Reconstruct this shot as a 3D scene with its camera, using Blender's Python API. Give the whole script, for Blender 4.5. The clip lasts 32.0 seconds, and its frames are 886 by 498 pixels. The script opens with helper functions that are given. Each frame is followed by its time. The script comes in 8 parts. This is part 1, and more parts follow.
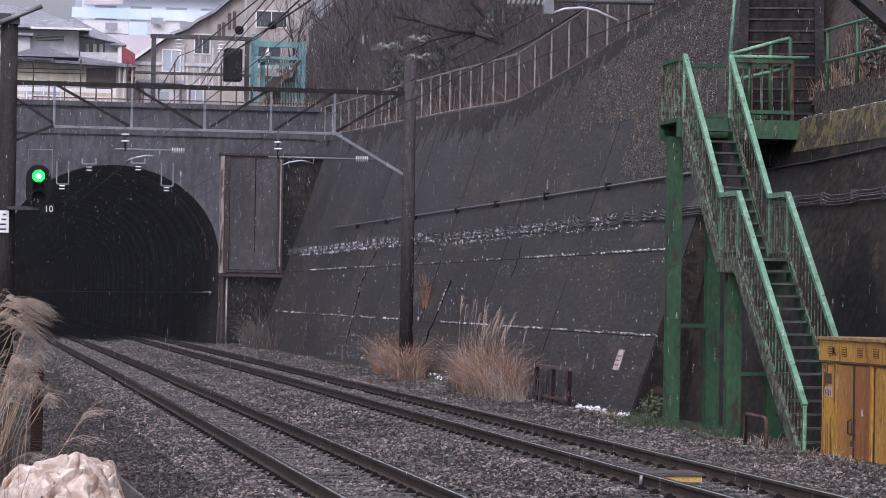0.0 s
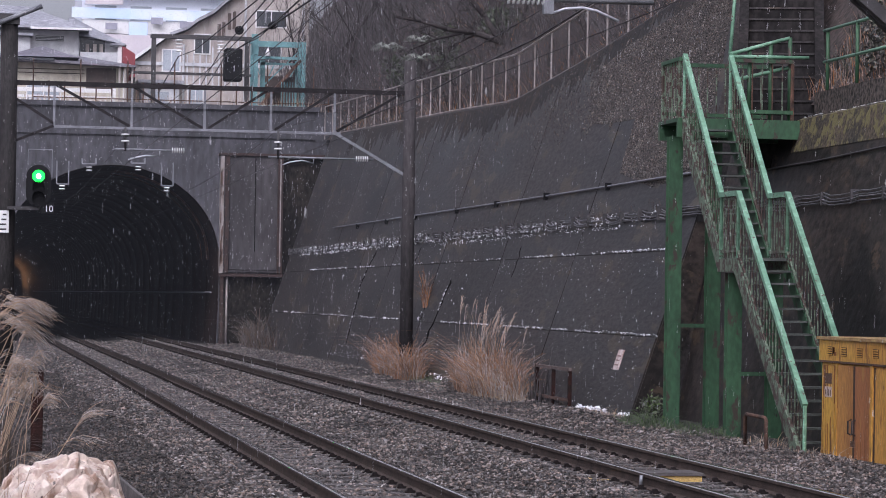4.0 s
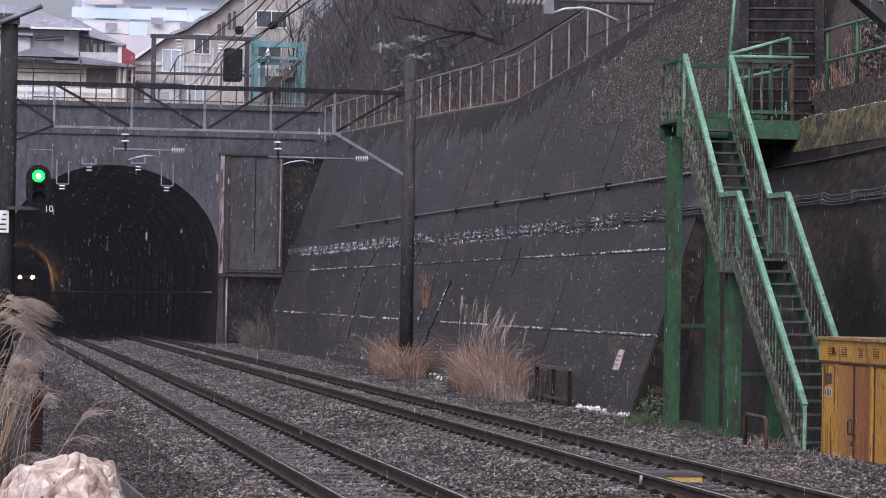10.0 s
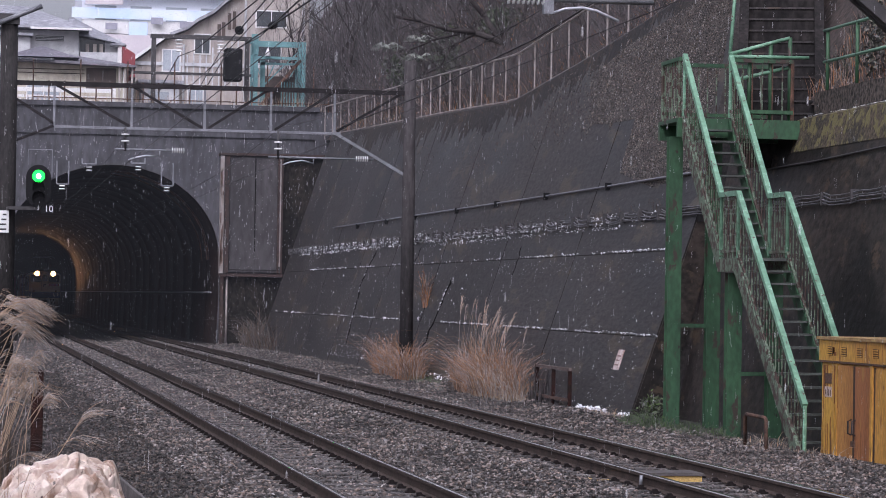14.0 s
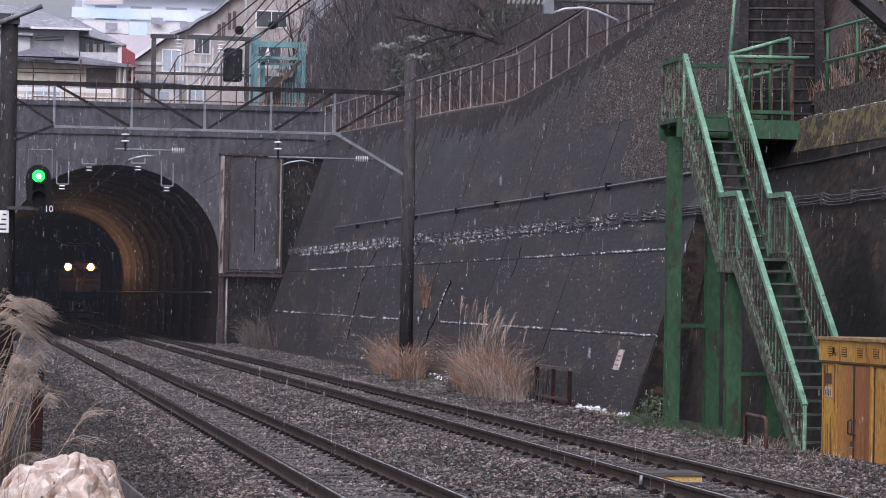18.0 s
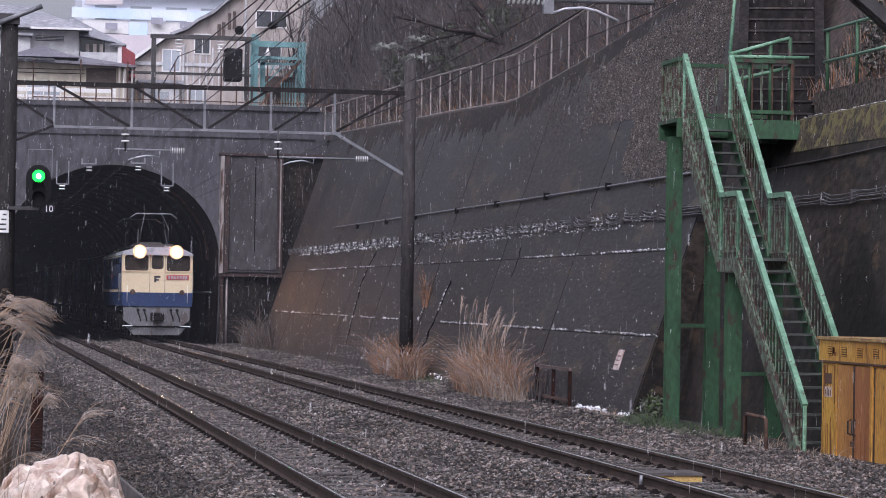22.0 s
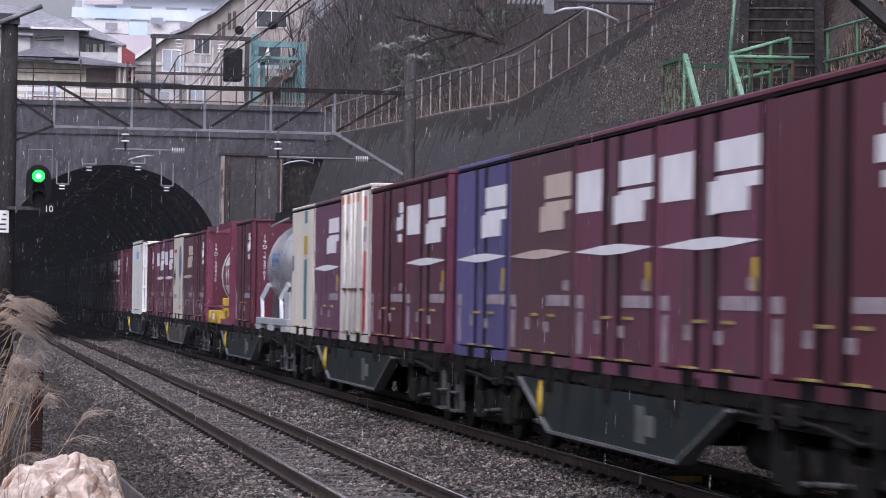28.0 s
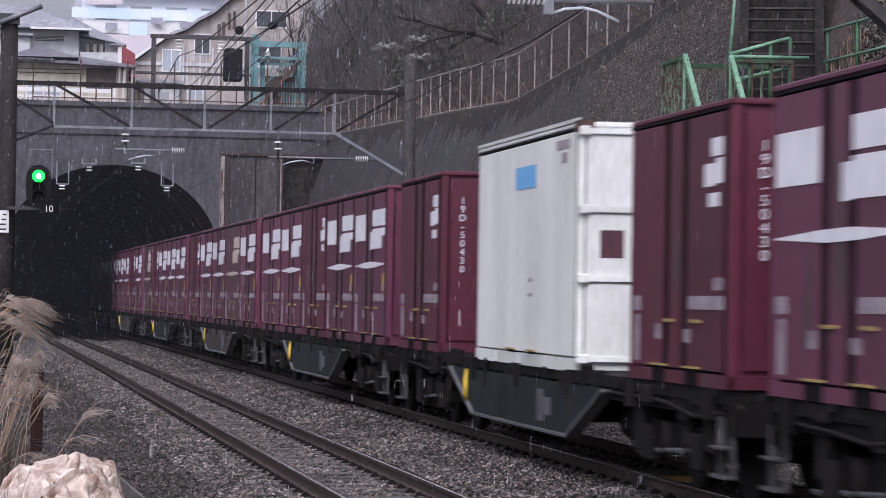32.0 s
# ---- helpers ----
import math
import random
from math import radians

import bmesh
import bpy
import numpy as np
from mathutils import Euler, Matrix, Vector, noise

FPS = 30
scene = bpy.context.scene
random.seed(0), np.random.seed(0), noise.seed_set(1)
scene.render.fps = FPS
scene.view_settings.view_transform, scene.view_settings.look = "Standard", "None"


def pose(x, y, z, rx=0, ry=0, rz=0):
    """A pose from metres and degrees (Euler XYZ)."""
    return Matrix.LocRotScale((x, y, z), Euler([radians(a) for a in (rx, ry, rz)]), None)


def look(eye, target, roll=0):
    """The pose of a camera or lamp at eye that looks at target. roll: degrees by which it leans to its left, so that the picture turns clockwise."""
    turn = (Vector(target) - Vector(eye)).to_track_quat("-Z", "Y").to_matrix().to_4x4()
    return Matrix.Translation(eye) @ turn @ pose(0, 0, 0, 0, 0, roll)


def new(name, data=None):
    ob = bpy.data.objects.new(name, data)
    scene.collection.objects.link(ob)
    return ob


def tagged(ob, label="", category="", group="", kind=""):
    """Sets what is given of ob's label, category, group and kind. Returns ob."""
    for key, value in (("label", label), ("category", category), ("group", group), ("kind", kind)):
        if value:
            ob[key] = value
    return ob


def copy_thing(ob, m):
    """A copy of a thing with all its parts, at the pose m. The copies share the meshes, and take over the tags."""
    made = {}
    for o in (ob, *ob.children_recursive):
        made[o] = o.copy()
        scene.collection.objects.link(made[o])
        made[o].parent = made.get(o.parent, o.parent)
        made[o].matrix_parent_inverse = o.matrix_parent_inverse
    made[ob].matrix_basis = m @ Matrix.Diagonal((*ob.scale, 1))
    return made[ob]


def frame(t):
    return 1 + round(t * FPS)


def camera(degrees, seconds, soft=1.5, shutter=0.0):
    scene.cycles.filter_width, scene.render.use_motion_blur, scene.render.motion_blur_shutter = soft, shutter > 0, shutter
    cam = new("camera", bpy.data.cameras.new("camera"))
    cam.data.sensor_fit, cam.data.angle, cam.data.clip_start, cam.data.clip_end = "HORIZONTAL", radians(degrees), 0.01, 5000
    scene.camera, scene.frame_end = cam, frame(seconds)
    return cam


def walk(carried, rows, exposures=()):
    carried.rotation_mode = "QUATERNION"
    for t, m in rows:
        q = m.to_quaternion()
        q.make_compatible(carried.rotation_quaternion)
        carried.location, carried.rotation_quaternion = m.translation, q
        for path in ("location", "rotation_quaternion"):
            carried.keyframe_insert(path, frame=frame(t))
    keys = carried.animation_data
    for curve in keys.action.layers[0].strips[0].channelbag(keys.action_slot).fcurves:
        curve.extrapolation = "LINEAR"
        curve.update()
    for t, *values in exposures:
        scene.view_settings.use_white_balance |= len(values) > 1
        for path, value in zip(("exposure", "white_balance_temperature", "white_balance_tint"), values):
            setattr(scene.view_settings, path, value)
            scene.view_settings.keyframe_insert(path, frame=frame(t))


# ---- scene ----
cam = camera(17.83, 32.0, soft=0.7, shutter=0.44)
PAN, TILT = radians(9.77), radians(1.0)
EYE = (0.0, 0.0, 1.804)
AIM = (math.sin(PAN) * math.cos(TILT), math.cos(PAN) * math.cos(TILT), 1.804 + math.sin(TILT))
STILL = look(EYE, AIM, roll=0.904)
walk(cam, [(0.0, STILL), (32.0, STILL)], exposures=[(0.0, -0.12, 5900, 23), (32.0, -0.12, 5900, 23)])

# ---- world and sun: an overcast sky with thin falling snow ----
world = bpy.data.worlds.new("sky")
scene.world = world
world.use_nodes = True
wn = world.node_tree
sky = wn.nodes.new("ShaderNodeTexSky")
sky.sky_type = "NISHITA"
sky.sun_disc = False
sky.sun_elevation, sky.sun_rotation = radians(48), radians(203)
sky.air_density, sky.dust_density, sky.ozone_density = 1.0, 6.0, 1.0
hsv = wn.nodes.new("ShaderNodeHueSaturation")
hsv.inputs["Saturation"].default_value = 0.22
wn.links.new(sky.outputs[0], hsv.inputs["Color"])
bg = wn.nodes["Background"]
wn.links.new(hsv.outputs[0], bg.inputs[0])
bg.inputs[1].default_value = 0.19
sun_data = bpy.data.lights.new("sun", "SUN")
sun_data.energy, sun_data.angle, sun_data.color = 0.8, radians(40), (1.0, 0.97, 0.93)
sun = new("sun", sun_data)
sun.matrix_world = look((-20, -46, 58), (0, 0, 0))


# ---- materials ----
def surf(name, col, col2=None, scale=3.0, rough=0.8, metal=0.0, bump=0.2, fine=60.0, fine_mix=0.25,
         rand=0.0, island=0.0, stretch=(1, 1, 1), spot=None, spot_scale=6.0, spot_at=0.62, spec=0.5, rough_var=0.15,
         speck=None, speck_scale=22.0, speck_at=0.64):
    """A worn surface: two-scale colour noise, optional spots, roughness and bump."""
    m = bpy.data.materials.new(name)
    m.use_nodes = True
    nt = m.node_tree
    bs = nt.nodes["Principled BSDF"]
    N = nt.nodes.new
    L = nt.links.new
    tc = N("ShaderNodeTexCoord")
    mp = N("ShaderNodeMapping")
    mp.inputs["Scale"].default_value = stretch
    L(tc.outputs["Object"], mp.inputs[0])
    n1 = N("ShaderNodeTexNoise")
    n1.inputs["Scale"].default_value, n1.inputs["Detail"].default_value = scale, 6
    n2 = N("ShaderNodeTexNoise")
    n2.inputs["Scale"].default_value, n2.inputs["Detail"].default_value = fine, 3
    L(mp.outputs[0], n1.inputs["Vector"])
    L(mp.outputs[0], n2.inputs["Vector"])
    col2 = col2 or tuple(c * 0.6 for c in col)
    rp = N("ShaderNodeValToRGB")
    rp.color_ramp.elements[0].position, rp.color_ramp.elements[1].position = 0.33, 0.68
    rp.color_ramp.elements[0].color, rp.color_ramp.elements[1].color = (*col2, 1), (*col, 1)
    L(n1.outputs["Fac"], rp.inputs[0])
    mx = N("ShaderNodeMixRGB")
    mx.blend_type = "OVERLAY"
    mx.inputs[0].default_value = fine_mix
    L(rp.outputs[0], mx.inputs[1])
    ct = N("ShaderNodeMapRange")
    ct.inputs[1].default_value, ct.inputs[2].default_value = 0.36, 0.64
    L(n2.outputs["Fac"], ct.inputs[0])
    L(ct.outputs[0], mx.inputs[2])
    out = mx.outputs[0]
    if spot:
        n3 = N("ShaderNodeTexNoise")
        n3.inputs["Scale"].default_value, n3.inputs["Detail"].default_value = spot_scale, 8
        n3.inputs["Roughness"].default_value = 0.65
        L(mp.outputs[0], n3.inputs["Vector"])
        r3 = N("ShaderNodeValToRGB")
        r3.color_ramp.elements[0].position, r3.color_ramp.elements[1].position = spot_at, spot_at + 0.04
        L(n3.outputs["Fac"], r3.inputs[0])
        m3 = N("ShaderNodeMixRGB")
        L(r3.outputs[0], m3.inputs[0])
        L(out, m3.inputs[1])
        m3.inputs[2].default_value = (*spot, 1)
        out = m3.outputs[0]
    if speck:
        n4 = N("ShaderNodeTexNoise")
        n4.inputs["Scale"].default_value, n4.inputs["Detail"].default_value = speck_scale, 4
        n4.inputs["Roughness"].default_value = 0.7
        L(mp.outputs[0], n4.inputs["Vector"])
        r4 = N("ShaderNodeMapRange")
        r4.inputs[1].default_value, r4.inputs[2].default_value = speck_at, speck_at + 0.06
        L(n4.outputs["Fac"], r4.inputs[0])
        m4 = N("ShaderNodeMixRGB")
        L(r4.outputs[0], m4.inputs[0])
        L(out, m4.inputs[1])
        m4.inputs[2].default_value = (*speck, 1)
        out = m4.outputs[0]
    if rand or island:
        if rand:
            src = N("ShaderNodeObjectInfo").outputs["Random"]
        else:
            src = N("ShaderNodeNewGeometry").outputs["Random Per Island"]
        mr = N("ShaderNodeMapRange")
        k = rand or island
        mr.inputs[3].default_value, mr.inputs[4].default_value = max(1 - k, 0.15), 1 + k
        if island > 0.8:
            pw = N("ShaderNodeMath")
            pw.operation = "POWER"
            pw.inputs[1].default_value = 2.2
            L(src, pw.inputs[0])
            src = pw.outputs[0]
            mr.inputs[3].default_value, mr.inputs[4].default_value = 0.28, 2.75
        L(src, mr.inputs[0])
        hv = N("ShaderNodeHueSaturation")
        L(mr.outputs[0], hv.inputs["Value"])
        if island:
            ml, fr, sr = N("ShaderNodeMath"), N("ShaderNodeMath"), N("ShaderNodeMapRange")
            ml.operation, fr.operation, ml.inputs[1].default_value = "MULTIPLY", "FRACT", 37.0
            sr.inputs[3].default_value, sr.inputs[4].default_value = 0.15, 1.15
            L(src, ml.inputs[0])
            L(ml.outputs[0], fr.inputs[0])
            L(fr.outputs[0], sr.inputs[0])
            L(sr.outputs[0], hv.inputs["Saturation"])
        L(out, hv.inputs["Color"])
        out = hv.outputs[0]
    L(out, bs.inputs["Base Color"])
    rr = N("ShaderNodeMapRange")
    rr.inputs[3].default_value, rr.inputs[4].default_value = max(rough - rough_var, 0.03), min(rough + rough_var, 1)
    L(n1.outputs["Fac"], rr.inputs[0])
    L(rr.outputs[0], bs.inputs["Roughness"])
    bs.inputs["Metallic"].default_value = metal
    bs.inputs["Specular IOR Level"].default_value = spec
    if bump:
        bp = N("ShaderNodeBump")
        bp.inputs["Strength"].default_value, bp.inputs["Distance"].default_value = bump, 0.02
        L(n2.outputs["Fac"], bp.inputs["Height"])
        L(bp.outputs[0], bs.inputs["Normal"])
    return m


def glow(name, col, power):
    m = bpy.data.materials.new(name)
    m.use_nodes = True
    bs = m.node_tree.nodes["Principled BSDF"]
    bs.inputs["Base Color"].default_value = (*col, 1)
    bs.inputs["Emission Color"].default_value = (*col, 1)
    bs.inputs["Emission Strength"].default_value = power
    return m


M = {}
M["ballast"] = surf("ballast_bed", (0.030, 0.026, 0.024), (0.011, 0.010, 0.0095), 9, 0.85, bump=1.0, fine=22, fine_mix=0.7)
M["stone"] = surf("ballast_stone", (0.168, 0.131, 0.110), (0.050, 0.037, 0.031), 0.7, 0.6, bump=0.3, fine=40, island=0.9)
M["dirty_stone"] = surf("soiled_ballast_stone", (0.095, 0.074, 0.062), (0.036, 0.027, 0.022), 0.7, 0.75, bump=0.3, fine=40, island=0.9)
M["earth"] = surf("earth", (0.09, 0.07, 0.05), (0.04, 0.035, 0.025), 1.2, 0.95, bump=0.8, fine=14, fine_mix=0.5)
M["wall"] = surf("wet_concrete_wall", (0.039, 0.0335, 0.031), (0.0135, 0.012, 0.0115), 0.9, 0.55, bump=0.5, fine=22, fine_mix=0.5,
                 stretch=(0.6, 0.17, 0.6), spot=(0.056, 0.043, 0.030), spot_scale=2.2, spot_at=0.57, spec=0.4, speck=(0.12, 0.115, 0.11), speck_scale=26, speck_at=0.66)
M["black_joint"] = surf("dark_wet_joint", (0.008, 0.0075, 0.007), (0.004, 0.004, 0.004), 2, 0.9, bump=0.2, spec=0.1)
# near-black brown: shade of the slot by the tunnel, and stain on the plinth
M["recess"] = surf("dark_stain_and_shade", (0.026, 0.021, 0.017), (0.008, 0.007, 0.006), 1.2, 0.8, bump=0.6, fine=9, fine_mix=0.5, stretch=(1, 1, 0.5), spec=0.2)
M["wall_brown"] = surf("stained_brown_concrete", (0.046, 0.035, 0.028), (0.008, 0.007, 0.0065), 0.8, 0.6, bump=0.6, fine=15, fine_mix=0.55,
                       stretch=(0.5, 0.3, 0.55), spot=(0.058, 0.041, 0.027), spot_scale=4.5, spot_at=0.57, spec=0.35, speck=(0.12, 0.105, 0.09), speck_scale=28, speck_at=0.66)
M["wall_moss"] = surf("mossy_concrete", (0.075, 0.058, 0.038), (0.022, 0.018, 0.014), 0.9, 0.85, bump=0.8, fine=14, fine_mix=0.6,
                      spot=(0.135, 0.118, 0.045), spot_scale=4.5, spot_at=0.52, speck=(0.19, 0.165, 0.10), speck_scale=16, speck_at=0.62)
M["pebble"] = surf("exposed_pebble_facing", (0.068, 0.054, 0.044), (0.034, 0.029, 0.025), 1.3, 0.75, bump=1.0, fine=16, fine_mix=0.9)
M["portal"] = surf("portal_concrete", (0.078, 0.078, 0.087), (0.038, 0.038, 0.044), 0.45, 0.8, bump=0.15, fine=5, fine_mix=0.3, stretch=(1, 1, 0.3),
                   spot=(0.05, 0.05, 0.055), spot_scale=1.1, spot_at=0.62)
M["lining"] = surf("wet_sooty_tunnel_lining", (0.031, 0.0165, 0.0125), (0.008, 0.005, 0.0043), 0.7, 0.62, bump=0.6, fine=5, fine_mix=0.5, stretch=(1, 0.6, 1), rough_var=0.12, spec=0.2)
M["panel"] = surf("weathered_panel", (0.062, 0.057, 0.060), (0.034, 0.031, 0.033), 0.8, 0.8, bump=0.1, fine=6, stretch=(1, 1, 0.3),
                  spot=(0.10, 0.055, 0.03), spot_scale=1.3, spot_at=0.66)
M["rust"] = surf("rusty_steel", (0.12, 0.062, 0.04), (0.04, 0.025, 0.02), 6, 0.85, bump=0.5, fine=50)
M["rust_dark"] = surf("dark_wet_rust", (0.055, 0.03, 0.024), (0.025, 0.016, 0.014), 5, 0.8, bump=0.4, fine=40)
M["rust_red"] = surf("dark_red_rust", (0.038, 0.015, 0.012), (0.011, 0.006, 0.005), 7, 0.85, bump=0.5, fine=40, spec=0.2)
M["notice_plate"] = surf("faded_pink_white_plate", (0.64, 0.56, 0.54), (0.40, 0.28, 0.25), 5, 0.6, bump=0.1, spot=(0.25, 0.12, 0.09), spot_at=0.66)
M["rail"] = surf("rail_web", (0.080, 0.061, 0.052), (0.042, 0.032, 0.027), 5, 0.85, bump=0.3, fine=60, spec=0.15)
M["railtop"] = surf("polished_rail_head", (0.50, 0.46, 0.42), (0.36, 0.32, 0.28), 3, 0.13, 0.9, bump=0.02, fine_mix=0.1, rough_var=0.03)
M["sleeper"] = surf("concrete_sleeper", (0.12, 0.108, 0.104), (0.06, 0.053, 0.05), 4, 0.8, bump=0.4, fine=40, rand=0.15)
M["green"] = surf("flaking_green_paint", (0.037, 0.100, 0.047), (0.019, 0.058, 0.028), 1.6, 0.55, bump=0.15, fine=14, fine_mix=0.2, stretch=(1, 1, 0.5),
                  spot=(0.045, 0.028, 0.023), spot_scale=4.0, spot_at=0.575, speck=(0.02, 0.014, 0.012), speck_scale=9, speck_at=0.66)
M["green_light"] = surf("faded_green_handrail_paint", (0.19, 0.36, 0.245), (0.11, 0.235, 0.15), 3, 0.5, bump=0.08, fine=14, fine_mix=0.15,
                        spot=(0.07, 0.04, 0.03), spot_scale=9, spot_at=0.61, speck=(0.33, 0.46, 0.37), speck_scale=14, speck_at=0.6)
M["green_old"] = surf("peeling_pale_green_paint", (0.15, 0.20, 0.142), (0.085, 0.12, 0.08), 5, 0.7, bump=0.4, fine=50,
                      spot=(0.055, 0.034, 0.027), spot_scale=7, spot_at=0.49, speck=(0.22, 0.27, 0.21), speck_scale=16, speck_at=0.62)
M["tread"] = surf("dark_steel_tread", (0.075, 0.085, 0.075), (0.04, 0.045, 0.04), 5, 0.6, bump=0.3)
M["yellow"] = surf("rust_streaked_yellow_paint", (0.54, 0.315, 0.055), (0.41, 0.195, 0.035), 1.6, 0.5, bump=0.15, fine=30, stretch=(1, 1, 0.3),
                   spot=(0.20, 0.075, 0.025), spot_scale=3.2, spot_at=0.555, speck=(0.13, 0.05, 0.02), speck_scale=12, speck_at=0.66)
# darker copy of the mast material; the left mast's shade is in its colour
M["shaded_mast"] = surf("mast_shaded_copy", (0.040, 0.037, 0.036), (0.020, 0.018, 0.018), 2, 0.7, bump=0.2, fine=20, stretch=(1, 1, 0.3), spec=0.15)
M["truss"] = surf("sooty_dark_steel", (0.032, 0.029, 0.030), (0.017, 0.015, 0.016), 4, 0.8, bump=0.1, spec=0.12)
M["galv"] = surf("galvanised_steel", (0.25, 0.26, 0.28), (0.15, 0.155, 0.17), 3, 0.5, 0.35, bump=0.1)
M["mast"] = surf("dark_concrete_mast", (0.060, 0.054, 0.055), (0.032, 0.029, 0.030), 2, 0.85, bump=0.2, fine=14, stretch=(1, 1, 0.3), spec=0.25)
M["steel_dark"] = surf("dark_painted_steel", (0.055, 0.052, 0.053), (0.028, 0.026, 0.027), 4, 0.6, bump=0.15)
M["black"] = surf("black_paint", (0.012, 0.012, 0.013), (0.007, 0.007, 0.008), 4, 0.8, bump=0.1, spec=0.2)
M["white"] = surf("white_paint", (0.78, 0.78, 0.77), (0.66, 0.66, 0.65), 2, 0.5, bump=0.05, fine_mix=0.1)
M["porcelain"] = surf("white_porcelain", (0.8, 0.8, 0.8), (0.7, 0.7, 0.7), 2, 0.2, bump=0)
M["wire"] = surf("dark_wire", (0.03, 0.028, 0.028), (0.02, 0.02, 0.02), 4, 0.6, bump=0)
M["fence"] = surf("weathered_fence_pipe", (0.38, 0.345, 0.33), (0.20, 0.165, 0.15), 3, 0.7, 0.1, bump=0.2)
M["snow"] = surf("wet_snow", (0.85, 0.86, 0.88), (0.75, 0.76, 0.79), 6, 0.6, bump=0.2)
M["lamp_green"] = glow("signal_green_lens", (0.0, 1.0, 0.03), 6)
M["lamp_core"] = glow("signal_lamp_centre", (0.55, 1.0, 0.5), 14)
M["head"] = glow("headlight_lens", (1.0, 0.50, 0.19), 95)
# two glowing ring materials that imitate the glare round each headlight
M["reflector"] = glow("headlight_glare_inner", (1.0, 0.44, 0.13), 50)
M["rim"] = glow("headlight_glare_outer", (1.0, 0.38, 0.10), 20)


# ---- building blocks ----
def box(bm, x0, x1, y0, y1, z0, z1, bev=0.0):
    v = [bm.verts.new(p) for p in ((x0, y0, z0), (x1, y0, z0), (x1, y1, z0), (x0, y1, z0), (x0, y0, z1), (x1, y0, z1), (x1, y1, z1), (x0, y1, z1))]
    fs = [bm.faces.new([v[i] for i in q]) for q in ((0, 3, 2, 1), (4, 5, 6, 7), (0, 1, 5, 4), (1, 2, 6, 5), (2, 3, 7, 6), (3, 0, 4, 7))]
    if bev:
        es = list({e for f in fs for e in f.edges})
        bmesh.ops.bevel(bm, geom=es, offset=bev, segments=1, affect="EDGES", profile=0.5)


def rod(bm, p, q, r, n=8, r2=None):
    p, q = Vector(p), Vector(q)
    d = (q - p).normalized()
    a = d.orthogonal().normalized()
    b = d.cross(a)
    r2 = r if r2 is None else r2
    A = [bm.verts.new(p + (a * math.cos(i * 2 * math.pi / n) + b * math.sin(i * 2 * math.pi / n)) * r) for i in range(n)]
    C = [bm.verts.new(q + (a * math.cos(i * 2 * math.pi / n) + b * math.sin(i * 2 * math.pi / n)) * r2) for i in range(n)]
    for i in range(n):
        f = bm.faces.new((A[i], A[(i + 1) % n], C[(i + 1) % n], C[i]))
        f.smooth = n > 6
    bm.faces.new(A[::-1])
    bm.faces.new(C)


def tube(bm, pts, r, n=6):
    """One continuous skin along a bent line."""
    pts = [Vector(p) for p in pts]
    rings = []
    for i, p in enumerate(pts):
        d = (pts[min(i + 1, len(pts) - 1)] - pts[max(i - 1, 0)]).normalized()
        ref = Vector((0, 0, 1)) if abs(d.z) < 0.9 else Vector((1, 0, 0))
        if len(pts) > 2:
            w = (pts[-1] - pts[0])
            if abs(w.x) < 1e-3 and abs(d.z) >= 0.0 and abs(w.z) < 1e-3:
                ref = Vector((1, 0, 0))
        u = d.cross(ref).normalized()
        v = u.cross(d)
        rings.append([bm.verts.new(p + (u * math.cos(k * 2 * math.pi / n) + v * math.sin(k * 2 * math.pi / n)) * r) for k in range(n)])
    for a, b in zip(rings, rings[1:]):
        for k in range(n):
            bm.faces.new((a[k], a[(k + 1) % n], b[(k + 1) % n], b[k])).smooth = True
    bm.faces.new(rings[0][::-1])
    bm.faces.new(rings[-1])


def bar(bm, p, q, w, h):
    """A square bar from p to q, w wide sideways and h high."""
    p, q = Vector(p), Vector(q)
    d = (q - p).normalized()
    up = Vector((0, 0, 1)) if abs(d.z) < 0.95 else Vector((0, 1, 0))
    s = d.cross(up).normalized() * (w / 2)
    u = s.cross(d).normalized() * (h / 2)
    A = [bm.verts.new(p + k) for k in (-s - u, s - u, s + u, -s + u)]
    C = [bm.verts.new(q + k) for k in (-s - u, s - u, s + u, -s + u)]
    for i in range(4):
        bm.faces.new((A[i], A[(i + 1) % 4], C[(i + 1) % 4], C[i]))
    bm.faces.new(A[::-1])
    bm.faces.new(C)


def prism(bm, prof, axis, a0, a1):
    """A profile of (u, v) pushed along axis from a0 to a1: x takes (y, z), y takes (x, z), z takes (x, y)."""
    def at(u, v, a):
        return {"x": (a, u, v), "y": (u, a, v), "z": (u, v, a)}[axis]
    A = [bm.verts.new(at(u, v, a0)) for u, v in prof]
    C = [bm.verts.new(at(u, v, a1)) for u, v in prof]
    n = len(prof)
    for i in range(n):
        bm.faces.new((A[i], A[(i + 1) % n], C[(i + 1) % n], C[i]))
    bm.faces.new(A[::-1])
    bm.faces.new(C)
    bmesh.ops.recalc_face_normals(bm, faces=bm.faces[:])


def mesh_of(name, bm, material):
    me = bpy.data.meshes.new(name)
    bm.normal_update()
    bm.to_mesh(me)
    bm.free()
    me.materials.append(material)
    return me


def part(name, bm, material, parent=None, label=""):
    ob = new(name, mesh_of(name, bm, material))
    ob.parent = parent
    if label:
        ob["label"] = label
    return ob


def boxes(name, material, parent, *bs, bev=0.0, label=""):
    bm = bmesh.new()
    for b in bs:
        box(bm, *b, bev=bev)
    return part(name, bm, material, parent, label)


def rods(name, material, parent, *rs, n=8, label=""):
    bm = bmesh.new()
    for p, q, r in rs:
        rod(bm, p, q, r, n)
    return part(name, bm, material, parent, label)


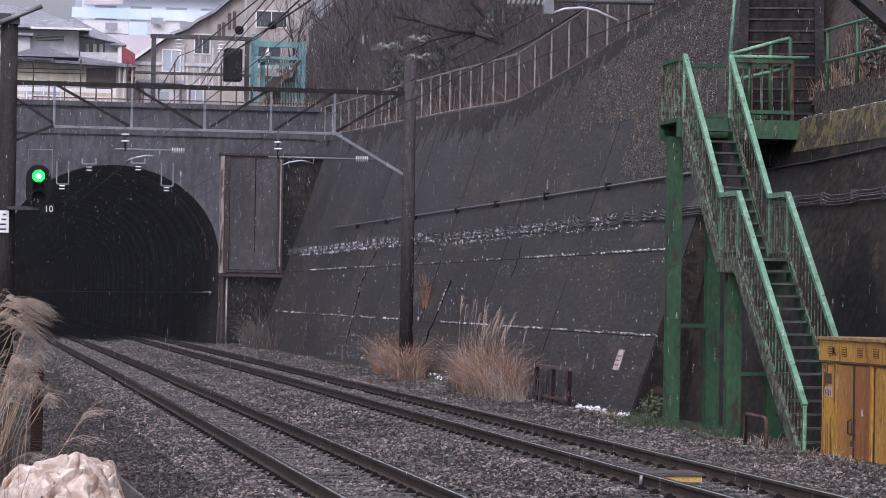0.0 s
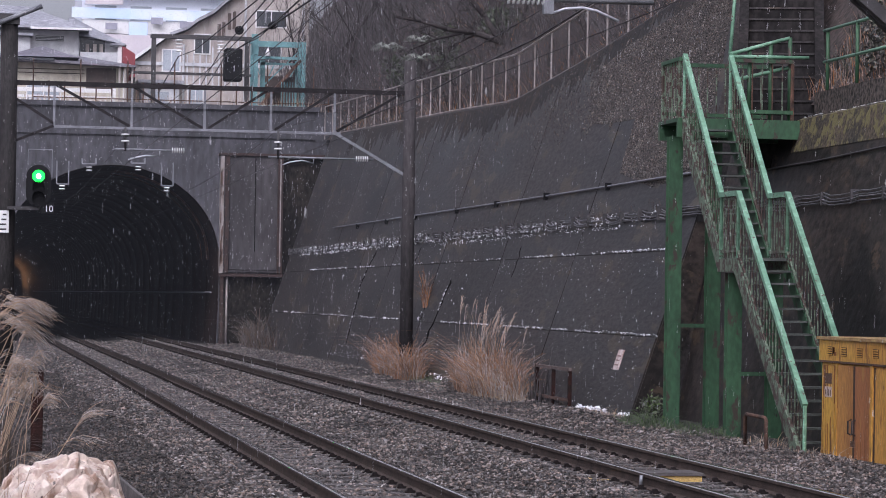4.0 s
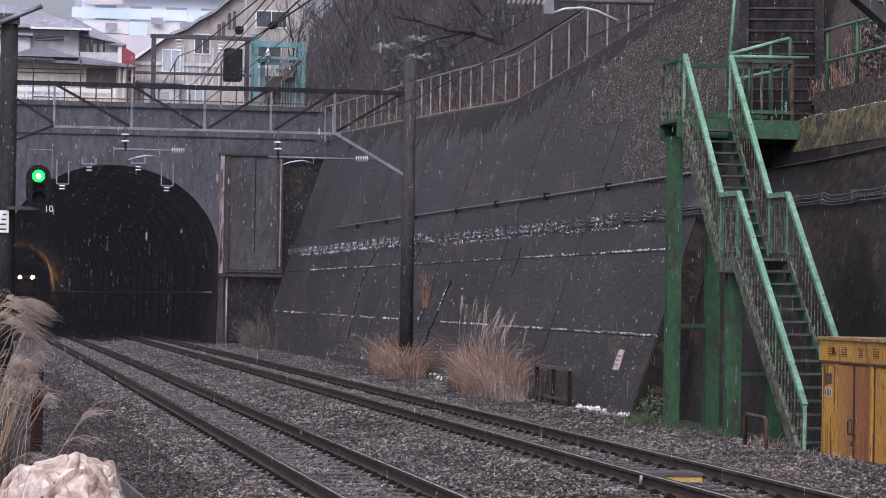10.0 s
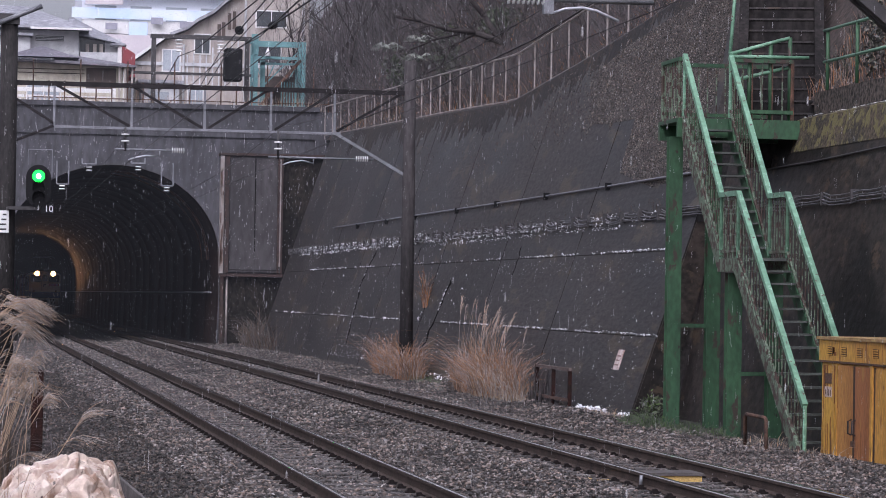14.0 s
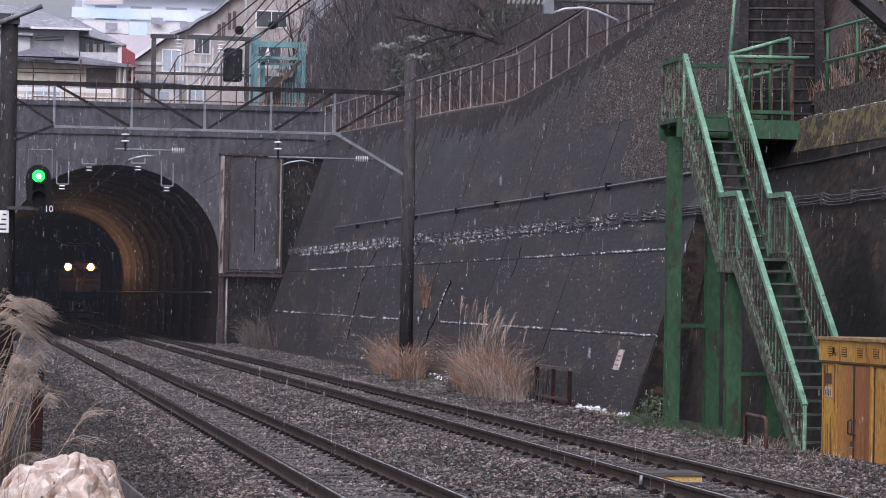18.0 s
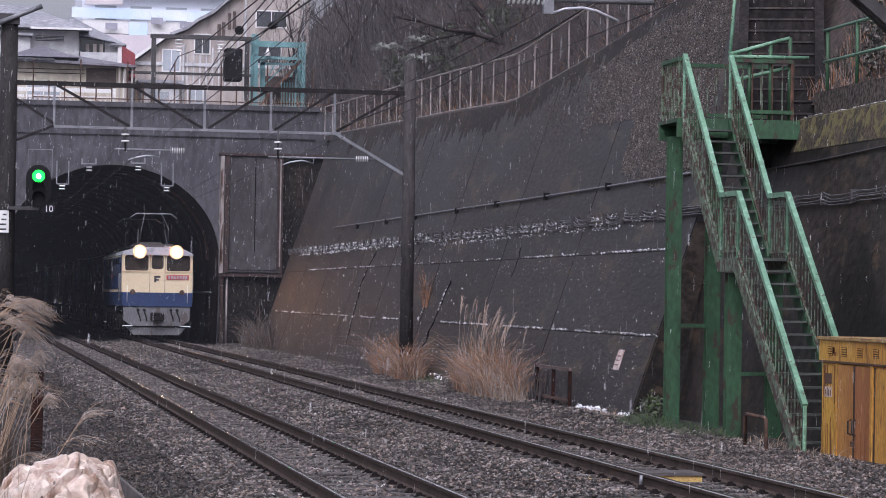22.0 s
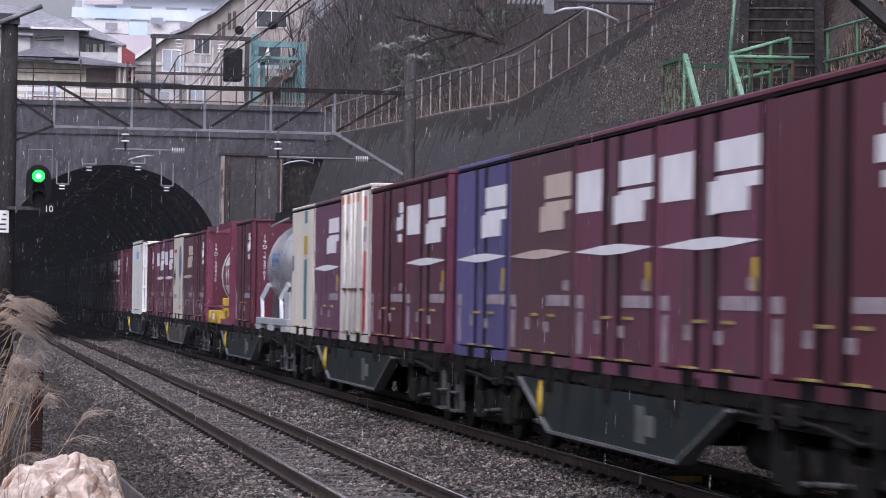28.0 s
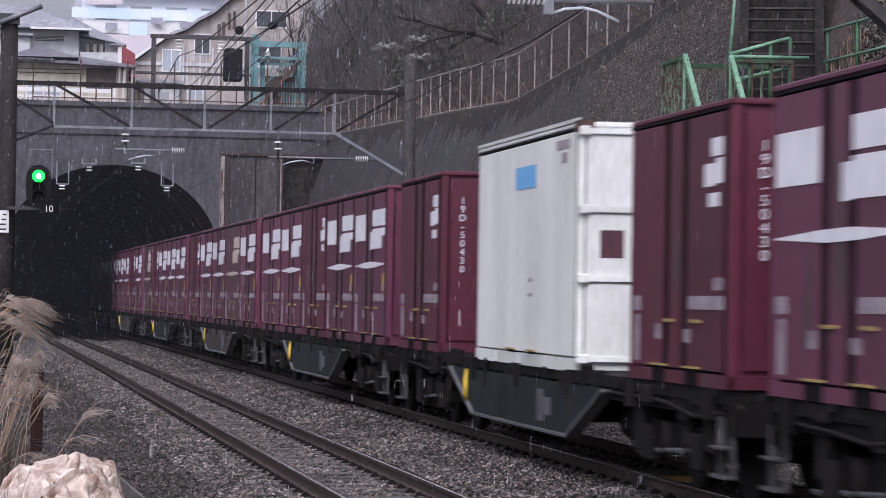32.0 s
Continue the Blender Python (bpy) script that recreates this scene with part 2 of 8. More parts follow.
def thing(name, label, category, at=None, group="", kind=""):
    ob = new(name)
    if at is not None:
        ob.matrix_basis = at
    return tagged(ob, label, category, group, kind)


def solid(name, verts, faces, material, smooth=False):
    me = bpy.data.meshes.new(name)
    me.from_pydata([tuple(v) for v in verts], [], [tuple(f) for f in faces])
    me.materials.append(material)
    if smooth:
        me.polygons.foreach_set("use_smooth", [True] * len(me.polygons))
    me.update()
    return new(name, me)


# ---- the lie of the line: two tracks along +y, rail tops at z = 0 ----
def track_x(y, side=2):
    x = 7.9
    if y < 80:
        x -= 5.7e-5 * (80 - y) ** 2
    if y > 400:
        x -= (min(y, 480) - 400) ** 2 / 1000 + max(0, y - 480) * 0.16
    return x - (3.666 if side == 1 else 0)


def heading(y):
    return math.degrees(math.atan((track_x(y + 0.5) - track_x(y - 0.5))))


TRAIN = [(0, 512.6), (2, 479.4), (4, 445.8), (6, 411.9), (8, 377.7), (10, 343.0), (12, 308.3), (14, 273.4), (16, 237.8), (18, 201.5), (20, 164.9),
         (22, 128.7), (24, 92.9), (26, 55.7), (28, 18.46), (30, -18.35), (32, -55.2)]


def train_y(t):
    for (a, p), (b, q) in zip(TRAIN, TRAIN[1:]):
        if t <= b:
            return p + (q - p) * (t - a) / (b - a)
    return TRAIN[-1][1]

# ---- ground, ballast and tracks ----
def ground_z(x, y):
    """Height of the stone bed beside and between the rails."""
    a, b = x - track_x(y, 1), x - track_x(y, 2)
    d = min(abs(a), abs(b))
    z = -0.165 if d < 1.25 else -0.165 - 0.10 * min(1, (d - 1.25) / 0.55)
    if x < 2.3:
        z -= 0.10 * min(1, (2.3 - x) / 1.5)
    if x > 10.2:
        z += 0.06 * min(1, (x - 10.2) / 1.0)
    return z


tagged(solid("ground", [(-2500, -2500, -0.6), (2500, -2500, -0.6), (2500, 4000, -0.6), (-2500, 4000, -0.6)], [(0, 1, 2, 3)], M["earth"]),
       "dark bare earth under the railway cutting", "ground", kind="structure")
xs = [-12, -8, -5, -3, -1] + [i * 0.25 for i in range(0, 57)] + [15, 18]
ys = [-80, -50, -30, -15, -5] + [i * 1.0 for i in range(0, 118)] + list(range(120, 736, 8))
gv = [(x, y, ground_z(x, y)) for y in ys for x in xs]
gf = [(j * len(xs) + i, j * len(xs) + i + 1, (j + 1) * len(xs) + i + 1, (j + 1) * len(xs) + i) for j in range(len(ys) - 1) for i in range(len(xs) - 1)]
tagged(solid("ballast_bed", gv, gf, M["ballast"], True), "grey-brown crushed stone bed under the rails", "ballast", kind="structure")


def stones(name, count, x0, x1, y0, y1, r0, r1, seed, label, material="stone"):
    """Loose angular stones, too many to count, as one sheet."""
    rng = np.random.default_rng(seed)
    y = y0 + (y1 - y0) * rng.random(count)
    x = x0 + (x1 - x0) * rng.random(count)
    t2 = 7.9 - 5.7e-5 * np.clip(80 - y, 0, None) ** 2
    keep = np.ones(count, bool)
    for c in (t2, t2 - 3.666):
        for o in (-0.565, 0.565):
            keep &= np.abs(x - c - o) > 0.075
    on_sleeper = np.abs((y - 20.0 + 0.31) % 0.62 - 0.31) < 0.10
    bare = rng.random(count) < 0.6
    for c in (t2, t2 - 3.666):
        keep &= ~((np.abs(x - c) < 0.95) & on_sleeper & bare)
    x, y, t2 = x[keep], y[keep], t2[keep]
    d = np.minimum(np.abs(x - t2), np.abs(x - t2 + 3.666))
    z = -0.165 - 0.10 * np.clip((d - 1.25) / 0.55, 0, 1) - 0.10 * np.clip((2.3 - x) / 1.5, 0, 1) + 0.06 * np.clip(x - 10.2, 0, 1) - 0.016 * (d < 0.95)
    n = len(x)
    r = r0 * 0.68 + (r1 * 0.85 - r0 * 0.68) * rng.random(n) ** 1.8
    base = np.array([(1, 0, 0), (-1, 0, 0), (0, 1, 0), (0, -1, 0), (0, 0, 1), (0, 0, -1)], float)
    v = base[None] * (0.55 + 0.8 * rng.random((n, 6, 1))) + 0.5 * (rng.random((n, 6, 3)) - 0.5)
    v = v * (0.42 + 1.0 * rng.random((n, 1, 3)))
    a = rng.random(n) * 6.283
    b = (rng.random(n) - 0.5) * 2.4
    ca, sa, cb, sb = np.cos(a)[:, None], np.sin(a)[:, None], np.cos(b)[:, None], np.sin(b)[:, None]
    v = np.stack([v[..., 0], v[..., 1] * cb - v[..., 2] * sb, (v[..., 1] * sb + v[..., 2] * cb) * 0.62], -1)
    v = np.stack([v[..., 0] * ca - v[..., 1] * sa, v[..., 0] * sa + v[..., 1] * ca, v[..., 2]], -1)
    v = v * r[:, None, None] + np.stack([x, y, z + r * 0.35 + 0.02 * rng.random(n)], -1)[:, None]
    tri = np.array([(0, 2, 4), (2, 1, 4), (1, 3, 4), (3, 0, 4), (2, 0, 5), (1, 2, 5), (3, 1, 5), (0, 3, 5)])
    f = (tri[None] + (np.arange(n) * 6)[:, None, None]).reshape(-1, 3)
    me = bpy.data.meshes.new(name)
    me.vertices.add(n * 6)
    me.vertices.foreach_set("co", v.reshape(-1))
    me.loops.add(len(f) * 3)
    me.loops.foreach_set("vertex_index", f.reshape(-1))
    me.polygons.add(len(f))
    me.polygons.foreach_set("loop_start", np.arange(0, len(f) * 3, 3))
    me.update(calc_edges=True)
    me.materials.append(M[material])
    return tagged(new(name, me), label, "gravel", kind="stuff")


stones("ballast_stones", 24000, 0.4, 2.75, 21, 42, 0.016, 0.036, 4, "soiled brown ballast stones along the verge", "dirty_stone")
stones("ballast_stones", 15000, 0.4, 2.75, 42, 72, 0.019, 0.042, 5, "soiled brown ballast stones along the verge", "dirty_stone")
stones("ballast_stones", 91000, 2.6, 11.4, 21, 42, 0.018, 0.040, 1, "loose angular grey-brown ballast stones")
stones("ballast_stones", 56000, 2.6, 11.5, 42, 72, 0.021, 0.046, 2, "loose angular grey-brown ballast stones")
stones("ballast_stones", 31000, 1.5, 12.3, 72, 118, 0.026, 0.055, 3, "loose angular grey-brown ballast stones")

M["clip"] = surf("dark_oily_iron", (0.028, 0.023, 0.022), (0.012, 0.010, 0.010), 6, 0.9, bump=0.2, spec=0.08)
RAIL = [(-0.0635, -0.153), (0.0635, -0.153), (0.0635, -0.142), (0.012, -0.122), (0.0095, -0.05), (0.032, -0.038), (0.0325, -0.008), (0.026, -0.001),
        (-0.026, -0.001), (-0.0325, -0.008), (-0.032, -0.038), (-0.0095, -0.05), (-0.012, -0.122), (-0.0635, -0.142)]

HEAD = [(-0.0335, -0.011), (-0.0328, -0.0075), (-0.0312, -0.0042), (-0.0285, -0.0016), (-0.025, 0.0004), (-0.016, 0.0028), (0.0, 0.003),
        (0.016, 0.0028), (0.025, 0.0004), (0.0285, -0.0016), (0.0312, -0.0042), (0.0328, -0.0075), (0.0335, -0.011)]


def railway_track(side):
    tr = thing("railway_track", "narrow-gauge railway track with dark rails on sleepers in ballast", "track", group="railway tracks")
    yy = [-80 + 6 * i for i in range(0, 136)]
    for o in (-0.5655, 0.5655):
        bm = bmesh.new()
        rings = [[bm.verts.new((track_x(y, side) + o + u, y, v)) for u, v in RAIL] for y in yy]
        for a, b in zip(rings, rings[1:]):
            for i in range(len(RAIL)):
                bm.faces.new((a[i], a[(i + 1) % len(RAIL)], b[(i + 1) % len(RAIL)], b[i]))
        rail = part("rail", bm, M["rail"], tr)
        bm = bmesh.new()
        tops = [[bm.verts.new((track_x(y, side) + o + u, y, z)) for u, z in HEAD] for y in yy]
        for a, b in zip(tops, tops[1:]):
            for k in range(len(HEAD) - 1):
                bm.faces.new((a[k], a[k + 1], b[k + 1], b[k])).smooth = True
        part("rail_head", bm, M["railtop"], rail, "bright worn running surface")
    bm = bmesh.new()
    prism(bm, [(-1.0, -0.30), (1.0, -0.30), (1.0, -0.18), (0.75, -0.155), (-0.75, -0.155), (-1.0, -0.18)], "y", -0.12, 0.12)
    me = mesh_of("sleeper", bm, M["sleeper"])
    bm = bmesh.new()
    prism(bm, [(-0.055, 0.0), (0.055, 0.0), (0.055, 0.012), (0.035, 0.02), (0.022, 0.05), (-0.012, 0.054), (-0.028, 0.03), (-0.055, 0.026)], "y", -0.032, 0.032)
    clip = mesh_of("rail_clip", bm, M["clip"])
    bm = bmesh.new()
    y = 20.0
    while y < 128:
        ob = new("sleeper", me)
        ob.matrix_basis = pose(track_x(y, side), y, 0)
        ob.parent = tr
        for o in (-0.5655, 0.5655):
            for s in (-1, 1):
                if y < 64.5:
                    oc = new("rail_clip", clip)
                    oc.matrix_basis = pose(track_x(y, side) + o + s * 0.112, y, -0.158, rz=0 if s > 0 else 180)
                    oc.parent = tr
                    continue
                box(bm, track_x(y, side) + o + s * 0.04 - 0.0 if s > 0 else track_x(y, side) + o - 0.12, track_x(y, side) + o + 0.12 if s > 0 else track_x(y, side) + o - 0.04,
                    y - 0.055, y + 0.055, -0.156, -0.115)
        y += 0.62
    part("fastening_rest", bm, M["clip"], tr, "dark rail fastenings")["kind"] = "stuff"
    return tr


railway_track(1)
railway_track(2)

# ---- the retaining wall along the cutting ----
BAT = 0.33


def wall_x(z, back=0.0):
    return 11.45 + back + BAT * (z + 0.25)


WALL_TOP = [(47.45, 8.6), (50, 8.3), (56.6, 7.7), (62.5, 7.25), (70.2, 6.8), (80, 7.15), (91, 7.5), (108.5, 8.05), (116, 8.3)]


def wall_top(y):
    for (a, p), (b, q) in zip(WALL_TOP, WALL_TOP[1:]):
        if y <= b:
            return p + (q - p) * (y - a) / (b - a)
    return WALL_TOP[-1][1]


def near_x(z):
    return 12.25 + 0.2 * (z + 0.25)


def slab(name, y0, y1, back, top, material, label, thick=0.8, n=6, z0=-0.6, zm=3.3, skew=0.0, face=None):
    """A leaning wall with thickness; its top follows top(y), its near end leans back above zm by skew."""
    v, f = [], []
    wx = face or (lambda z: wall_x(z, back))
    for i in range(n + 1):
        y = y0 + (y1 - y0) * i / n
        ys_ = y + skew * (1 - i / n)
        zt = top(ys_)
        zk = min(zm, zt - 0.3)
        v += [(wx(z0), y, z0), (wx(zk), y, zk), (wx(zt), ys_, zt), (wx(zt) + thick, ys_, zt), (wx(z0) + thick + 1.2, y, z0)]
    for i in range(n):
        a, b = 5 * i, 5 * i + 5
        for k in range(5):
            f.append((a + k, b + k, b + (k + 1) % 5, a + (k + 1) % 5))
    f += [(0, 1, 2, 3, 4), tuple(5 * n + k for k in (4, 3, 2, 1, 0))]
    return tagged(solid(name, v, f, material), label, "wall", kind="structure")


JOINTS = [47.45, 56.3, 64.2, 72.6, 81.0, 87.6, 95.0, 101.5, 108.0]
for a, b in zip(JOINTS, JOINTS[1:]):
    slab("wall_cutting", a + (0.0 if a < 48 else 0.035), b - 0.035, 0.0, wall_top, M["wall"], "leaning dark wet concrete retaining wall panel beside the line", n=8, skew=2.6 if a < 48 else 0.0)
slab("wall_backing", 49.5, 107.9, 0.12, lambda y: wall_top(y) - 0.1, M["black_joint"], "dark recess behind the wall joints", n=30)
slab("wall_recess", 107.98, 116.0, 1.5, lambda y: wall_top(y) - 0.1, M["recess"], "wall set back beside the tunnel mouth, recess shade put into its dark brown", n=6)
slab("wall_cutting_near", 6.0, 47.3, 0.26, lambda y: 4.72, M["wall_brown"], "leaning dark stained concrete retaining wall behind the stairs", n=10, face=near_x)

bm = bmesh.new()
prism(bm, [(wall_x(-0.5) + 0.03, -0.5), (wall_x(-0.5) + 0.60, -0.5), (wall_x(3.2) + 0.45, 3.2), (wall_x(3.2) + 0.03, 3.2)], "y", 47.425, 47.449)
tagged(part("wall_end", bm, M["wall_brown"]), "dark brown end face of the wall panel behind the stairs", "wall", kind="structure")

# ---- the portal and the tunnel ----
PY, PC = 116.0, 6.25
ARCH = [(4.30, -0.6), (4.38, 1.5), (4.38, 3.3)] + [(4.38 * math.cos(a), 3.3 + 3.75 * math.sin(a)) for a in (0.1, 0.2, 0.3, 0.4, 0.5, 0.6, 0.7, 0.8, 0.9, 1.0, 1.1, 1.2, 1.3, 1.4, 1.5)]
ARCH = ARCH + [(0, 7.05)] + [(-x, z) for x, z in ARCH[::-1]]


def portal():
    """The front wall with the horseshoe opening through it."""
    bm = bmesh.new()
    for y in (PY, PY + 1.2):
        inner = [bm.verts.new((PC + x, y, z)) for x, z in ARCH]
        ring = [bm.verts.new((x, y, z)) for x, z in ((17.5, -0.6), (17.5, 9.42), (-20, 9.42), (-20, -0.6))]
        tops = [bm.verts.new((PC + x, y, 9.42)) for x, z in ARCH]
        n = len(ARCH)
        mid = n // 2
        for i in range(2, n - 3):
            bm.faces.new((inner[i], inner[i + 1], tops[i + 1], tops[i]))
        bm.faces.new([ring[0], inner[0], inner[1], inner[2], tops[2], ring[1]])
        bm.faces.new([ring[3], ring[2], tops[n - 3], inner[n - 3], inner[n - 2], inner[n - 1]])
    return part("wall_portal", bm, M["portal"])


tagged(portal(), "grey concrete tunnel portal wall with an arched opening", "wall", kind="structure")


def tunnel():
    """Smooth lining cast in lengths, with a faint proud band at each joint."""
    rnd = random.Random(8)
    prof = ARCH
    rows, y = [(PY + 0.02, 1.0)], PY + 0.6
    while y < 330:
        step = rnd.uniform(4.5, 7.5)
        a = b = 1.0
        rows += [(y, a), (y + 0.05, a - 0.0016), (y + 0.2, b - 0.0012), (y + 0.25, b)]
        y += step
    while y < PY + 600:
        rows.append((y, 1.0))
        y += 6
    v, f = [], []
    for y, k in rows:
        c = track_x(y) - 1.833 + (PC - 6.067)
        v += [(c + x * k, y, (z - 3.0) * k + 3.0 if z > -0.5 else z) for x, z in prof]
    n = len(prof)
    for j in range(len(rows) - 1):
        for i in range(n - 1):
            f.append((j * n + i, (j + 1) * n + i, (j + 1) * n + i + 1, j * n + i + 1))
    f.append(tuple((len(rows) - 1) * n + i for i in range(n)))
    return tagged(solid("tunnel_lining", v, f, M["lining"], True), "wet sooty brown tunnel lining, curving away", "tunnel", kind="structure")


tunnel()
for dy in (4.2, 5.0, 7.6):
    y = PY + dy
    c = track_x(y) - 1.833 + (PC - 6.067)
    bm = bmesh.new()
    tube(bm, [(c + x * 0.985, y, (z - 3.0) * 0.985 + 3.0) for x, z in ARCH[2:18]], 0.035, 6)
    tagged(part("tunnel_conduit", bm, M["rust"]), "rusty conduit bent round the tunnel lining", "pipe")
bm = bmesh.new()
tube(bm, [(track_x(y) - 1.833 + PC - 6.067 + 4.25, y, 1.9) for y in range(118, 400, 6)], 0.04, 6)
tagged(part("tunnel_cable", bm, M["galv"]), "grey cable along the tunnel wall", "cable")

# ---- catenary gantries, masts and wires ----
def gantry():
    g = thing("catenary_gantry", "grey steel truss gantry across both tracks between two dark concrete masts", "gantry")
    y = 70.0
    for x, h in ((1.18, 8.6), (11.15, 7.75)):
        bm = bmesh.new()
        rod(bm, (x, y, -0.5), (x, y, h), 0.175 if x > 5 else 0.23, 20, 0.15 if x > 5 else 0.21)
        part("mast", bm, M["mast" if x > 5 else "shaded_mast"], g, "round dark concrete mast")
    for dy in (0.0,):
        boxes("top_chord", M["truss"], g, (1.3, 11.1, y + dy - 0.05, y + dy + 0.05, 6.88, 6.99))
        boxes("bottom_chord", M["galv"], g, (2.3, 9.4, y + dy - 0.04, y + dy + 0.04, 5.85, 5.91))
        xs_ = (2.3, 4.2, 6.0, 7.65, 9.25)
        for i, x in enumerate(xs_):
            bm = bmesh.new()
            bar(bm, (x, y + dy, 5.9), (x, y + dy, 6.9), 0.055, 0.06)
            part("truss_post", bm, M["galv"], g)
        for a, b in (((2.35, 6.9), (4.15, 5.93)), ((4.25, 6.9), (5.95, 5.93)), ((7.55, 6.9), (6.1, 5.93)), ((9.2, 6.9), (7.75, 5.93)), ((10.9, 6.9), (9.3, 5.93)), ((1.35, 6.55), (2.3, 5.95)), ((1.35, 5.5), (2.3, 5.9))):
            bm = bmesh.new()
            bar(bm, (a[0], y + dy, a[1]), (b[0], y + dy, b[1]), 0.06, 0.065)
            part("truss_brace", bm, M["truss"], g)
    bm = bmesh.new()
    bar(bm, (9.25, y, 5.9), (11.1, y, 4.85), 0.07, 0.07)
    part("knee_brace", bm, M["galv"], g)
    return g


gantry()


def wire(name, pts, r, label, material="wire"):
    bm = bmesh.new()
    tube(bm, pts, r, 5)
    return tagged(part(name, bm, M[material]), label, "wire")


def sag(p, q, s, n=10):
    p, q = Vector(p), Vector(q)
    return [tuple(p.lerp(q, i / n) - Vector((0, 0, s * 4 * (i / n) * (1 - i / n)))) for i in range(n + 1)]


for x in (4.23, 7.9):
    wire("contact_wire", [(x - 0.35, -30, 5.12), (x - 0.12, 31, 5.12), (x, 70, 5.12), (x, 116, 5.0), (x, 240, 4.9)], 0.006, "thin dark contact wire over the track")
    wire("messenger_wire", sag((x - 0.35, -30, 5.95), (x - 0.12, 31, 5.95), 0.3)[:-1] + sag((x - 0.12, 31, 5.95), (x, 70, 6.0), 0.35)[:-1] + sag((x, 70, 6.0), (x, 116, 5.5), 0.3), 0.007, "thin dark messenger wire over the track")

# ---- the green steel stairs ----
def steel_stairs():
    s = thing("steel_stairs", "tall green-painted steel stairs with flaking paint against the wall", "stairs")
    xl, xr = 11.3, 12.05
    up = ((43.35, 4.72), (41.1, 2.47))
    lo = ((40.1, 2.47), (36.95, -0.25))
    plat_x1 = 13.2
    # strings
    for x in (xl, xr):
        for (a, za), (b, zb) in (up, lo):
            bm = bmesh.new()
            bar(bm, (x, a + 0.1, za - 0.08), (x, b, zb - 0.05), 0.05, 0.24)
            part("string", bm, M["green_old" if x == xl else "green"], s, "green steel stair string")
        boxes("landing_beam", M["green_old"], s, (x - 0.025, x + 0.025, 40.0, 41.15, 2.27, 2.46))
    # treads
    for (a, za), (b, zb), n in (up + (12,), lo + (15,)):
        for i in range(1, n):
            t = i / n
            y, z = a + (b - a) * t, za + (zb - za) * t
            boxes("tread", M["tread"], s, (xl + 0.03, xr - 0.03, y - 0.13, y + 0.11, z - 0.03, z))
    boxes("landing", M["tread"], s, (xl, xr, 40.05, 41.15, 2.43, 2.47))
    boxes("platform", M["green"], s, (xl - 0.1, plat_x1, 43.35, 44.6, 4.66, 4.72), (xl - 0.1, plat_x1, 43.35, 43.43, 4.42, 4.66), (xl - 0.1, plat_x1, 44.5, 44.6, 4.42, 4.66))
    # posts
    for x, y, top in ((11.3, 43.9, 4.45), (11.95, 43.9, 4.45), (11.42, 40.75, 2.25), (12.05, 40.75, 2.25)):
        bm = bmesh.new()
        prism(bm, [(x + a, y + b) for a, b in ((-0.11, -0.1), (0.11, -0.1), (0.11, -0.085), (0.008, -0.085), (0.008, 0.085), (0.11, 0.085), (0.11, 0.1), (-0.11, 0.1), (-0.11, 0.085), (-0.008, 0.085), (-0.008, -0.085), (-0.11, -0.085))], "z", -0.4, top)
        part("post", bm, M["green"], s)
    boxes("tie_beam", M["green"], s, (11.2, 12.05, 43.79, 43.8, 1.40, 1.46))
    boxes("tie_beam", M["green"], s, (11.4, 12.1, 40.64, 40.65, 0.72, 0.78))

    def balusters(x, p, q, n, h=0.95):
        for i in range(n + 1):
            t = i / n
            y, z = p[0] + (q[0] - p[0]) * t, p[1] + (q[1] - p[1]) * t
            w = 0.028 if i in (0, n) else 0.011
            rods("baluster", M["green_light" if i in (0, n) else "green_old"], s, ((x, y, z - 0.02), (x, y, z + h), w), n=5)
        bm = bmesh.new()
        bar(bm, (x, p[0], p[1] + h), (x, q[0], q[1] + h), 0.075, 0.075)
        part("handrail", bm, M["green_light"], s, "pale green handrail")
        bm = bmesh.new()
        bar(bm, (x, p[0], p[1] + 0.1), (x, q[0], q[1] + 0.1), 0.03, 0.04)
        part("lower_rail", bm, M["green_old"], s)

    for x in (xl, xr):
        balusters(x, (43.35, 4.76), (41.05, 2.47), 16)
        balusters(x, (41.05, 2.47), (40.12, 2.47), 7)
        balusters(x, (40.12, 2.47), (36.7, -0.52), 22)
    return s


steel_stairs()

# ---- the yellow lineside cabinet ----
M["door_red"] = surf("reddish_brown_door_paint", (0.33, 0.135, 0.045), (0.21, 0.075, 0.027), 2.4, 0.55, bump=0.2, stretch=(1, 1, 0.15), spot=(0.33, 0.17, 0.05), spot_scale=5, spot_at=0.6)
M["door_ochre"] = surf("streaked_ochre_door_paint", (0.44, 0.22, 0.055), (0.30, 0.125, 0.033), 2.4, 0.55, bump=0.2, stretch=(1, 1, 0.15), spot=(0.24, 0.095, 0.035), spot_scale=5, spot_at=0.58)
M["rust_orange"] = surf("orange_rust_streak", (0.27, 0.105, 0.032), (0.15, 0.055, 0.02), 9, 0.8, bump=0.3, fine=60)
M["worn_edge"] = surf("worn_pale_edge_paint", (0.42, 0.30, 0.12), (0.22, 0.12, 0.05), 4, 0.6, bump=0.3, spot=(0.50, 0.45, 0.38), spot_scale=7, spot_at=0.6)


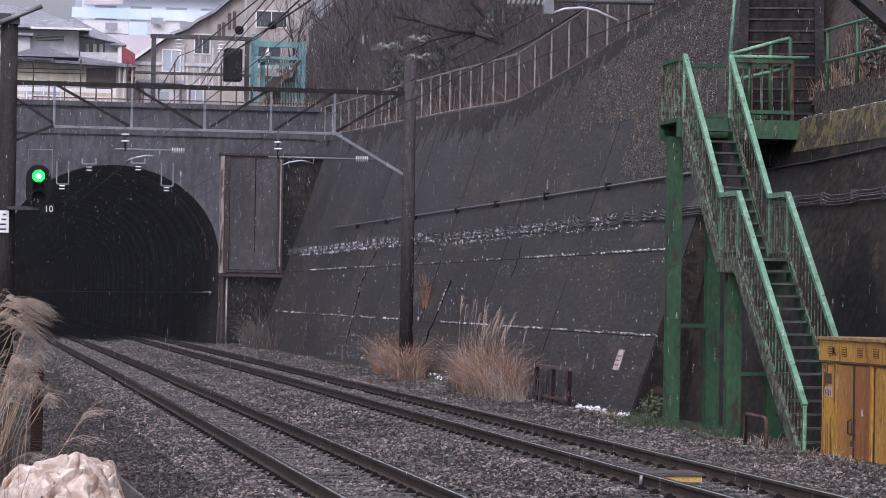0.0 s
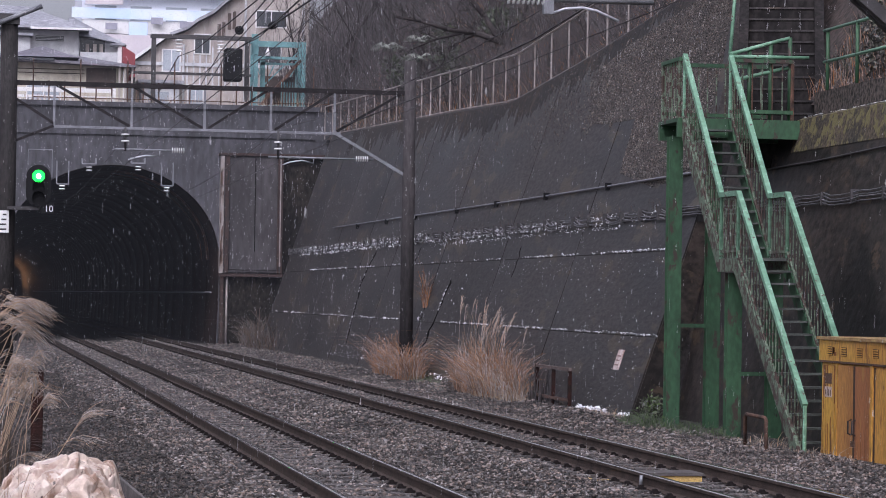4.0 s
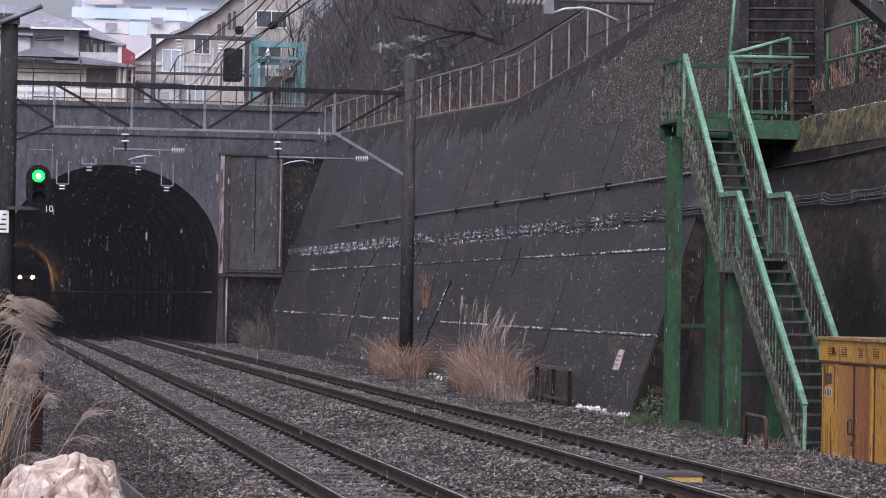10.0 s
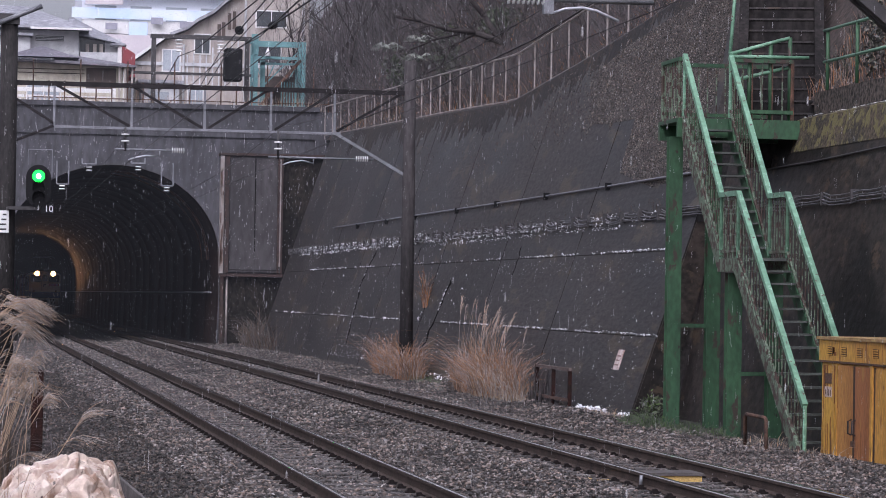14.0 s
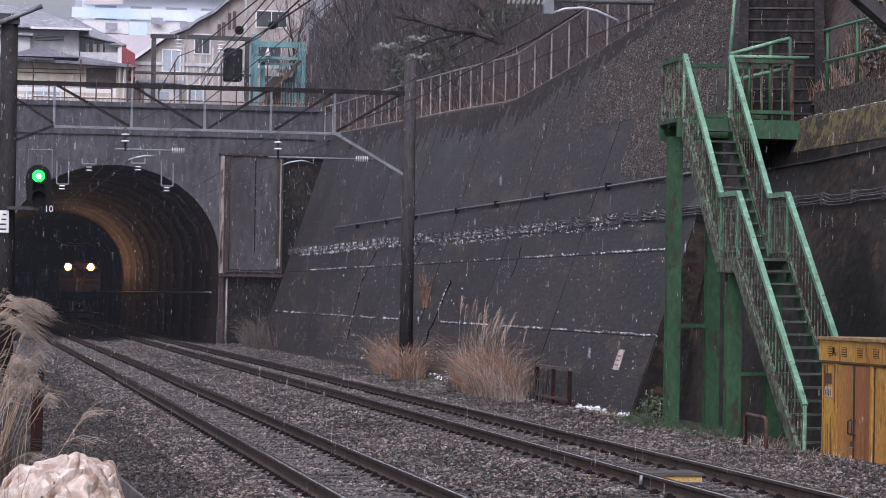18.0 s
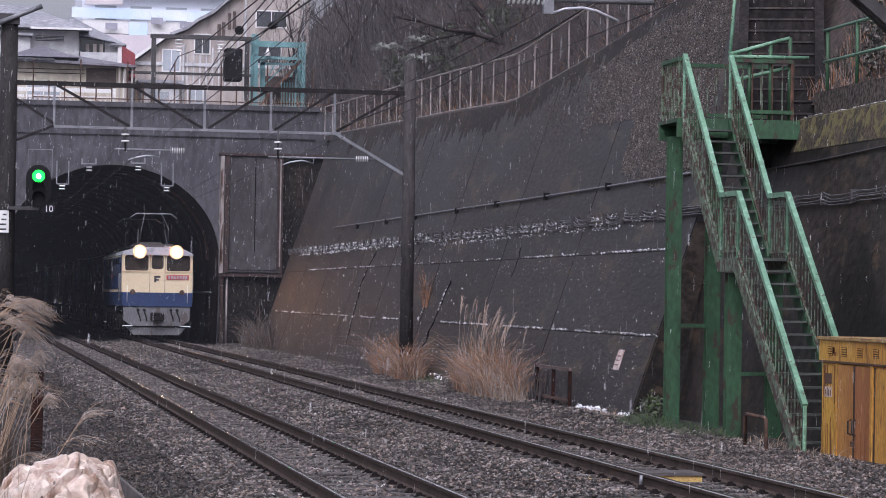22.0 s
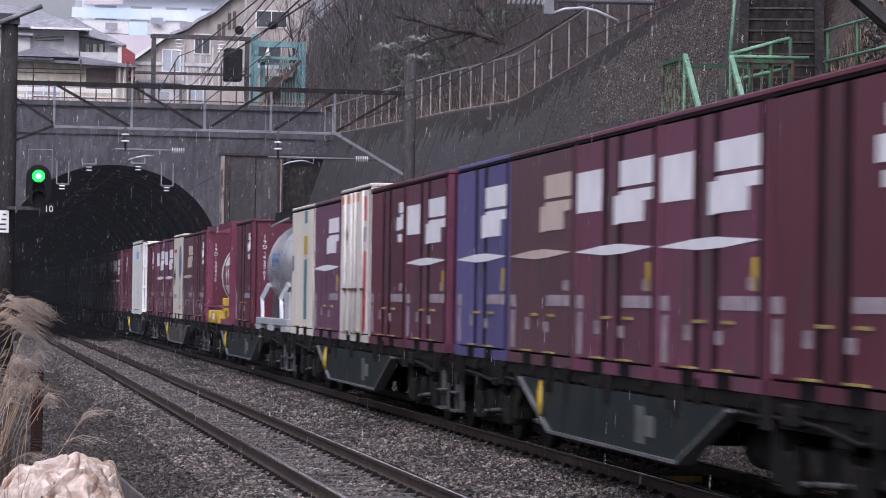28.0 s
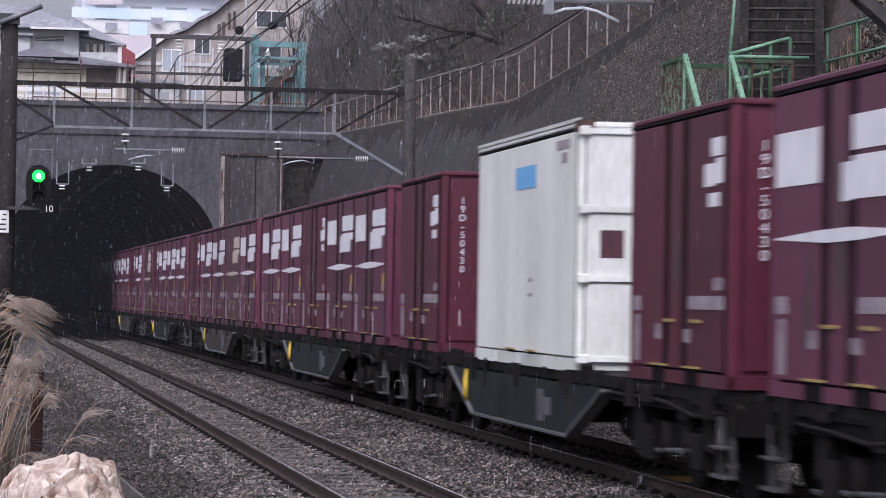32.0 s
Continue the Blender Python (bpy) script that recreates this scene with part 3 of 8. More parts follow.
def cabinet():
    c = thing("lineside_cabinet", "rust-streaked yellow steel lineside equipment cabinet with double doors", "cabinet")
    x = 11.6
    boxes("body", M["yellow"], c, (x, x + 1.0, 33.2, 36.9, -0.3, 1.02), bev=0.01)
    boxes("hood", M["yellow"], c, (x - 0.03, x + 1.03, 33.15, 36.95, 1.04, 1.33), bev=0.008)
    boxes("roof_edge", M["worn_edge"], c, (x - 0.06, x + 1.06, 33.1, 37.0, 1.33, 1.37))
    boxes("door", M["door_ochre"], c, (x - 0.02, x, 35.47, 36.15, -0.22, 1.0))
    boxes("door", M["door_red"], c, (x - 0.02, x, 34.8, 35.42, -0.22, 1.0))
    boxes("door_jamb", M["yellow"], c, (x - 0.03, x, 36.15, 36.22, -0.25, 1.02))
    boxes("door_jamb", M["yellow"], c, (x - 0.03, x, 34.70, 34.78, -0.25, 1.02))
    boxes("side_panel", M["yellow"], c, (x - 0.015, x, 36.3, 36.85, -0.25, 0.98))
    boxes("side_panel", M["yellow"], c, (x - 0.015, x, 33.3, 34.6, -0.25, 0.98))
    for y in (36.45, 35.85, 35.2, 34.55, 33.9):
        vt = boxes("vent", M["rust"], c, (x - 0.035, x - 0.03, y - 0.11, y + 0.11, 1.12, 1.24))
        for k in range(4):
            boxes("vent_slat", M["yellow"], vt, (x - 0.045, x - 0.035, y - 0.1, y + 0.1, 1.125 + 0.03 * k, 1.14 + 0.03 * k))
    nt_ = boxes("notice", M["notice_plate"], c, (x - 0.02, x - 0.015, 36.42, 36.72, 0.56, 0.70), label="torn white notice")
    boxes("notice", M["rust"], c, (x - 0.02, x - 0.015, 36.42, 36.72, 0.74, 0.88), label="dark red rust-stained notice")
    for y, z0, z1 in ((36.46, 0.58, 0.66), (36.53, 0.57, 0.67), (36.60, 0.58, 0.69), (36.67, 0.60, 0.66)):
        boxes("text_bar", M["rust"], nt_, (x - 0.023, x - 0.02, y - 0.012, y + 0.012, z0, z1))
    for y in (35.38, 35.54):
        bm = bmesh.new()
        tube(bm, [(x - 0.02, y, 0.30), (x - 0.07, y, 0.28), (x - 0.07, y, 0.12), (x - 0.02, y, 0.10)], 0.012, 6)
        part("handle", bm, M["steel_dark"], c, "bent steel handle")
    for y in (36.26, 34.65):
        boxes("panel_seam", M["rust_dark"], c, (x - 0.006, x + 0.01, y - 0.035, y + 0.035, -0.28, 1.0))
    boxes("panel_seam", M["rust_dark"], c, (x - 0.024, x + 0.01, 35.41, 35.48, -0.22, 1.0))
    boxes("rust_band", M["rust"], c, (x - 0.034, x - 0.02, 33.2, 36.9, 1.025, 1.052), label="rusty lower edge of the hood")
    rr_ = random.Random(3)
    for k in range(34):
        y, w = rr_.uniform(33.3, 36.85) if k % 2 else rr_.uniform(36.3, 36.84), rr_.uniform(0.003, 0.014)
        lo_, hi_ = (rr_.uniform(0.35, 0.85), 0.99) if k % 3 else (-0.24, rr_.uniform(-0.1, 0.35))
        boxes("rust_run", M["rust" if k % 5 == 0 else "rust_orange"], c, (x - 0.0222 if 34.8 < y < 36.15 else x - 0.0172, x - 0.01, y - w, y + w, lo_, hi_))
    for k in range(7):
        y, z, w = 36.3 + rr_.uniform(-0.12, 0.12), rr_.uniform(1.09, 1.29), rr_.uniform(0.015, 0.05)
        boxes("rust_run", M["rust_orange"], c, (x - 0.0322, x - 0.02, y - w, y + w, z - 0.03, z + 0.02))
    boxes("hasp", M["rust"], c, (x - 0.04, x - 0.02, 35.38, 35.52, -0.05, 0.02))
    return c


cabinet()

# ---- the train: paints ----
def paint(name, col, dirt=(0.05, 0.04, 0.035), at=0.64, rough=0.5, k=0.8):
    return surf(name, col, tuple(c * k for c in col), 1.1, rough, bump=0.08, fine=30, fine_mix=0.18, stretch=(1, 1, 0.22), spot=dirt, spot_scale=2.2, spot_at=at, rand=0.18)


M["maroon"] = paint("maroon_container_paint", (0.105, 0.016, 0.034), at=0.62)
M["purple"] = paint("faded_purple_maroon_paint", (0.135, 0.047, 0.096), at=0.60)
M["faded_maroon"] = paint("faded_maroon_paint", (0.138, 0.034, 0.068), at=0.60)
M["brown"] = paint("dull_red_brown_paint", (0.092, 0.036, 0.048))
M["violet"] = paint("violet_blue_paint", (0.105, 0.09, 0.25))
# black that paints the shade of panel gaps and pocket openings
M["gasket"] = surf("black_recess_shade", (0.012, 0.009, 0.011), (0.008, 0.007, 0.008), 4, 0.8, bump=0, spec=0.1)
M["lip"] = surf("worn_yellow_lip", (0.40, 0.31, 0.10), (0.22, 0.15, 0.06), 5, 0.6, bump=0)
# pale grey puts the flange edge highlight into colour; rods and stencils share it
M["girder_edge"] = surf("pale_flange_highlight", (0.13, 0.135, 0.14), (0.06, 0.062, 0.065), 3, 0.55, bump=0.1)
M["beige"] = paint("grimy_cream_paint", (0.74, 0.70, 0.60), (0.42, 0.35, 0.26), 0.69)
M["offwhite"] = paint("streaked_white_paint", (0.74, 0.71, 0.66), (0.33, 0.20, 0.12), 0.70)
M["clean"] = paint("clean_white_paint", (0.78, 0.80, 0.76), (0.55, 0.54, 0.49), 0.74)
M["teal"] = paint("teal_stripe_paint", (0.10, 0.30, 0.36))
M["red"] = paint("red_stripe_paint", (0.55, 0.045, 0.05))
M["orange_p"] = paint("orange_paint", (0.55, 0.22, 0.08))
M["yellow_p"] = paint("yellow_safety_paint", (0.62, 0.42, 0.04))
M["magenta"] = paint("magenta_frame_paint", (0.18, 0.032, 0.075))
M["loco_blue"] = paint("deep_blue_locomotive_paint", (0.012, 0.034, 0.110), (0.018, 0.023, 0.042), 0.7, 0.42)
M["louvre"] = surf("blue_louvre_slat", (0.055, 0.085, 0.165), (0.035, 0.055, 0.11), 3, 0.5, bump=0)
M["cab_glass"] = surf("brownish_cab_glass", (0.045, 0.036, 0.032), (0.022, 0.018, 0.017), 1.2, 0.10, bump=0, rough_var=0.03)
M["cream"] = surf("cream_locomotive_paint", (0.64, 0.54, 0.365), (0.585, 0.485, 0.32), 0.8, 0.4, bump=0.02, fine=10, fine_mix=0.05, spot=(0.45, 0.36, 0.25), spot_scale=2.0, spot_at=0.72)
M["loco_grey"] = paint("grey_skirt_paint", (0.12, 0.12, 0.128), (0.07, 0.06, 0.055), 0.56, 0.6)
M["roof_grey"] = surf("wet_roof_grey", (0.46, 0.48, 0.54), (0.36, 0.38, 0.44), 2, 0.3, 0.2, bump=0.05)
M["under"] = surf("grimy_underframe", (0.0135, 0.012, 0.011), (0.005, 0.0045, 0.004), 3, 0.75, bump=0.3, spot=(0.055, 0.038, 0.026), spot_scale=5, spot_at=0.62, spec=0.15)
M["girder"] = surf("grey_green_girder_paint", (0.018, 0.028, 0.029), (0.008, 0.012, 0.012), 1.5, 0.6, bump=0.1, spot=(0.04, 0.028, 0.02), spot_scale=2.5, spot_at=0.6, spec=0.2)
M["girder_brown"] = surf("grimy_grey_brown_girder", (0.075, 0.066, 0.058), (0.035, 0.031, 0.028), 1.2, 0.6, bump=0.1, spot=(0.05, 0.032, 0.022), spot_scale=2.5, spot_at=0.6, spec=0.25)
M["step_steel"] = surf("worn_step_steel", (0.10, 0.10, 0.104), (0.05, 0.05, 0.052), 3, 0.6, 0.2, bump=0.1)
M["wheel"] = surf("steel_wheel", (0.020, 0.017, 0.015), (0.009, 0.008, 0.007), 5, 0.7, 0.0, bump=0.1, spec=0.15)
M["mark"] = surf("white_marking", (0.86, 0.86, 0.89), (0.74, 0.74, 0.78), 3, 0.5, bump=0, fine_mix=0.1, spot=(0.35, 0.28, 0.30), spot_scale=5, spot_at=0.70)
M["mark_beige"] = surf("aged_cream_marking", (0.62, 0.52, 0.44), (0.52, 0.42, 0.36), 3, 0.5, bump=0, fine_mix=0.1)
M["mark_dim"] = surf("faded_marking", (0.40, 0.35, 0.38), (0.20, 0.15, 0.18), 5, 0.6, bump=0)
M["mark_blue"] = surf("blue_marking", (0.13, 0.19, 0.32), (0.10, 0.15, 0.25), 3, 0.5, bump=0)
M["mark_sky"] = surf("sky_blue_marking", (0.18, 0.48, 0.85), (0.15, 0.42, 0.75), 3, 0.5, bump=0)
M["silver"] = surf("brushed_tank_steel", (0.78, 0.79, 0.81), (0.62, 0.63, 0.65), 1.2, 0.30, 0.85, bump=0.03, fine_mix=0.1)
M["alu"] = surf("bright_cradle_steel", (0.60, 0.62, 0.66), (0.48, 0.50, 0.54), 2, 0.4, 0.4, bump=0.05)
M["glass"] = surf("dark_cab_glass", (0.018, 0.02, 0.022), (0.012, 0.013, 0.014), 2, 0.08, bump=0, rough_var=0.03)
M["plate"] = surf("red_number_plate", (0.40, 0.05, 0.045), (0.30, 0.04, 0.035), 3, 0.5, bump=0)

DECK = 1.06


def lettering(name, text, size, at, material, parent, stacked=False):
    cu = bpy.data.curves.new(name, "FONT")
    cu.body = "\n".join(text) if stacked else text
    cu.size, cu.extrude, cu.align_x = size, 0.004, "CENTER"
    cu.space_line = 0.88
    cu.resolution_u = 3
    cu.materials.append(material)
    ob = new(name, cu)
    ob.parent = parent
    ob.matrix_basis = at
    return ob


def container(label, length, height, col, band=None, logo=None, square=False, kind="ribbed", code="", group="freight containers", extra=None):
    """A steel box; -x is the side towards the other track, -y the leading end."""
    c = thing("container", label, "container", group=group)
    m, h, w = M[col], length / 2, 1.225
    boxes("body", m, c, (-w + 0.13, w - 0.13, -h + 0.05, h - 0.05, 0.08, height - 0.05))
    boxes("roof", m, c, (-w, w, -h, h, height - 0.06, height), bev=0.015)
    for sx in (-1, 1):
        boxes("top_rail", M["gasket"], c, (min(sx * (w - 0.05), sx * (w + 0.003)), max(sx * (w - 0.05), sx * (w + 0.003)), -h + 0.02, h - 0.02, height - 0.085, height - 0.062))
    boxes("base_frame", m, c, (-w, -w + 0.08, -h, h, 0.0, 0.12), (w - 0.08, w, -h, h, 0.0, 0.12), (-w, w, -h, -h + 0.08, 0.0, 0.12), (-w, w, h - 0.08, h, 0.0, 0.12))
    for sx in (-1, 1):
        for sy in (-1, 1):
            x0, y0 = sx * (w - 0.06), sy * (h - 0.06)
            boxes("corner_post", m, c, (x0 - 0.05, x0 + 0.05, y0 - 0.045, y0 + 0.045, 0.0, height - 0.02), bev=0.01)
    # side panels, proud of the body, with recessed ribs between
    if kind == "ribbed":
        cuts = [(-h + 0.20, -0.40), (-0.20, 0.26), (0.46, h - 0.20)]
    elif kind == "doors":
        cuts = [(-h + 0.14, -0.03), (0.03, h - 0.14)]
    else:
        n = 1
        cuts = [(-h + 0.1, h - 0.1)]
    for sx in (-1, 1):
        for a, b in cuts:
            x = sx * (w - 0.03)
            boxes("side_panel", m, c, (min(sx * (w - 0.15), sx * w), max(sx * (w - 0.15), sx * w), a, b, 0.14, height - 0.1), bev=0.008)
        edges = [y for a, b in cuts for y in (a, b)]
        for y in edges:
            # black strip puts the groove's shade beside each panel edge
            boxes("gasket", M["gasket"], c, (min(sx * (w - 0.15), sx * (w - 0.004)), max(sx * (w - 0.15), sx * (w - 0.004)), y - 0.02, y + 0.02, 0.14, height - 0.1))
        for y in (-0.62, 0.62):
            pk = boxes("fork_pocket", M["gasket"], c, (min(sx * (w - 0.2), sx * (w + 0.004)), max(sx * (w - 0.2), sx * (w + 0.004)), y - 0.24, y + 0.24, 0.0, 0.15), label="dark fork pocket")
            boxes("lip", M["lip"], pk, (min(sx * (w - 0.02), sx * (w + 0.03)), max(sx * (w - 0.02), sx * (w + 0.03)), y - 0.25, y + 0.25, 0.15, 0.17), label="worn yellow pocket edge")
    # leading and trailing ends
    for sy in (-1, 1):
        for a, b in ((-w + 0.14, -0.03), (0.03, w - 0.14)):
            y = sy * (h - 0.035)
            boxes("end_panel", m, c, (a, b, y - 0.02, y + 0.02, 0.16, height - 0.12), bev=0.006)
    x = -w - 0.002
    if band:
        bm = bmesh.new()
        z = height * 0.505
        prism(bm, [(-h + 0.18, z), (-0.5, z - 0.045), (0.3, z - 0.055), (h - 0.16, z - 0.01), (h - 0.16, z), (0.5, z + 0.045), (-0.3, z + 0.055), (-h + 0.18, z + 0.01)], "x", x - 0.006, x)
        part("band", bm, M[band], c, "pale diamond band")
    if logo == "wide":
        bm = bmesh.new()
        mm = M["mark_beige" if band == "mark_beige" else "mark"]
        # a plain two-block mark in place of the operator's sign
        box(bm, x - 0.006, x, -h + 0.18, -0.32, height - 0.62, height - 0.36)
        box(bm, x - 0.006, x, -h + 0.52, -0.32, height - 0.98, height - 0.66)
        box(bm, x - 0.006, x, -h + 0.18, -h + 0.50, height - 0.78, height - 0.66)
        box(bm, x - 0.006, x, -0.30, -0.06, height - 0.99, height - 0.70)
        part("mark", bm, mm, c, "white block mark")
    elif logo == "small":
        bm = bmesh.new()
        box(bm, x - 0.006, x, -h + 0.25, -h + 0.62, height - 0.48, height - 0.32)
        box(bm, x - 0.006, x, -h + 0.25, -h + 0.46, height - 0.72, height - 0.50)
        box(bm, x - 0.006, x, -h + 0.50, -h + 0.85, height - 0.74, height - 0.54)
        box(bm, x - 0.006, x, -h + 0.35, -h + 0.70, height - 0.92, height - 0.80)
        part("mark", bm, M["mark"], c, "white block mark")
    if square:
        boxes("notice_panel", M["mark"], c, (x - 0.006, x, 0.52, h - 0.17, height - 0.83, height - 0.40), label="white square panel")
    if logo:
        dim = M["mark_dim"]
        for a, b, z0, z1 in ((h - 0.5, h - 0.18, 0.66, 0.80), (-h + 0.18, -0.5, 0.68, 0.80), (-h + 0.2, -h + 0.5, 0.85, 0.96), (0.55, 0.75, 0.40, 0.54), (-0.55, -0.35, 0.38, 0.50)):
            boxes("stencil", dim, c, (x - 0.004, x, a, b, z0, z1))
        boxes("data_plate", M["mark_dim"], c, (x - 0.005, x, h - 0.46, h - 0.26, 0.18, 0.62))
        if band == "mark":
            boxes("stencil", M["yellow_p"], c, (x - 0.004, x, -h + 0.22, -h + 0.36, height * 0.505 - 0.42, height * 0.505 - 0.14), label="worn yellow mark")
        for y in (0.2, -0.75):
            boxes("latch", M["lip"], c, (x - 0.02, x, y - 0.16, y + 0.16, 0.56, 0.59))
    if code:
        lettering("code", code, 0.134, pose(-0.92, -h - 0.002, height - 0.45, 90, 0, 0), M["mark"], c, stacked=True)
        for i in range(3):
            boxes("stencil", M["mark_dim"], c, (0.5, 0.62, -h - 0.018, -h - 0.014, 0.3 + 0.3 * i, 0.42 + 0.3 * i))
    if extra:
        extra(c, h, height, x)
    return c


def teal_marks(c, h, H, x):
    boxes("stripe", M["teal"], c, (x - 0.005, x, -0.75, -0.35, 0.3, H - 1.05), (x - 0.005, x, -0.75, -0.35, H - 0.35, H - 0.12))
    boxes("stripe", M["yellow_p"], c, (x - 0.005, x, -0.8, -0.3, H - 0.95, H - 0.6), label="faded yellow patch")
    boxes("stencil", M["mark_blue"], c, (x - 0.005, x, h - 0.45, h - 0.2, 1.25, 1.55))


def blue_marks(c, h, H, x):
    bm = bmesh.new()
    rod(bm, (x - 0.006, -0.85, H - 0.85), (x, -0.85, H - 0.85), 0.5, 24)
    part("emblem", bm, M["mark_blue"], c, "faded round blue emblem")
    boxes("stripe", M["red"], c, *((x - 0.005, x, 0.55 + 0.17 * k, 0.66 + 0.17 * k, H - 0.55, H - 0.44) for k in range(6)), label="faded red line of writing")
    bm = bmesh.new()
    prism(bm, [(1.15, 1.0), (1.42, 1.3), (1.15, 1.6), (0.88, 1.3)], "x", x - 0.005, x)
    part("emblem", bm, M["black"], c, "dark diamond emblem")
    boxes("stencil", M["mark_dim"], c, (x - 0.005, x, 0.4, 1.4, 0.62, 0.74), (x - 0.005, x, -1.2, -0.6, 0.3, 0.4), (x - 0.005, x, -0.95, -0.75, 0.6, 1.0))


def orange_marks(c, h, H, x):
    boxes("stripe", M["orange_p"], c, (x - 0.005, x, -0.5, h - 0.1, H - 0.26, H - 0.12), label="worn orange top stripe")
    boxes("stripe", M["red"], c, (x - 0.005, x, -h + 0.45, -h + 0.98, 0.18, 1.5), (x - 0.005, x, -h + 0.45, -h + 0.98, H - 0.6, H - 0.2), label="red upright stripe")
    boxes("stripe", M["mark_dim"], c, (x - 0.005, x, -h + 0.5, -h + 1.0, 1.65, H - 0.7))
    for y in (-0.25, 0.25, 1.0, -1.2):
        rods("lock_rod", M["offwhite"], c, ((x - 0.03, y, 0.1), (x - 0.03, y, H - 0.1), 0.022))
        boxes("latch", M["rust"], c, (x - 0.06, x, y - 0.1, y + 0.1, 0.85, 0.89))
    bm = bmesh.new()
    prism(bm, [(1.1, 1.55), (1.36, 1.8), (1.1, 2.05), (0.84, 1.8)], "x", x - 0.005, x)
    part("emblem", bm, M["rust"], c, "rusty diamond emblem")


def white_marks(c, h, H, x):
    bm = bmesh.new()
    box(bm, x - 0.005, x, -0.75, 0.45, H - 0.62, H - 0.36)
    part("mark", bm, M["mark_sky"], c, "sky-blue block mark")
    boxes("stencil", M["mark_dim"], c, (x - 0.004, x, -2.6, -1.9, H - 0.26, H - 0.16), (x - 0.004, x, -2.45, -2.2, H - 0.42, H - 0.30))
    boxes("stencil", M["mark_dim"], c, (x - 0.004, x, -0.6, -0.4, 0.78, 0.82), (x - 0.004, x, -0.6, -0.4, 0.95, 0.99))
    boxes("roof_rail", M["clean"], c, (-1.235, -1.2, -h, h, H, H + 0.04))
    y = -h - 0.02
    for z in (0.12, 0.98, 1.72, H - 0.1):
        boxes("end_bar", M["clean"], c, (-1.10, 1.12, y - 0.03, y, z - 0.03, z + 0.03))
        # grey strip paints the shade below each end bar
        boxes("gasket", M["galv"], c, (-1.10, 1.12, y - 0.018, y, z - 0.046, z - 0.031))
        boxes("hinge", M["clean"], c, (-1.225, -1.105, y - 0.06, y + 0.01, z - 0.05, z + 0.05), bev=0.01)
    boxes("end_wall", M["clean"], c, (-1.16, 1.16, y - 0.004, y + 0.06, 0.1, H - 0.08))
    # grey strip for the shaded gap along the end wall's edge
    boxes("gasket", M["galv"], c, (-1.15, -1.135, y - 0.01, y + 0.004, 0.1, H - 0.1))
    boxes("corner_casting", M["rust"], c, (-1.236, -1.06, -h - 0.035, -h + 0.15, H - 0.11, H + 0.012), label="rusty corner casting")
    for sx in (-0.0, 1.16):
        rods("lock_rod", M["galv"], c, ((sx, y - 0.02, 0.1), (sx, y - 0.02, H - 0.1), 0.028))
    boxes("hatch", M["brown"], c, (-0.98, -0.72, y - 0.006, y + 0.03, 1.2, 1.5), label="small dark square hatch")
    for yy in (-2.0, -0.6, 0.8, 2.2):
        boxes("fork_pocket", M["clean"], c, (-1.232, -1.2, yy - 0.6, yy + 0.6, -0.02, 0.12))


KIND = {}


def build_kinds():
    K = KIND
    K["A"] = container("plain maroon ribbed steel freight container on a flat wagon", 3.71, 2.5, "maroon", logo="small", code="19D-50430")
    K["A2"] = container("plain maroon ribbed steel freight container with white serial on its end", 3.71, 2.5, "maroon", logo="small", code="19D-43761")
    K["B"] = container("faded maroon ribbed freight container with white diamond band", 3.71, 2.5, "faded_maroon", "mark", "wide", True)
    K["C"] = container("dull red-brown smooth freight container with cream band", 3.71, 2.5, "brown", "mark_beige", "wide", False, "smooth")
    K["D"] = container("faded purple smooth freight container with white diamond band", 3.71, 2.5, "purple", "mark", "wide", False, "smooth")
    K["V"] = container("violet-blue ribbed freight container with white band", 3.71, 2.5, "violet", "mark", "wide")
    K["T"] = container("grimy cream freight container with teal stripe", 3.71, 2.5, "beige", kind="smooth", extra=teal_marks)
    K["U"] = container("grimy cream freight container with round blue emblem", 3.71, 2.56, "beige", kind="smooth", extra=blue_marks)
    K["O"] = container("tall streaked white freight container with orange and red stripes", 3.71, 2.6, "offwhite", kind="doors", extra=orange_marks)
    K["W"] = container("long clean white refrigerated container with grey end bars", 6.05, 2.66, "clean", kind="smooth", extra=white_marks)
    K["S"] = tank_silver()
    K["P"] = tank_framed()


def lathe(bm, prof, axis_z, n=28):
    """A tank: (y, r) pairs turned about the y axis at height axis_z."""
    rings = []
    for y, r in prof:
        rings.append([bm.verts.new((r * math.cos(i * 2 * math.pi / n), y, axis_z + r * math.sin(i * 2 * math.pi / n))) for i in range(n)])
    for a, b in zip(rings, rings[1:]):
        for i in range(n):
            f = bm.faces.new((a[i], b[i], b[(i + 1) % n], a[(i + 1) % n]))
            f.smooth = True
    bm.faces.new(rings[0])
    bm.faces.new(rings[-1][::-1])


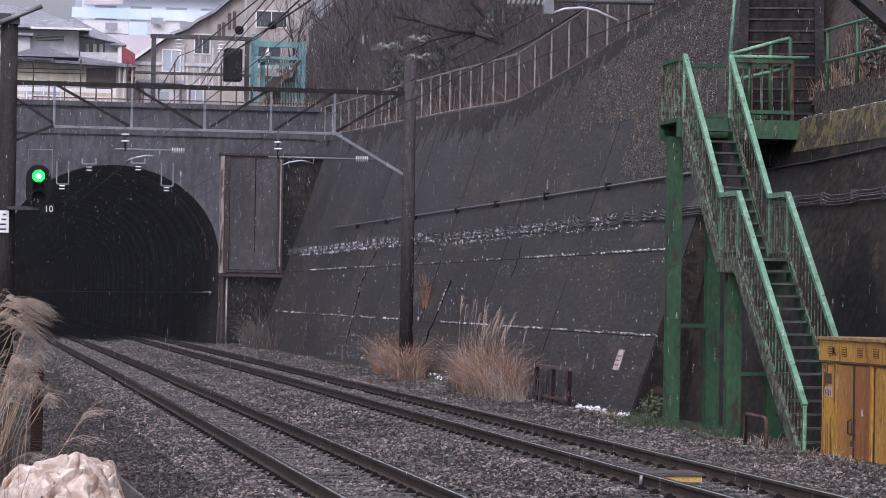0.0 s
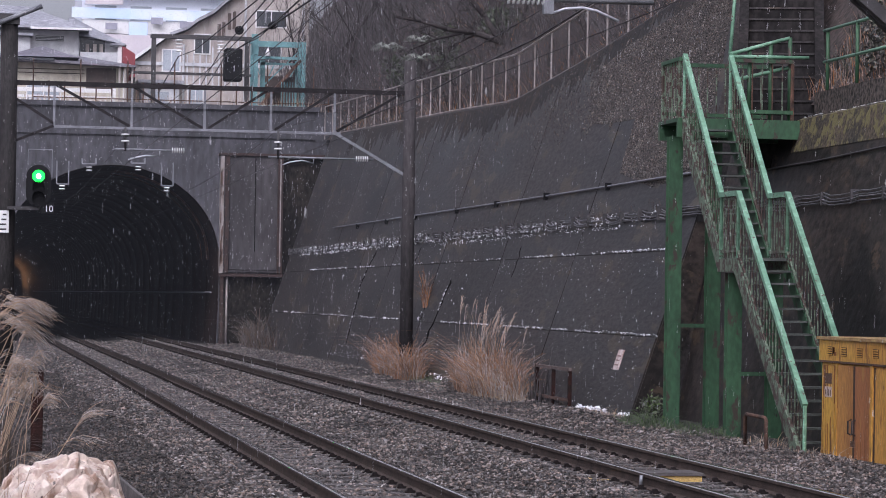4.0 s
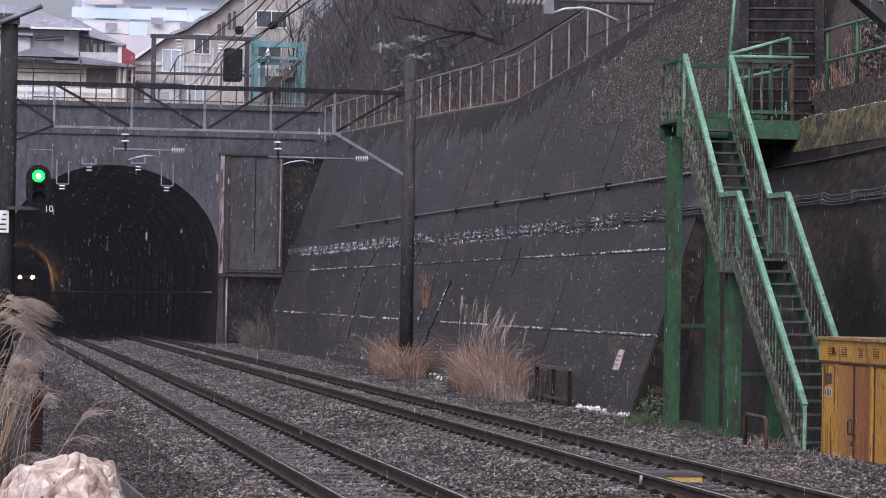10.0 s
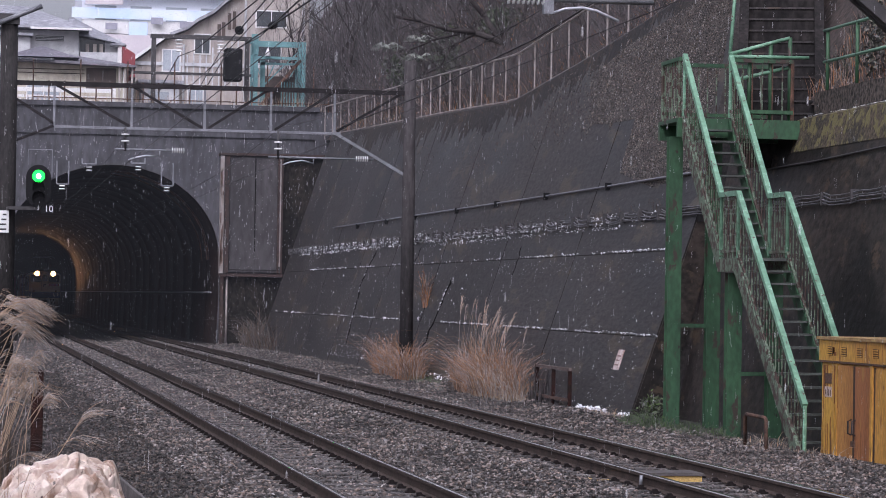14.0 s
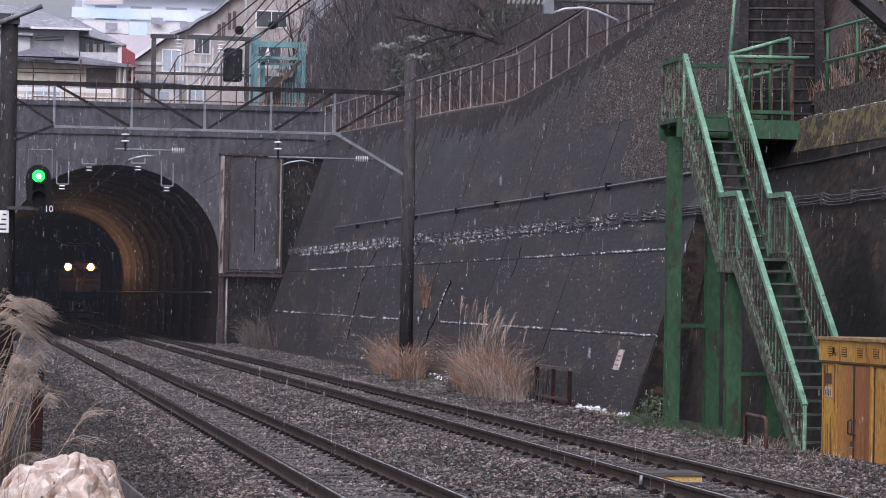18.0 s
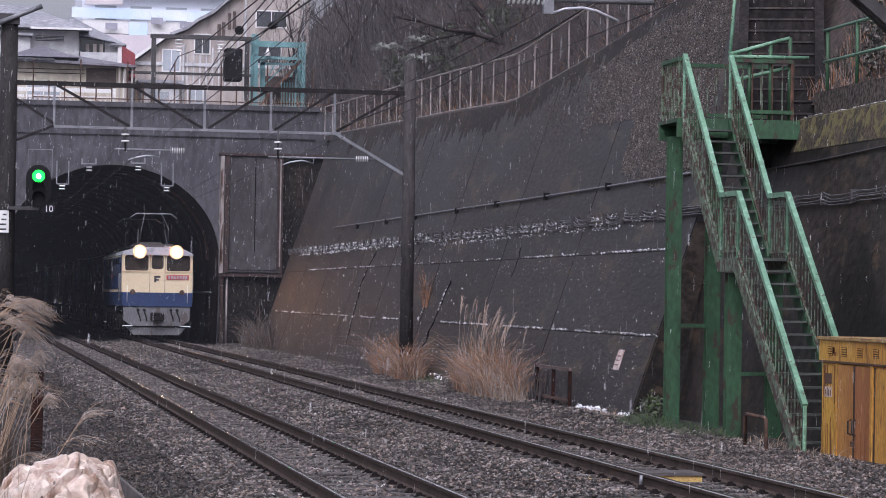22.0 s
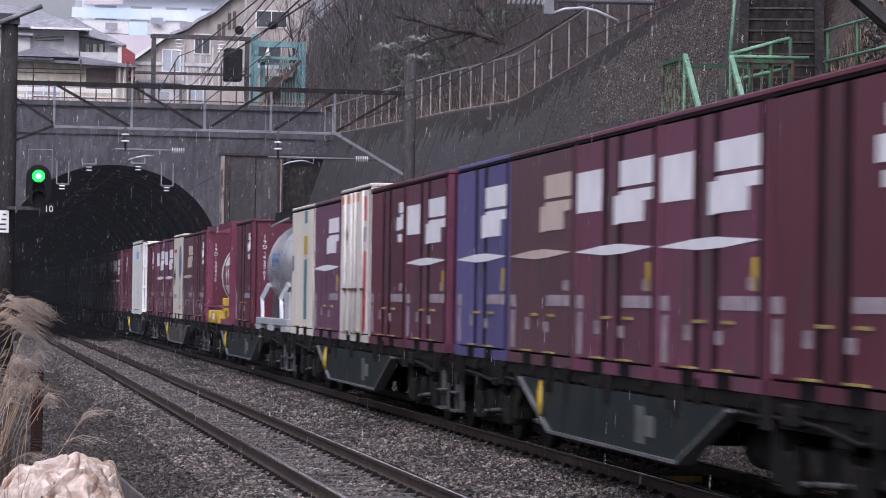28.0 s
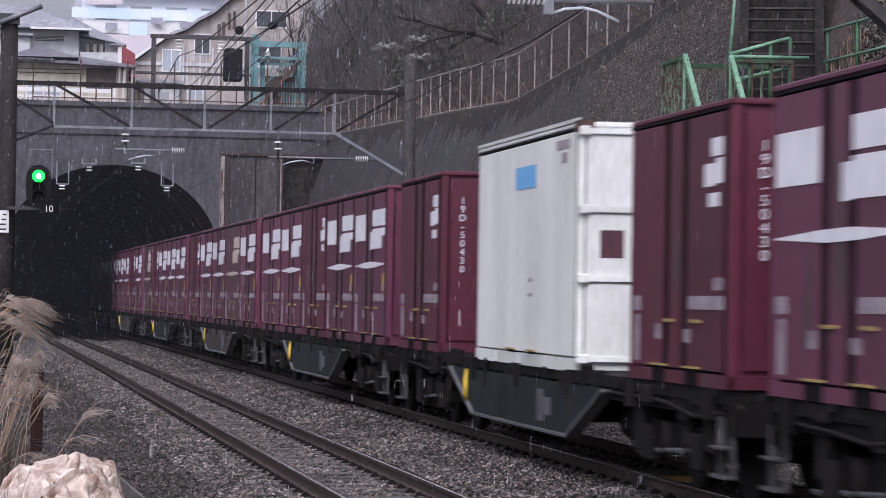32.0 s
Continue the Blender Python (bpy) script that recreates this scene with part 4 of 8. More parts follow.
def tank_silver():
    c = thing("tank_container", "brushed steel tank container on bright steel cradles", "tank")
    bm = bmesh.new()
    lathe(bm, [(-2.95, 0.25), (-2.85, 0.6), (-2.6, 0.92), (-2.2, 1.06), (2.2, 1.06), (2.6, 0.92), (2.85, 0.6), (2.95, 0.25)], 1.36)
    tank = part("tank", bm, M["silver"], c, "shiny brushed steel barrel")
    for y in (-1.9, 1.9):
        bm = bmesh.new()
        lathe(bm, [(y - 0.05, 1.063), (y + 0.05, 1.063)], 1.36, 36)
        part("hoop", bm, M["silver"], tank)
    for i in range(4):
        for dz, w, hh in ((1.52, 0.13, 0.07), (1.43, 0.10, 0.05), (1.62, 0.09, 0.05), (1.27, 0.12, 0.04)):
            yc = 1.02 - 0.36 * i
            boxes("stencil", M["mark_blue"], tank, (-1.072 + (0.02 if dz > 1.6 else 0), -1.04, yc - w, yc + w, dz - hh / 2, dz + hh / 2))
        boxes("stencil", M["mark_blue"], tank, (-1.070, -1.04, 1.0 - 0.36 * i, 1.05 - 0.36 * i, 1.38, 1.66))
    for sx in (-1, 1):
        boxes("side_sill", M["alu"], c, (sx * 1.12 - 0.09, sx * 1.12 + 0.09, -3.0, 3.0, 0.12, 0.26), bev=0.01)
        for y in (-2.6, 0.0, 2.6):
            boxes("foot", M["alu"], c, (sx * 1.12 - 0.11, sx * 1.12 + 0.11, y - 0.4, y + 0.4, 0.0, 0.11))
        for y in (-1.9, 1.9):
            bm = bmesh.new()
            bar(bm, (sx * 1.16, y + 0.16, 0.25), (sx * 1.16, y + 0.30, 0.66), 0.07, 0.13)
            bar(bm, (sx * 1.16, y + 0.31, 0.64), (sx * 1.02, y + 0.05, 0.98), 0.07, 0.14)
            part("cradle_arm", bm, M["alu"], c, "bright bent cradle arm")
        boxes("end_skirt", M["alu"], c, (sx * 1.12 - 0.03, sx * 1.12 + 0.03, -2.95, -2.15, 0.26, 0.82))
    for y in (-1.9, 1.9):
        bm = bmesh.new()
        arc = [(1.07 * math.cos(math.radians(a)), 1.36 + 1.07 * math.sin(math.radians(a))) for a in range(-150, -25, 10)]
        prism(bm, [(0.95, 0.2), (-0.95, 0.2)] + arc, "y", y + 0.05, y + 0.12)
        part("saddle", bm, M["step_steel"], c, "grey steel saddle plate")
    boxes("walkway", M["black"], c, (-0.85, 0.85, -2.3, 2.5, 2.50, 2.54), (-0.87, -0.83, -2.3, 2.5, 2.40, 2.58))
    rods("grab_rail", M["alu"], c, ((-0.8, -1.6, 2.48), (-0.95, 2.4, 2.30), 0.025))
    for y in (-1.0, 0.6, 1.9):
        rods("hatch", M["silver"], c, ((0, y, 2.38), (0, y, 2.62), 0.28), n=16)
    return c


def tank_framed():
    c = thing("tank_container", "white tank in a magenta steel frame with yellow valve box", "tank")
    h, H, w = 3.3, 2.55, 1.2
    for y in (-h, h):
        for x in (-w, w):
            boxes("frame_post", M["magenta"], c, (x - 0.08, x + 0.08, y - 0.09, y + 0.09, 0, H), bev=0.01)
        boxes("frame_beam", M["magenta"], c, (-w, w, y - 0.07, y + 0.07, H - 0.14, H))
        boxes("frame_beam", M["magenta"], c, (-w, w, y - 0.07, y + 0.07, 0, 0.14))
    for x in (-w, w):
        boxes("frame_beam", M["magenta"], c, (x - 0.05, x + 0.05, -h, h, H - 0.13, H))
        boxes("frame_beam", M["magenta"], c, (x - 0.06, x + 0.06, -h, h, 0.0, 0.14))
        boxes("frame_rail", M["magenta"], c, (x - 0.03, x + 0.03, -h, h, 0.42, 0.47))
    bm = bmesh.new()
    lathe(bm, [(-2.6, 0.2), (-2.5, 0.55), (-2.2, 0.88), (-1.8, 1.02), (1.8, 1.02), (2.2, 0.88), (2.5, 0.55), (2.6, 0.2)], 1.25)
    part("tank", bm, M["offwhite"], c, "grimy white barrel")
    for y in (-1.5, 1.2):
        bm = bmesh.new()
        lathe(bm, [(y - 0.05, 1.035), (y + 0.05, 1.035)], 1.25)
        part("hoop", bm, M["steel_dark"], c)
    for y0 in (0.9, 0.62, 0.1, -0.4):
        boxes("stripe", M["faded_maroon"], c, (-1.035, -1.0, y0, y0 + 0.07, 1.0, 1.5), label="faded pink lettering bar")
    boxes("valve_box", M["yellow_p"], c, (-1.3, -1.1, -0.7, 2.3, 0.0, 0.34), bev=0.03, label="yellow valve box")
    boxes("label_plate", M["mark"], c, (-1.306, -1.3, 0.5, 1.1, 0.1, 0.26))
    boxes("saddle", M["yellow_p"], c, (-0.95, -0.5, -2.1, -1.7, 0.14, 0.70), bev=0.02, label="yellow saddle block")
    boxes("saddle", M["yellow_p"], c, (-0.95, -0.5, 1.75, 2.15, 0.14, 0.66), bev=0.02, label="yellow saddle block")
    for y in (-0.2, 1.8):
        bm = bmesh.new()
        rod(bm, (-1.33, y, 0.18), (-1.29, y, 0.18), 0.16, 16)
        part("valve_cap", bm, M["yellow_p"], c)
    return c


def flat_wagon(side_paint="girder"):
    g = thing("flat_wagon", "dark container flat wagon with fish-belly girder", "wagon", group="flat wagons")
    h = 9.3
    boxes("deck", M["under"], g, (-1.2, 1.2, -h, h, 0.93, 1.05))
    for x in (-1.2, 1.2):
        boxes("side_sill", M["under"], g, (x * 0.93 - 0.04, x * 0.93 + 0.04, -h, h, 0.80, 1.02))
        bm = bmesh.new()
        prism(bm, [(-4.6, 0.9), (-2.9, 0.36), (2.9, 0.36), (4.6, 0.9)], "x", x - 0.03, x + 0.03)
        part("girder", bm, M[side_paint], g, "grey-green trapezoid side girder" if side_paint == "girder" else "grimy grey-brown trapezoid side girder")
        boxes("flange", M["girder_edge"], g, (x - 0.08, x + 0.08, -2.9, 2.9, 0.33, 0.36))
        for y in (-4.0, 4.0):
            bm = bmesh.new()
            s = 1 if y > 0 else -1
            bar(bm, (x, s * 2.9, 0.345), (x, s * 4.62, 0.89), 0.16, 0.03)
            part("flange", bm, M["girder_edge"], g)
        for i in range(11):
            y = -h + 0.35 + i * 1.84
            boxes("container_latch", M["under"], g, (x - 0.055, x + 0.055, y - 0.08, y + 0.08, 1.0, 1.055))
    # lashing hooks, pipes and brackets of all sizes along the edge of the frame
    rnd = random.Random(12)
    for x in (-1, 1):
        y = -h + 0.2
        while y < h - 0.2:
            w, lo_, hi_ = rnd.uniform(0.06, 0.22), rnd.uniform(0.70, 0.95), rnd.uniform(1.0, 1.14)
            d = rnd.uniform(1.17, 1.245)
            boxes("frame_bracket", M["under"], g, (min(x * 1.1, x * d), max(x * 1.1, x * d), y - w, y + w, lo_, hi_), bev=0.02)
            y += w + rnd.uniform(0.25, 0.75)
        bm = bmesh.new()
        tube(bm, [(x * 1.19, -h + 0.3 + k * 0.93, 0.84 + 0.06 * rnd.uniform(-1, 1)) for k in range(20)], 0.022, 6)
        part("brake_pipe", bm, M["wheel"], g)
    for y in (-7.0, 7.0):
        bg = boxes("bogie", M["under"], g, (-1.02, -0.86, y - 1.35, y + 1.35, 0.42, 0.66), (0.86, 1.02, y - 1.35, y + 1.35, 0.42, 0.66), (-1.0, 1.0, y - 0.25, y + 0.25, 0.4, 0.8))
        for dy in (-0.95, 0.95):
            for x in (-1.06, 1.06):
                boxes("axle_box", M["under"], bg, (x - 0.09, x + 0.09, y + dy - 0.2, y + dy + 0.2, 0.28, 0.62), bev=0.02)
                rods("spring", M["wheel"], bg, ((x * 0.97, y + dy * 0.45, 0.36), (x * 0.97, y + dy * 0.45, 0.66), 0.09), n=10)
            bm = bmesh.new()
            for s in (-1, 1):
                rod(bm, (s * 0.5, y + dy, 0.43), (s * 0.63, y + dy, 0.43), 0.43, 28)
            rod(bm, (-0.95, y + dy, 0.43), (0.95, y + dy, 0.43), 0.075, 10)
            part("wheelset", bm, M["wheel"], bg)
    for s in (-1, 1):
        boxes("coupler", M["under"], g, (-0.16, 0.16, min(s * h, s * 9.85), max(s * h, s * 9.85), 0.72, 0.98), bev=0.03)
        boxes("headstock", M["under"], g, (-1.2, 1.2, min(s * h, s * 9.38), max(s * h, s * 9.38), 0.66, 1.0))
        for x in (-1.18, 1.18):
            y = s * (h - 0.15)
            boxes("footstep", M["step_steel"], g, (x - 0.02, x + 0.02, y - 0.2, y - 0.17, 0.3, 0.82), (x - 0.03, x + 0.03, y + 0.17, y + 0.2, 0.3, 0.82), (x - 0.1, x + 0.03, y - 0.2, y + 0.2, 0.3, 0.33), (x - 0.1, x + 0.03, y - 0.2, y + 0.2, 0.55, 0.57), label="pale steel footstep")
    for y in (-1.6, 1.4, 5.0, -5.2):
        boxes("brake_gear", M["under"], g, (-0.9, 0.9, y - 0.35, y + 0.35, 0.45, 0.85), bev=0.05)
    # air tank, rods, hoses and small boxes hung under the frame
    for x in (-1.02, 1.02):
        rods("air_tank", M["under"], g, ((x * 0.7, -4.9, 0.55), (x * 0.7, -3.9, 0.55), 0.2), n=14)
        for y, z in ((-8.3, 0.62), (8.2, 0.6), (-5.6, 0.5), (5.6, 0.52)):
            boxes("equipment_box", M["under"], g, (x - 0.1, x + 0.1, y - 0.18, y + 0.18, z - 0.16, 0.86), bev=0.02)
        for y in (-7.0, 7.0):
            rods("brake_rod", M["girder_edge"], g, ((x * 1.06, y - 1.5, 0.5), (x * 1.06, y + 1.5, 0.34), 0.022), n=6)
            bm = bmesh.new()
            tube(bm, [(x * 1.05, y - 1.7, 0.86), (x * 1.1, y - 1.62, 0.6), (x * 1.1, y - 1.5, 0.48), (x * 1.05, y - 1.35, 0.62)], 0.025, 6)
            part("hose", bm, M["rust_dark"], g)
        for i in range(7):
            y = -8.6 + 2.9 * i
            boxes("stake_pocket", M["under"], g, (x * 1.19 - 0.045, x * 1.19 + 0.045, y - 0.09, y + 0.09, 0.78, 1.055))
    bm = bmesh.new()
    tube(bm, [(-1.25, 3.35, 0.88), (-1.29, 3.25, 0.78), (-1.29, 3.25, 0.58), (-1.25, 3.35, 0.48)], 0.03, 8)
    part("hand_brake", bm, M["yellow_p"], g, "yellow hand brake lever")
    for y, z0, z1 in ((-1.9, 0.52, 0.72), (-1.5, 0.44, 0.8)):
        boxes("stencil", M["girder_edge"], g, (-1.236, -1.231, y, y + 0.35, z0, z1))
    return g


def locomotive():
    g = thing("electric_locomotive", "blue and cream electric locomotive with two lit headlights", "locomotive")
    h, w = 7.375, 1.4
    blue, cream = M["loco_blue"], M["cream"]
    f = -h
    # body: side walls, roof, ends
    for s in (-1, 1):
        x0, x1 = (s * w - 0.05, s * w + 0.0) if s > 0 else (s * w, s * w + 0.05)
        boxes("side_wall", blue, g, (x0, x1, -h + 0.5, h - 0.5, 1.3, 3.34), label="deep blue side wall")
        boxes("stripe", cream, g, (s * w - 0.006, s * w + 0.006, -h + 0.5, h - 0.5, 1.86, 1.96), label="cream waist stripe")
        boxes("stripe", cream, g, (s * w - 0.006, s * w + 0.006, -h + 0.9, h - 0.9, 3.27, 3.32))
        for i in range(6):
            y = -4.6 + i * 1.55 + (1.0 if i > 2 else -0.05)
            fr = boxes("louvre_frame", M["steel_dark"], g, (s * w - 0.008, s * w + 0.008, y - 0.62, y + 0.62, 2.5, 2.96))
            for k in range(11):
                z = 2.53 + k * 0.039
                boxes("slat", M["louvre"], fr, (s * w - 0.02, s * w + 0.02, y - 0.59, y + 0.59, z, z + 0.016))
            boxes("side_window", M["glass"], g, (s * w - 0.01, s * w + 0.01, y - 0.6, y + 0.6, 3.0, 3.22))
        for y in (-h + 0.95, h - 0.95):
            boxes("cab_door", blue, g, (s * w - 0.012, s * w + 0.012, y - 0.33, y + 0.33, 1.4, 3.2))
            boxes("door_window", M["glass"], g, (s * w - 0.016, s * w + 0.016, y - 0.2, y + 0.2, 2.55, 3.05))
            for dy in (-0.42, 0.42):
                rods("grab_rail", M["galv"], g, ((s * (w + 0.05), y + dy, 1.5), (s * (w + 0.05), y + dy, 2.6), 0.018))
        boxes("mark", M["mark"], g, (s * w - 0.008, s * w + 0.008, 0.15, 0.45, 2.75, 3.15), (s * w - 0.008, s * w + 0.008, -0.4, 0.05, 2.72, 2.95), label="white block mark")
        boxes("number_plate", M["plate"], g, (s * w - 0.01, s * w + 0.01, -0.75, 0.75, 2.42, 2.58))
    for s in (-1, 1):
        y = s * h
        i = y - s * 0.06

        def face(x0, x1, z0, z1, mat, name, d=0.0, label=""):
            a, b = sorted((y + s * d, i))
            return boxes(name, M[mat], g, (x0, x1, a, b, z0, z1), label=label)
        face(-w, w, 1.85, 2.70, "cream", "end_panel", label="cream lower front")
        face(-w, -1.30, 2.70, 3.40, "cream", "window_pillar")
        face(1.30, w, 2.70, 3.40, "cream", "window_pillar")
        face(-0.36, -0.24, 2.70, 3.40, "cream", "window_pillar")
        face(0.24, 0.36, 2.70, 3.40, "cream", "window_pillar")
        face(-1.30, 1.30, 3.34, 3.40, "cream", "window_head")
        face(-0.24, 0.24, 2.70, 2.78, "cream", "window_sill")
        face(-1.30, -0.36, 2.70, 3.34, "cab_glass", "windscreen", -0.02)
        face(0.36, 1.30, 2.70, 3.34, "cab_glass", "windscreen", -0.02)
        face(-0.24, 0.24, 2.78, 3.34, "cab_glass", "door_window", -0.02)
        # rounded corners of the three front panes
        for x0, x1, z0, z1, r_ in ((-1.30, -0.36, 2.72, 3.34, 0.10), (0.36, 1.30, 2.72, 3.34, 0.10), (-0.24, 0.24, 2.78, 3.34, 0.12)):
            bm = bmesh.new()
            for cx, cz, ax_, az_ in ((x0, z0, 1, 1), (x1, z0, -1, 1), (x0, z1, 1, -1), (x1, z1, -1, -1)):
                prof = [(cx, cz)] + [(cx + ax_ * r_ * (1 - math.sin(a)), cz + az_ * r_ * (1 - math.cos(a))) for a in (0.0, 0.4, 0.8, 1.2, 1.5708)]
                prism(bm, prof, "y", min(y, i), max(y, i))
            part("window_corner", bm, M["cream"], g)
        face(-0.29, 0.29, 1.86, 2.74, "cream", "end_door", 0.02, "cream gangway door")
        for x in (-0.3, 0.3):
            face(x - 0.008, x + 0.008, 1.86, 3.38, "steel_dark", "door_seam", 0.012)
        face(-1.41, -0.32, 2.68, 2.72, "cream", "sill_strip", 0.04)
        face(0.32, 1.41, 2.68, 2.72, "cream", "sill_strip", 0.04)
        face(-w, w, 1.30, 1.85, "loco_blue", "end_panel", label="deep blue band")
        face(-1.0, 1.0, 1.44, 1.54, "loco_blue", "vent_slot", 0.004)
        for x in (-0.98, 0.98):
            bm = bmesh.new()
            rod(bm, (x, y, 1.87), (x, y + s * 0.07, 1.87), 0.10, 16)
            part("tail_lamp", bm, M["rust"], g, "dark red tail lamp")
            rods("grab_rail", M["white"], g, ((x * 1.22, y + s * 0.05, 1.45), (x * 1.22, y + s * 0.05, 2.15), 0.012))
        face(-0.13, -0.05, 2.26, 2.52, "steel_dark", "emblem", 0.03, "small grey block emblem")
        face(-0.05, 0.12, 2.44, 2.52, "steel_dark", "emblem", 0.03)
        face(-0.05, 0.06, 2.33, 2.39, "steel_dark", "emblem", 0.03)
        pl = face(0.36, 1.25, 2.36, 2.56, "plate", "number_plate", 0.02, "red plate with pale bars")
        for k in range(7):
            boxes("plate_bar", M["mark_dim"], pl, (0.42 + k * 0.115, 0.50 + k * 0.115, min(y + s * 0.026, y), max(y + s * 0.026, y), 2.39, 2.53))
        for x in (-1, 1):
            for dy in (0.25,):
                boxes("corner_panel", cream, g, (min(x * w, x * (w - 0.05)), max(x * w, x * (w - 0.05)), min(y, y - s * 0.5), max(y, y - s * 0.5), 1.86, 3.36))
                boxes("corner_panel", blue, g, (min(x * w, x * (w - 0.05)), max(x * w, x * (w - 0.05)), min(y, y - s * 0.5), max(y, y - s * 0.5), 1.30, 1.86))
        # skirt, couplers, steps
        bm = bmesh.new()
        prism(bm, [(-1.32, 1.28), (1.32, 1.28), (1.30, 0.75), (1.0, 0.52), (-1.0, 0.52), (-1.30, 0.75)], "y", min(y - s * 0.05, y - s * 0.5), max(y - s * 0.05, y - s * 0.5))
        part("skirt", bm, M["loco_grey"], g, "stained grey front skirt")
        bm = bmesh.new()
        prism(bm, [(-1.2, 0.46), (1.2, 0.46), (0.9, 0.16), (-0.9, 0.16)], "y", min(y - s * 0.15, y - s * 0.4), max(y - s * 0.15, y - s * 0.4))
        part("snow_plough", bm, M["loco_grey"], g, "grey rail guard")
        boxes("coupler", M["under"], g, (-0.26, 0.26, min(y - s * 0.2, y + s * 0.42), max(y - s * 0.2, y + s * 0.42), 0.72, 1.06), bev=0.05)
        for x in (-1.15, 1.15):
            boxes("footstep", M["white"], g, (x - 0.19, x + 0.19, min(y - s * 0.3, y + s * 0.05), max(y - s * 0.3, y + s * 0.05), 0.50, 0.54), label="white front footstep")
        for x in (-0.75, -0.5, 0.55, 0.8):
            bm = bmesh.new()
            tube(bm, [(x, y, 1.15), (x, y + s * 0.16, 1.05), (x + 0.08, y + s * 0.18, 0.85), (x + 0.1, y + s * 0.1, 0.72)], 0.028, 7)
            rod(bm, (x, y - s * 0.02, 1.15), (x, y + s * 0.08, 1.15), 0.06, 10)
            part("air_hose", bm, M["black"], g)
        # headlights in round housings sunk in the roof brow
        for x in (-0.73, 0.73):
            bm = bmesh.new()
            n = 20
            for r0, r1, ya, yb in ((0.285, 0.285, y - s * 0.2, y + s * 0.24), (0.285, 0.165, y + s * 0.26, y + s * 0.26), (0.165, 0.15, y + s * 0.26, y + s * 0.17)):
                A = [bm.verts.new((x + r0 * math.cos(k * 2 * math.pi / n), ya, 3.47 + r0 * math.sin(k * 2 * math.pi / n))) for k in range(n)]
                C = [bm.verts.new((x + r1 * math.cos(k * 2 * math.pi / n), yb, 3.47 + r1 * math.sin(k * 2 * math.pi / n))) for k in range(n)]
                for k in range(n):
                    bm.faces.new((A[k], A[(k + 1) % n], C[(k + 1) % n], C[k]))
            hl = part("headlight", bm, M["cream"], g, "round headlight housing")
            bm = bmesh.new()
            rod(bm, (x, y + s * 0.2, 3.47), (x, y + s * 0.265, 3.47), 0.175, 20)
            part("lens", bm, M["head" if s < 0 else "glass"], hl, "glowing warm lens" if s < 0 else "dark unlit lens")
            if s < 0:
                # added rings, bright then dim, put the headlight glare into the shape
                for r0, r1, mm, nm in ((0.173, 0.235, "reflector", "reflector"), (0.235, 0.28, "rim", "rim")):
                    bm = bmesh.new()
                    A = [bm.verts.new((x + r0 * math.cos(k * 0.3142), y - 0.262, 3.47 + r0 * math.sin(k * 0.3142))) for k in range(20)]
                    C = [bm.verts.new((x + r1 * math.cos(k * 0.3142), y - 0.25, 3.47 + r1 * math.sin(k * 0.3142))) for k in range(20)]
                    for k in range(20):
                        bm.faces.new((A[k], A[(k + 1) % 20], C[(k + 1) % 20], C[k]))
                    part(nm, bm, M[mm], hl, "warm glowing ring standing in for glare round the lens")
    bm = bmesh.new()
    prism(bm, [(-1.42, 3.34), (1.42, 3.34), (1.36, 3.44), (1.05, 3.58), (0.5, 3.66), (-0.5, 3.66), (-1.05, 3.58), (-1.36, 3.44)], "y", -h - 0.1, h + 0.1)
    part("roof", bm, M["roof_grey"], g, "wet grey rounded roof")
    boxes("roof_walkway", M["black"], g, (-1.0, -0.55, -5.2, 5.2, 3.66, 3.74), (0.55, 1.0, -5.2, 5.2, 3.66, 3.74))
    boxes("roof_hatch", M["steel_dark"], g, (-0.5, 0.5, -2.6, 2.6, 3.66, 3.95), bev=0.06)
    for y in (-4.4, 4.4):
        pg = boxes("pantograph", M["steel_dark"], g, (-0.75, 0.75, y - 0.95, y - 0.88, 3.74, 3.82), label="raised diamond pantograph")
        boxes("base_bar", M["steel_dark"], pg, (-0.75, 0.75, y + 0.88, y + 0.95, 3.74, 3.82))
        for x in (-0.6, 0.6):
            for s in (-1, 1):
                rods("arm", M["steel_dark"], pg, ((x, y + s * 0.4, 3.85), (x * 0.9, y + s * 1.05, 4.45), 0.03), ((x * 0.9, y + s * 1.05, 4.45), (x * 0.6, y + s * 0.12, 5.02), 0.022))
                rods("insulator", M["porcelain"], pg, ((x, y + s * 0.85, 3.66), (x, y + s * 0.85, 3.8), 0.07))
        for dy in (-0.14, 0.14):
            bm = bmesh.new()
            tube(bm, [(-0.95, y + dy, 4.9), (-0.7, y + dy, 5.07), (0.7, y + dy, 5.07), (0.95, y + dy, 4.9)], 0.025, 6)
            part("collector_bow", bm, M["galv"], pg)
    # running gear
    boxes("underframe", M["under"], g, (-1.25, 1.25, -h + 0.5, h - 0.5, 1.15, 1.32))
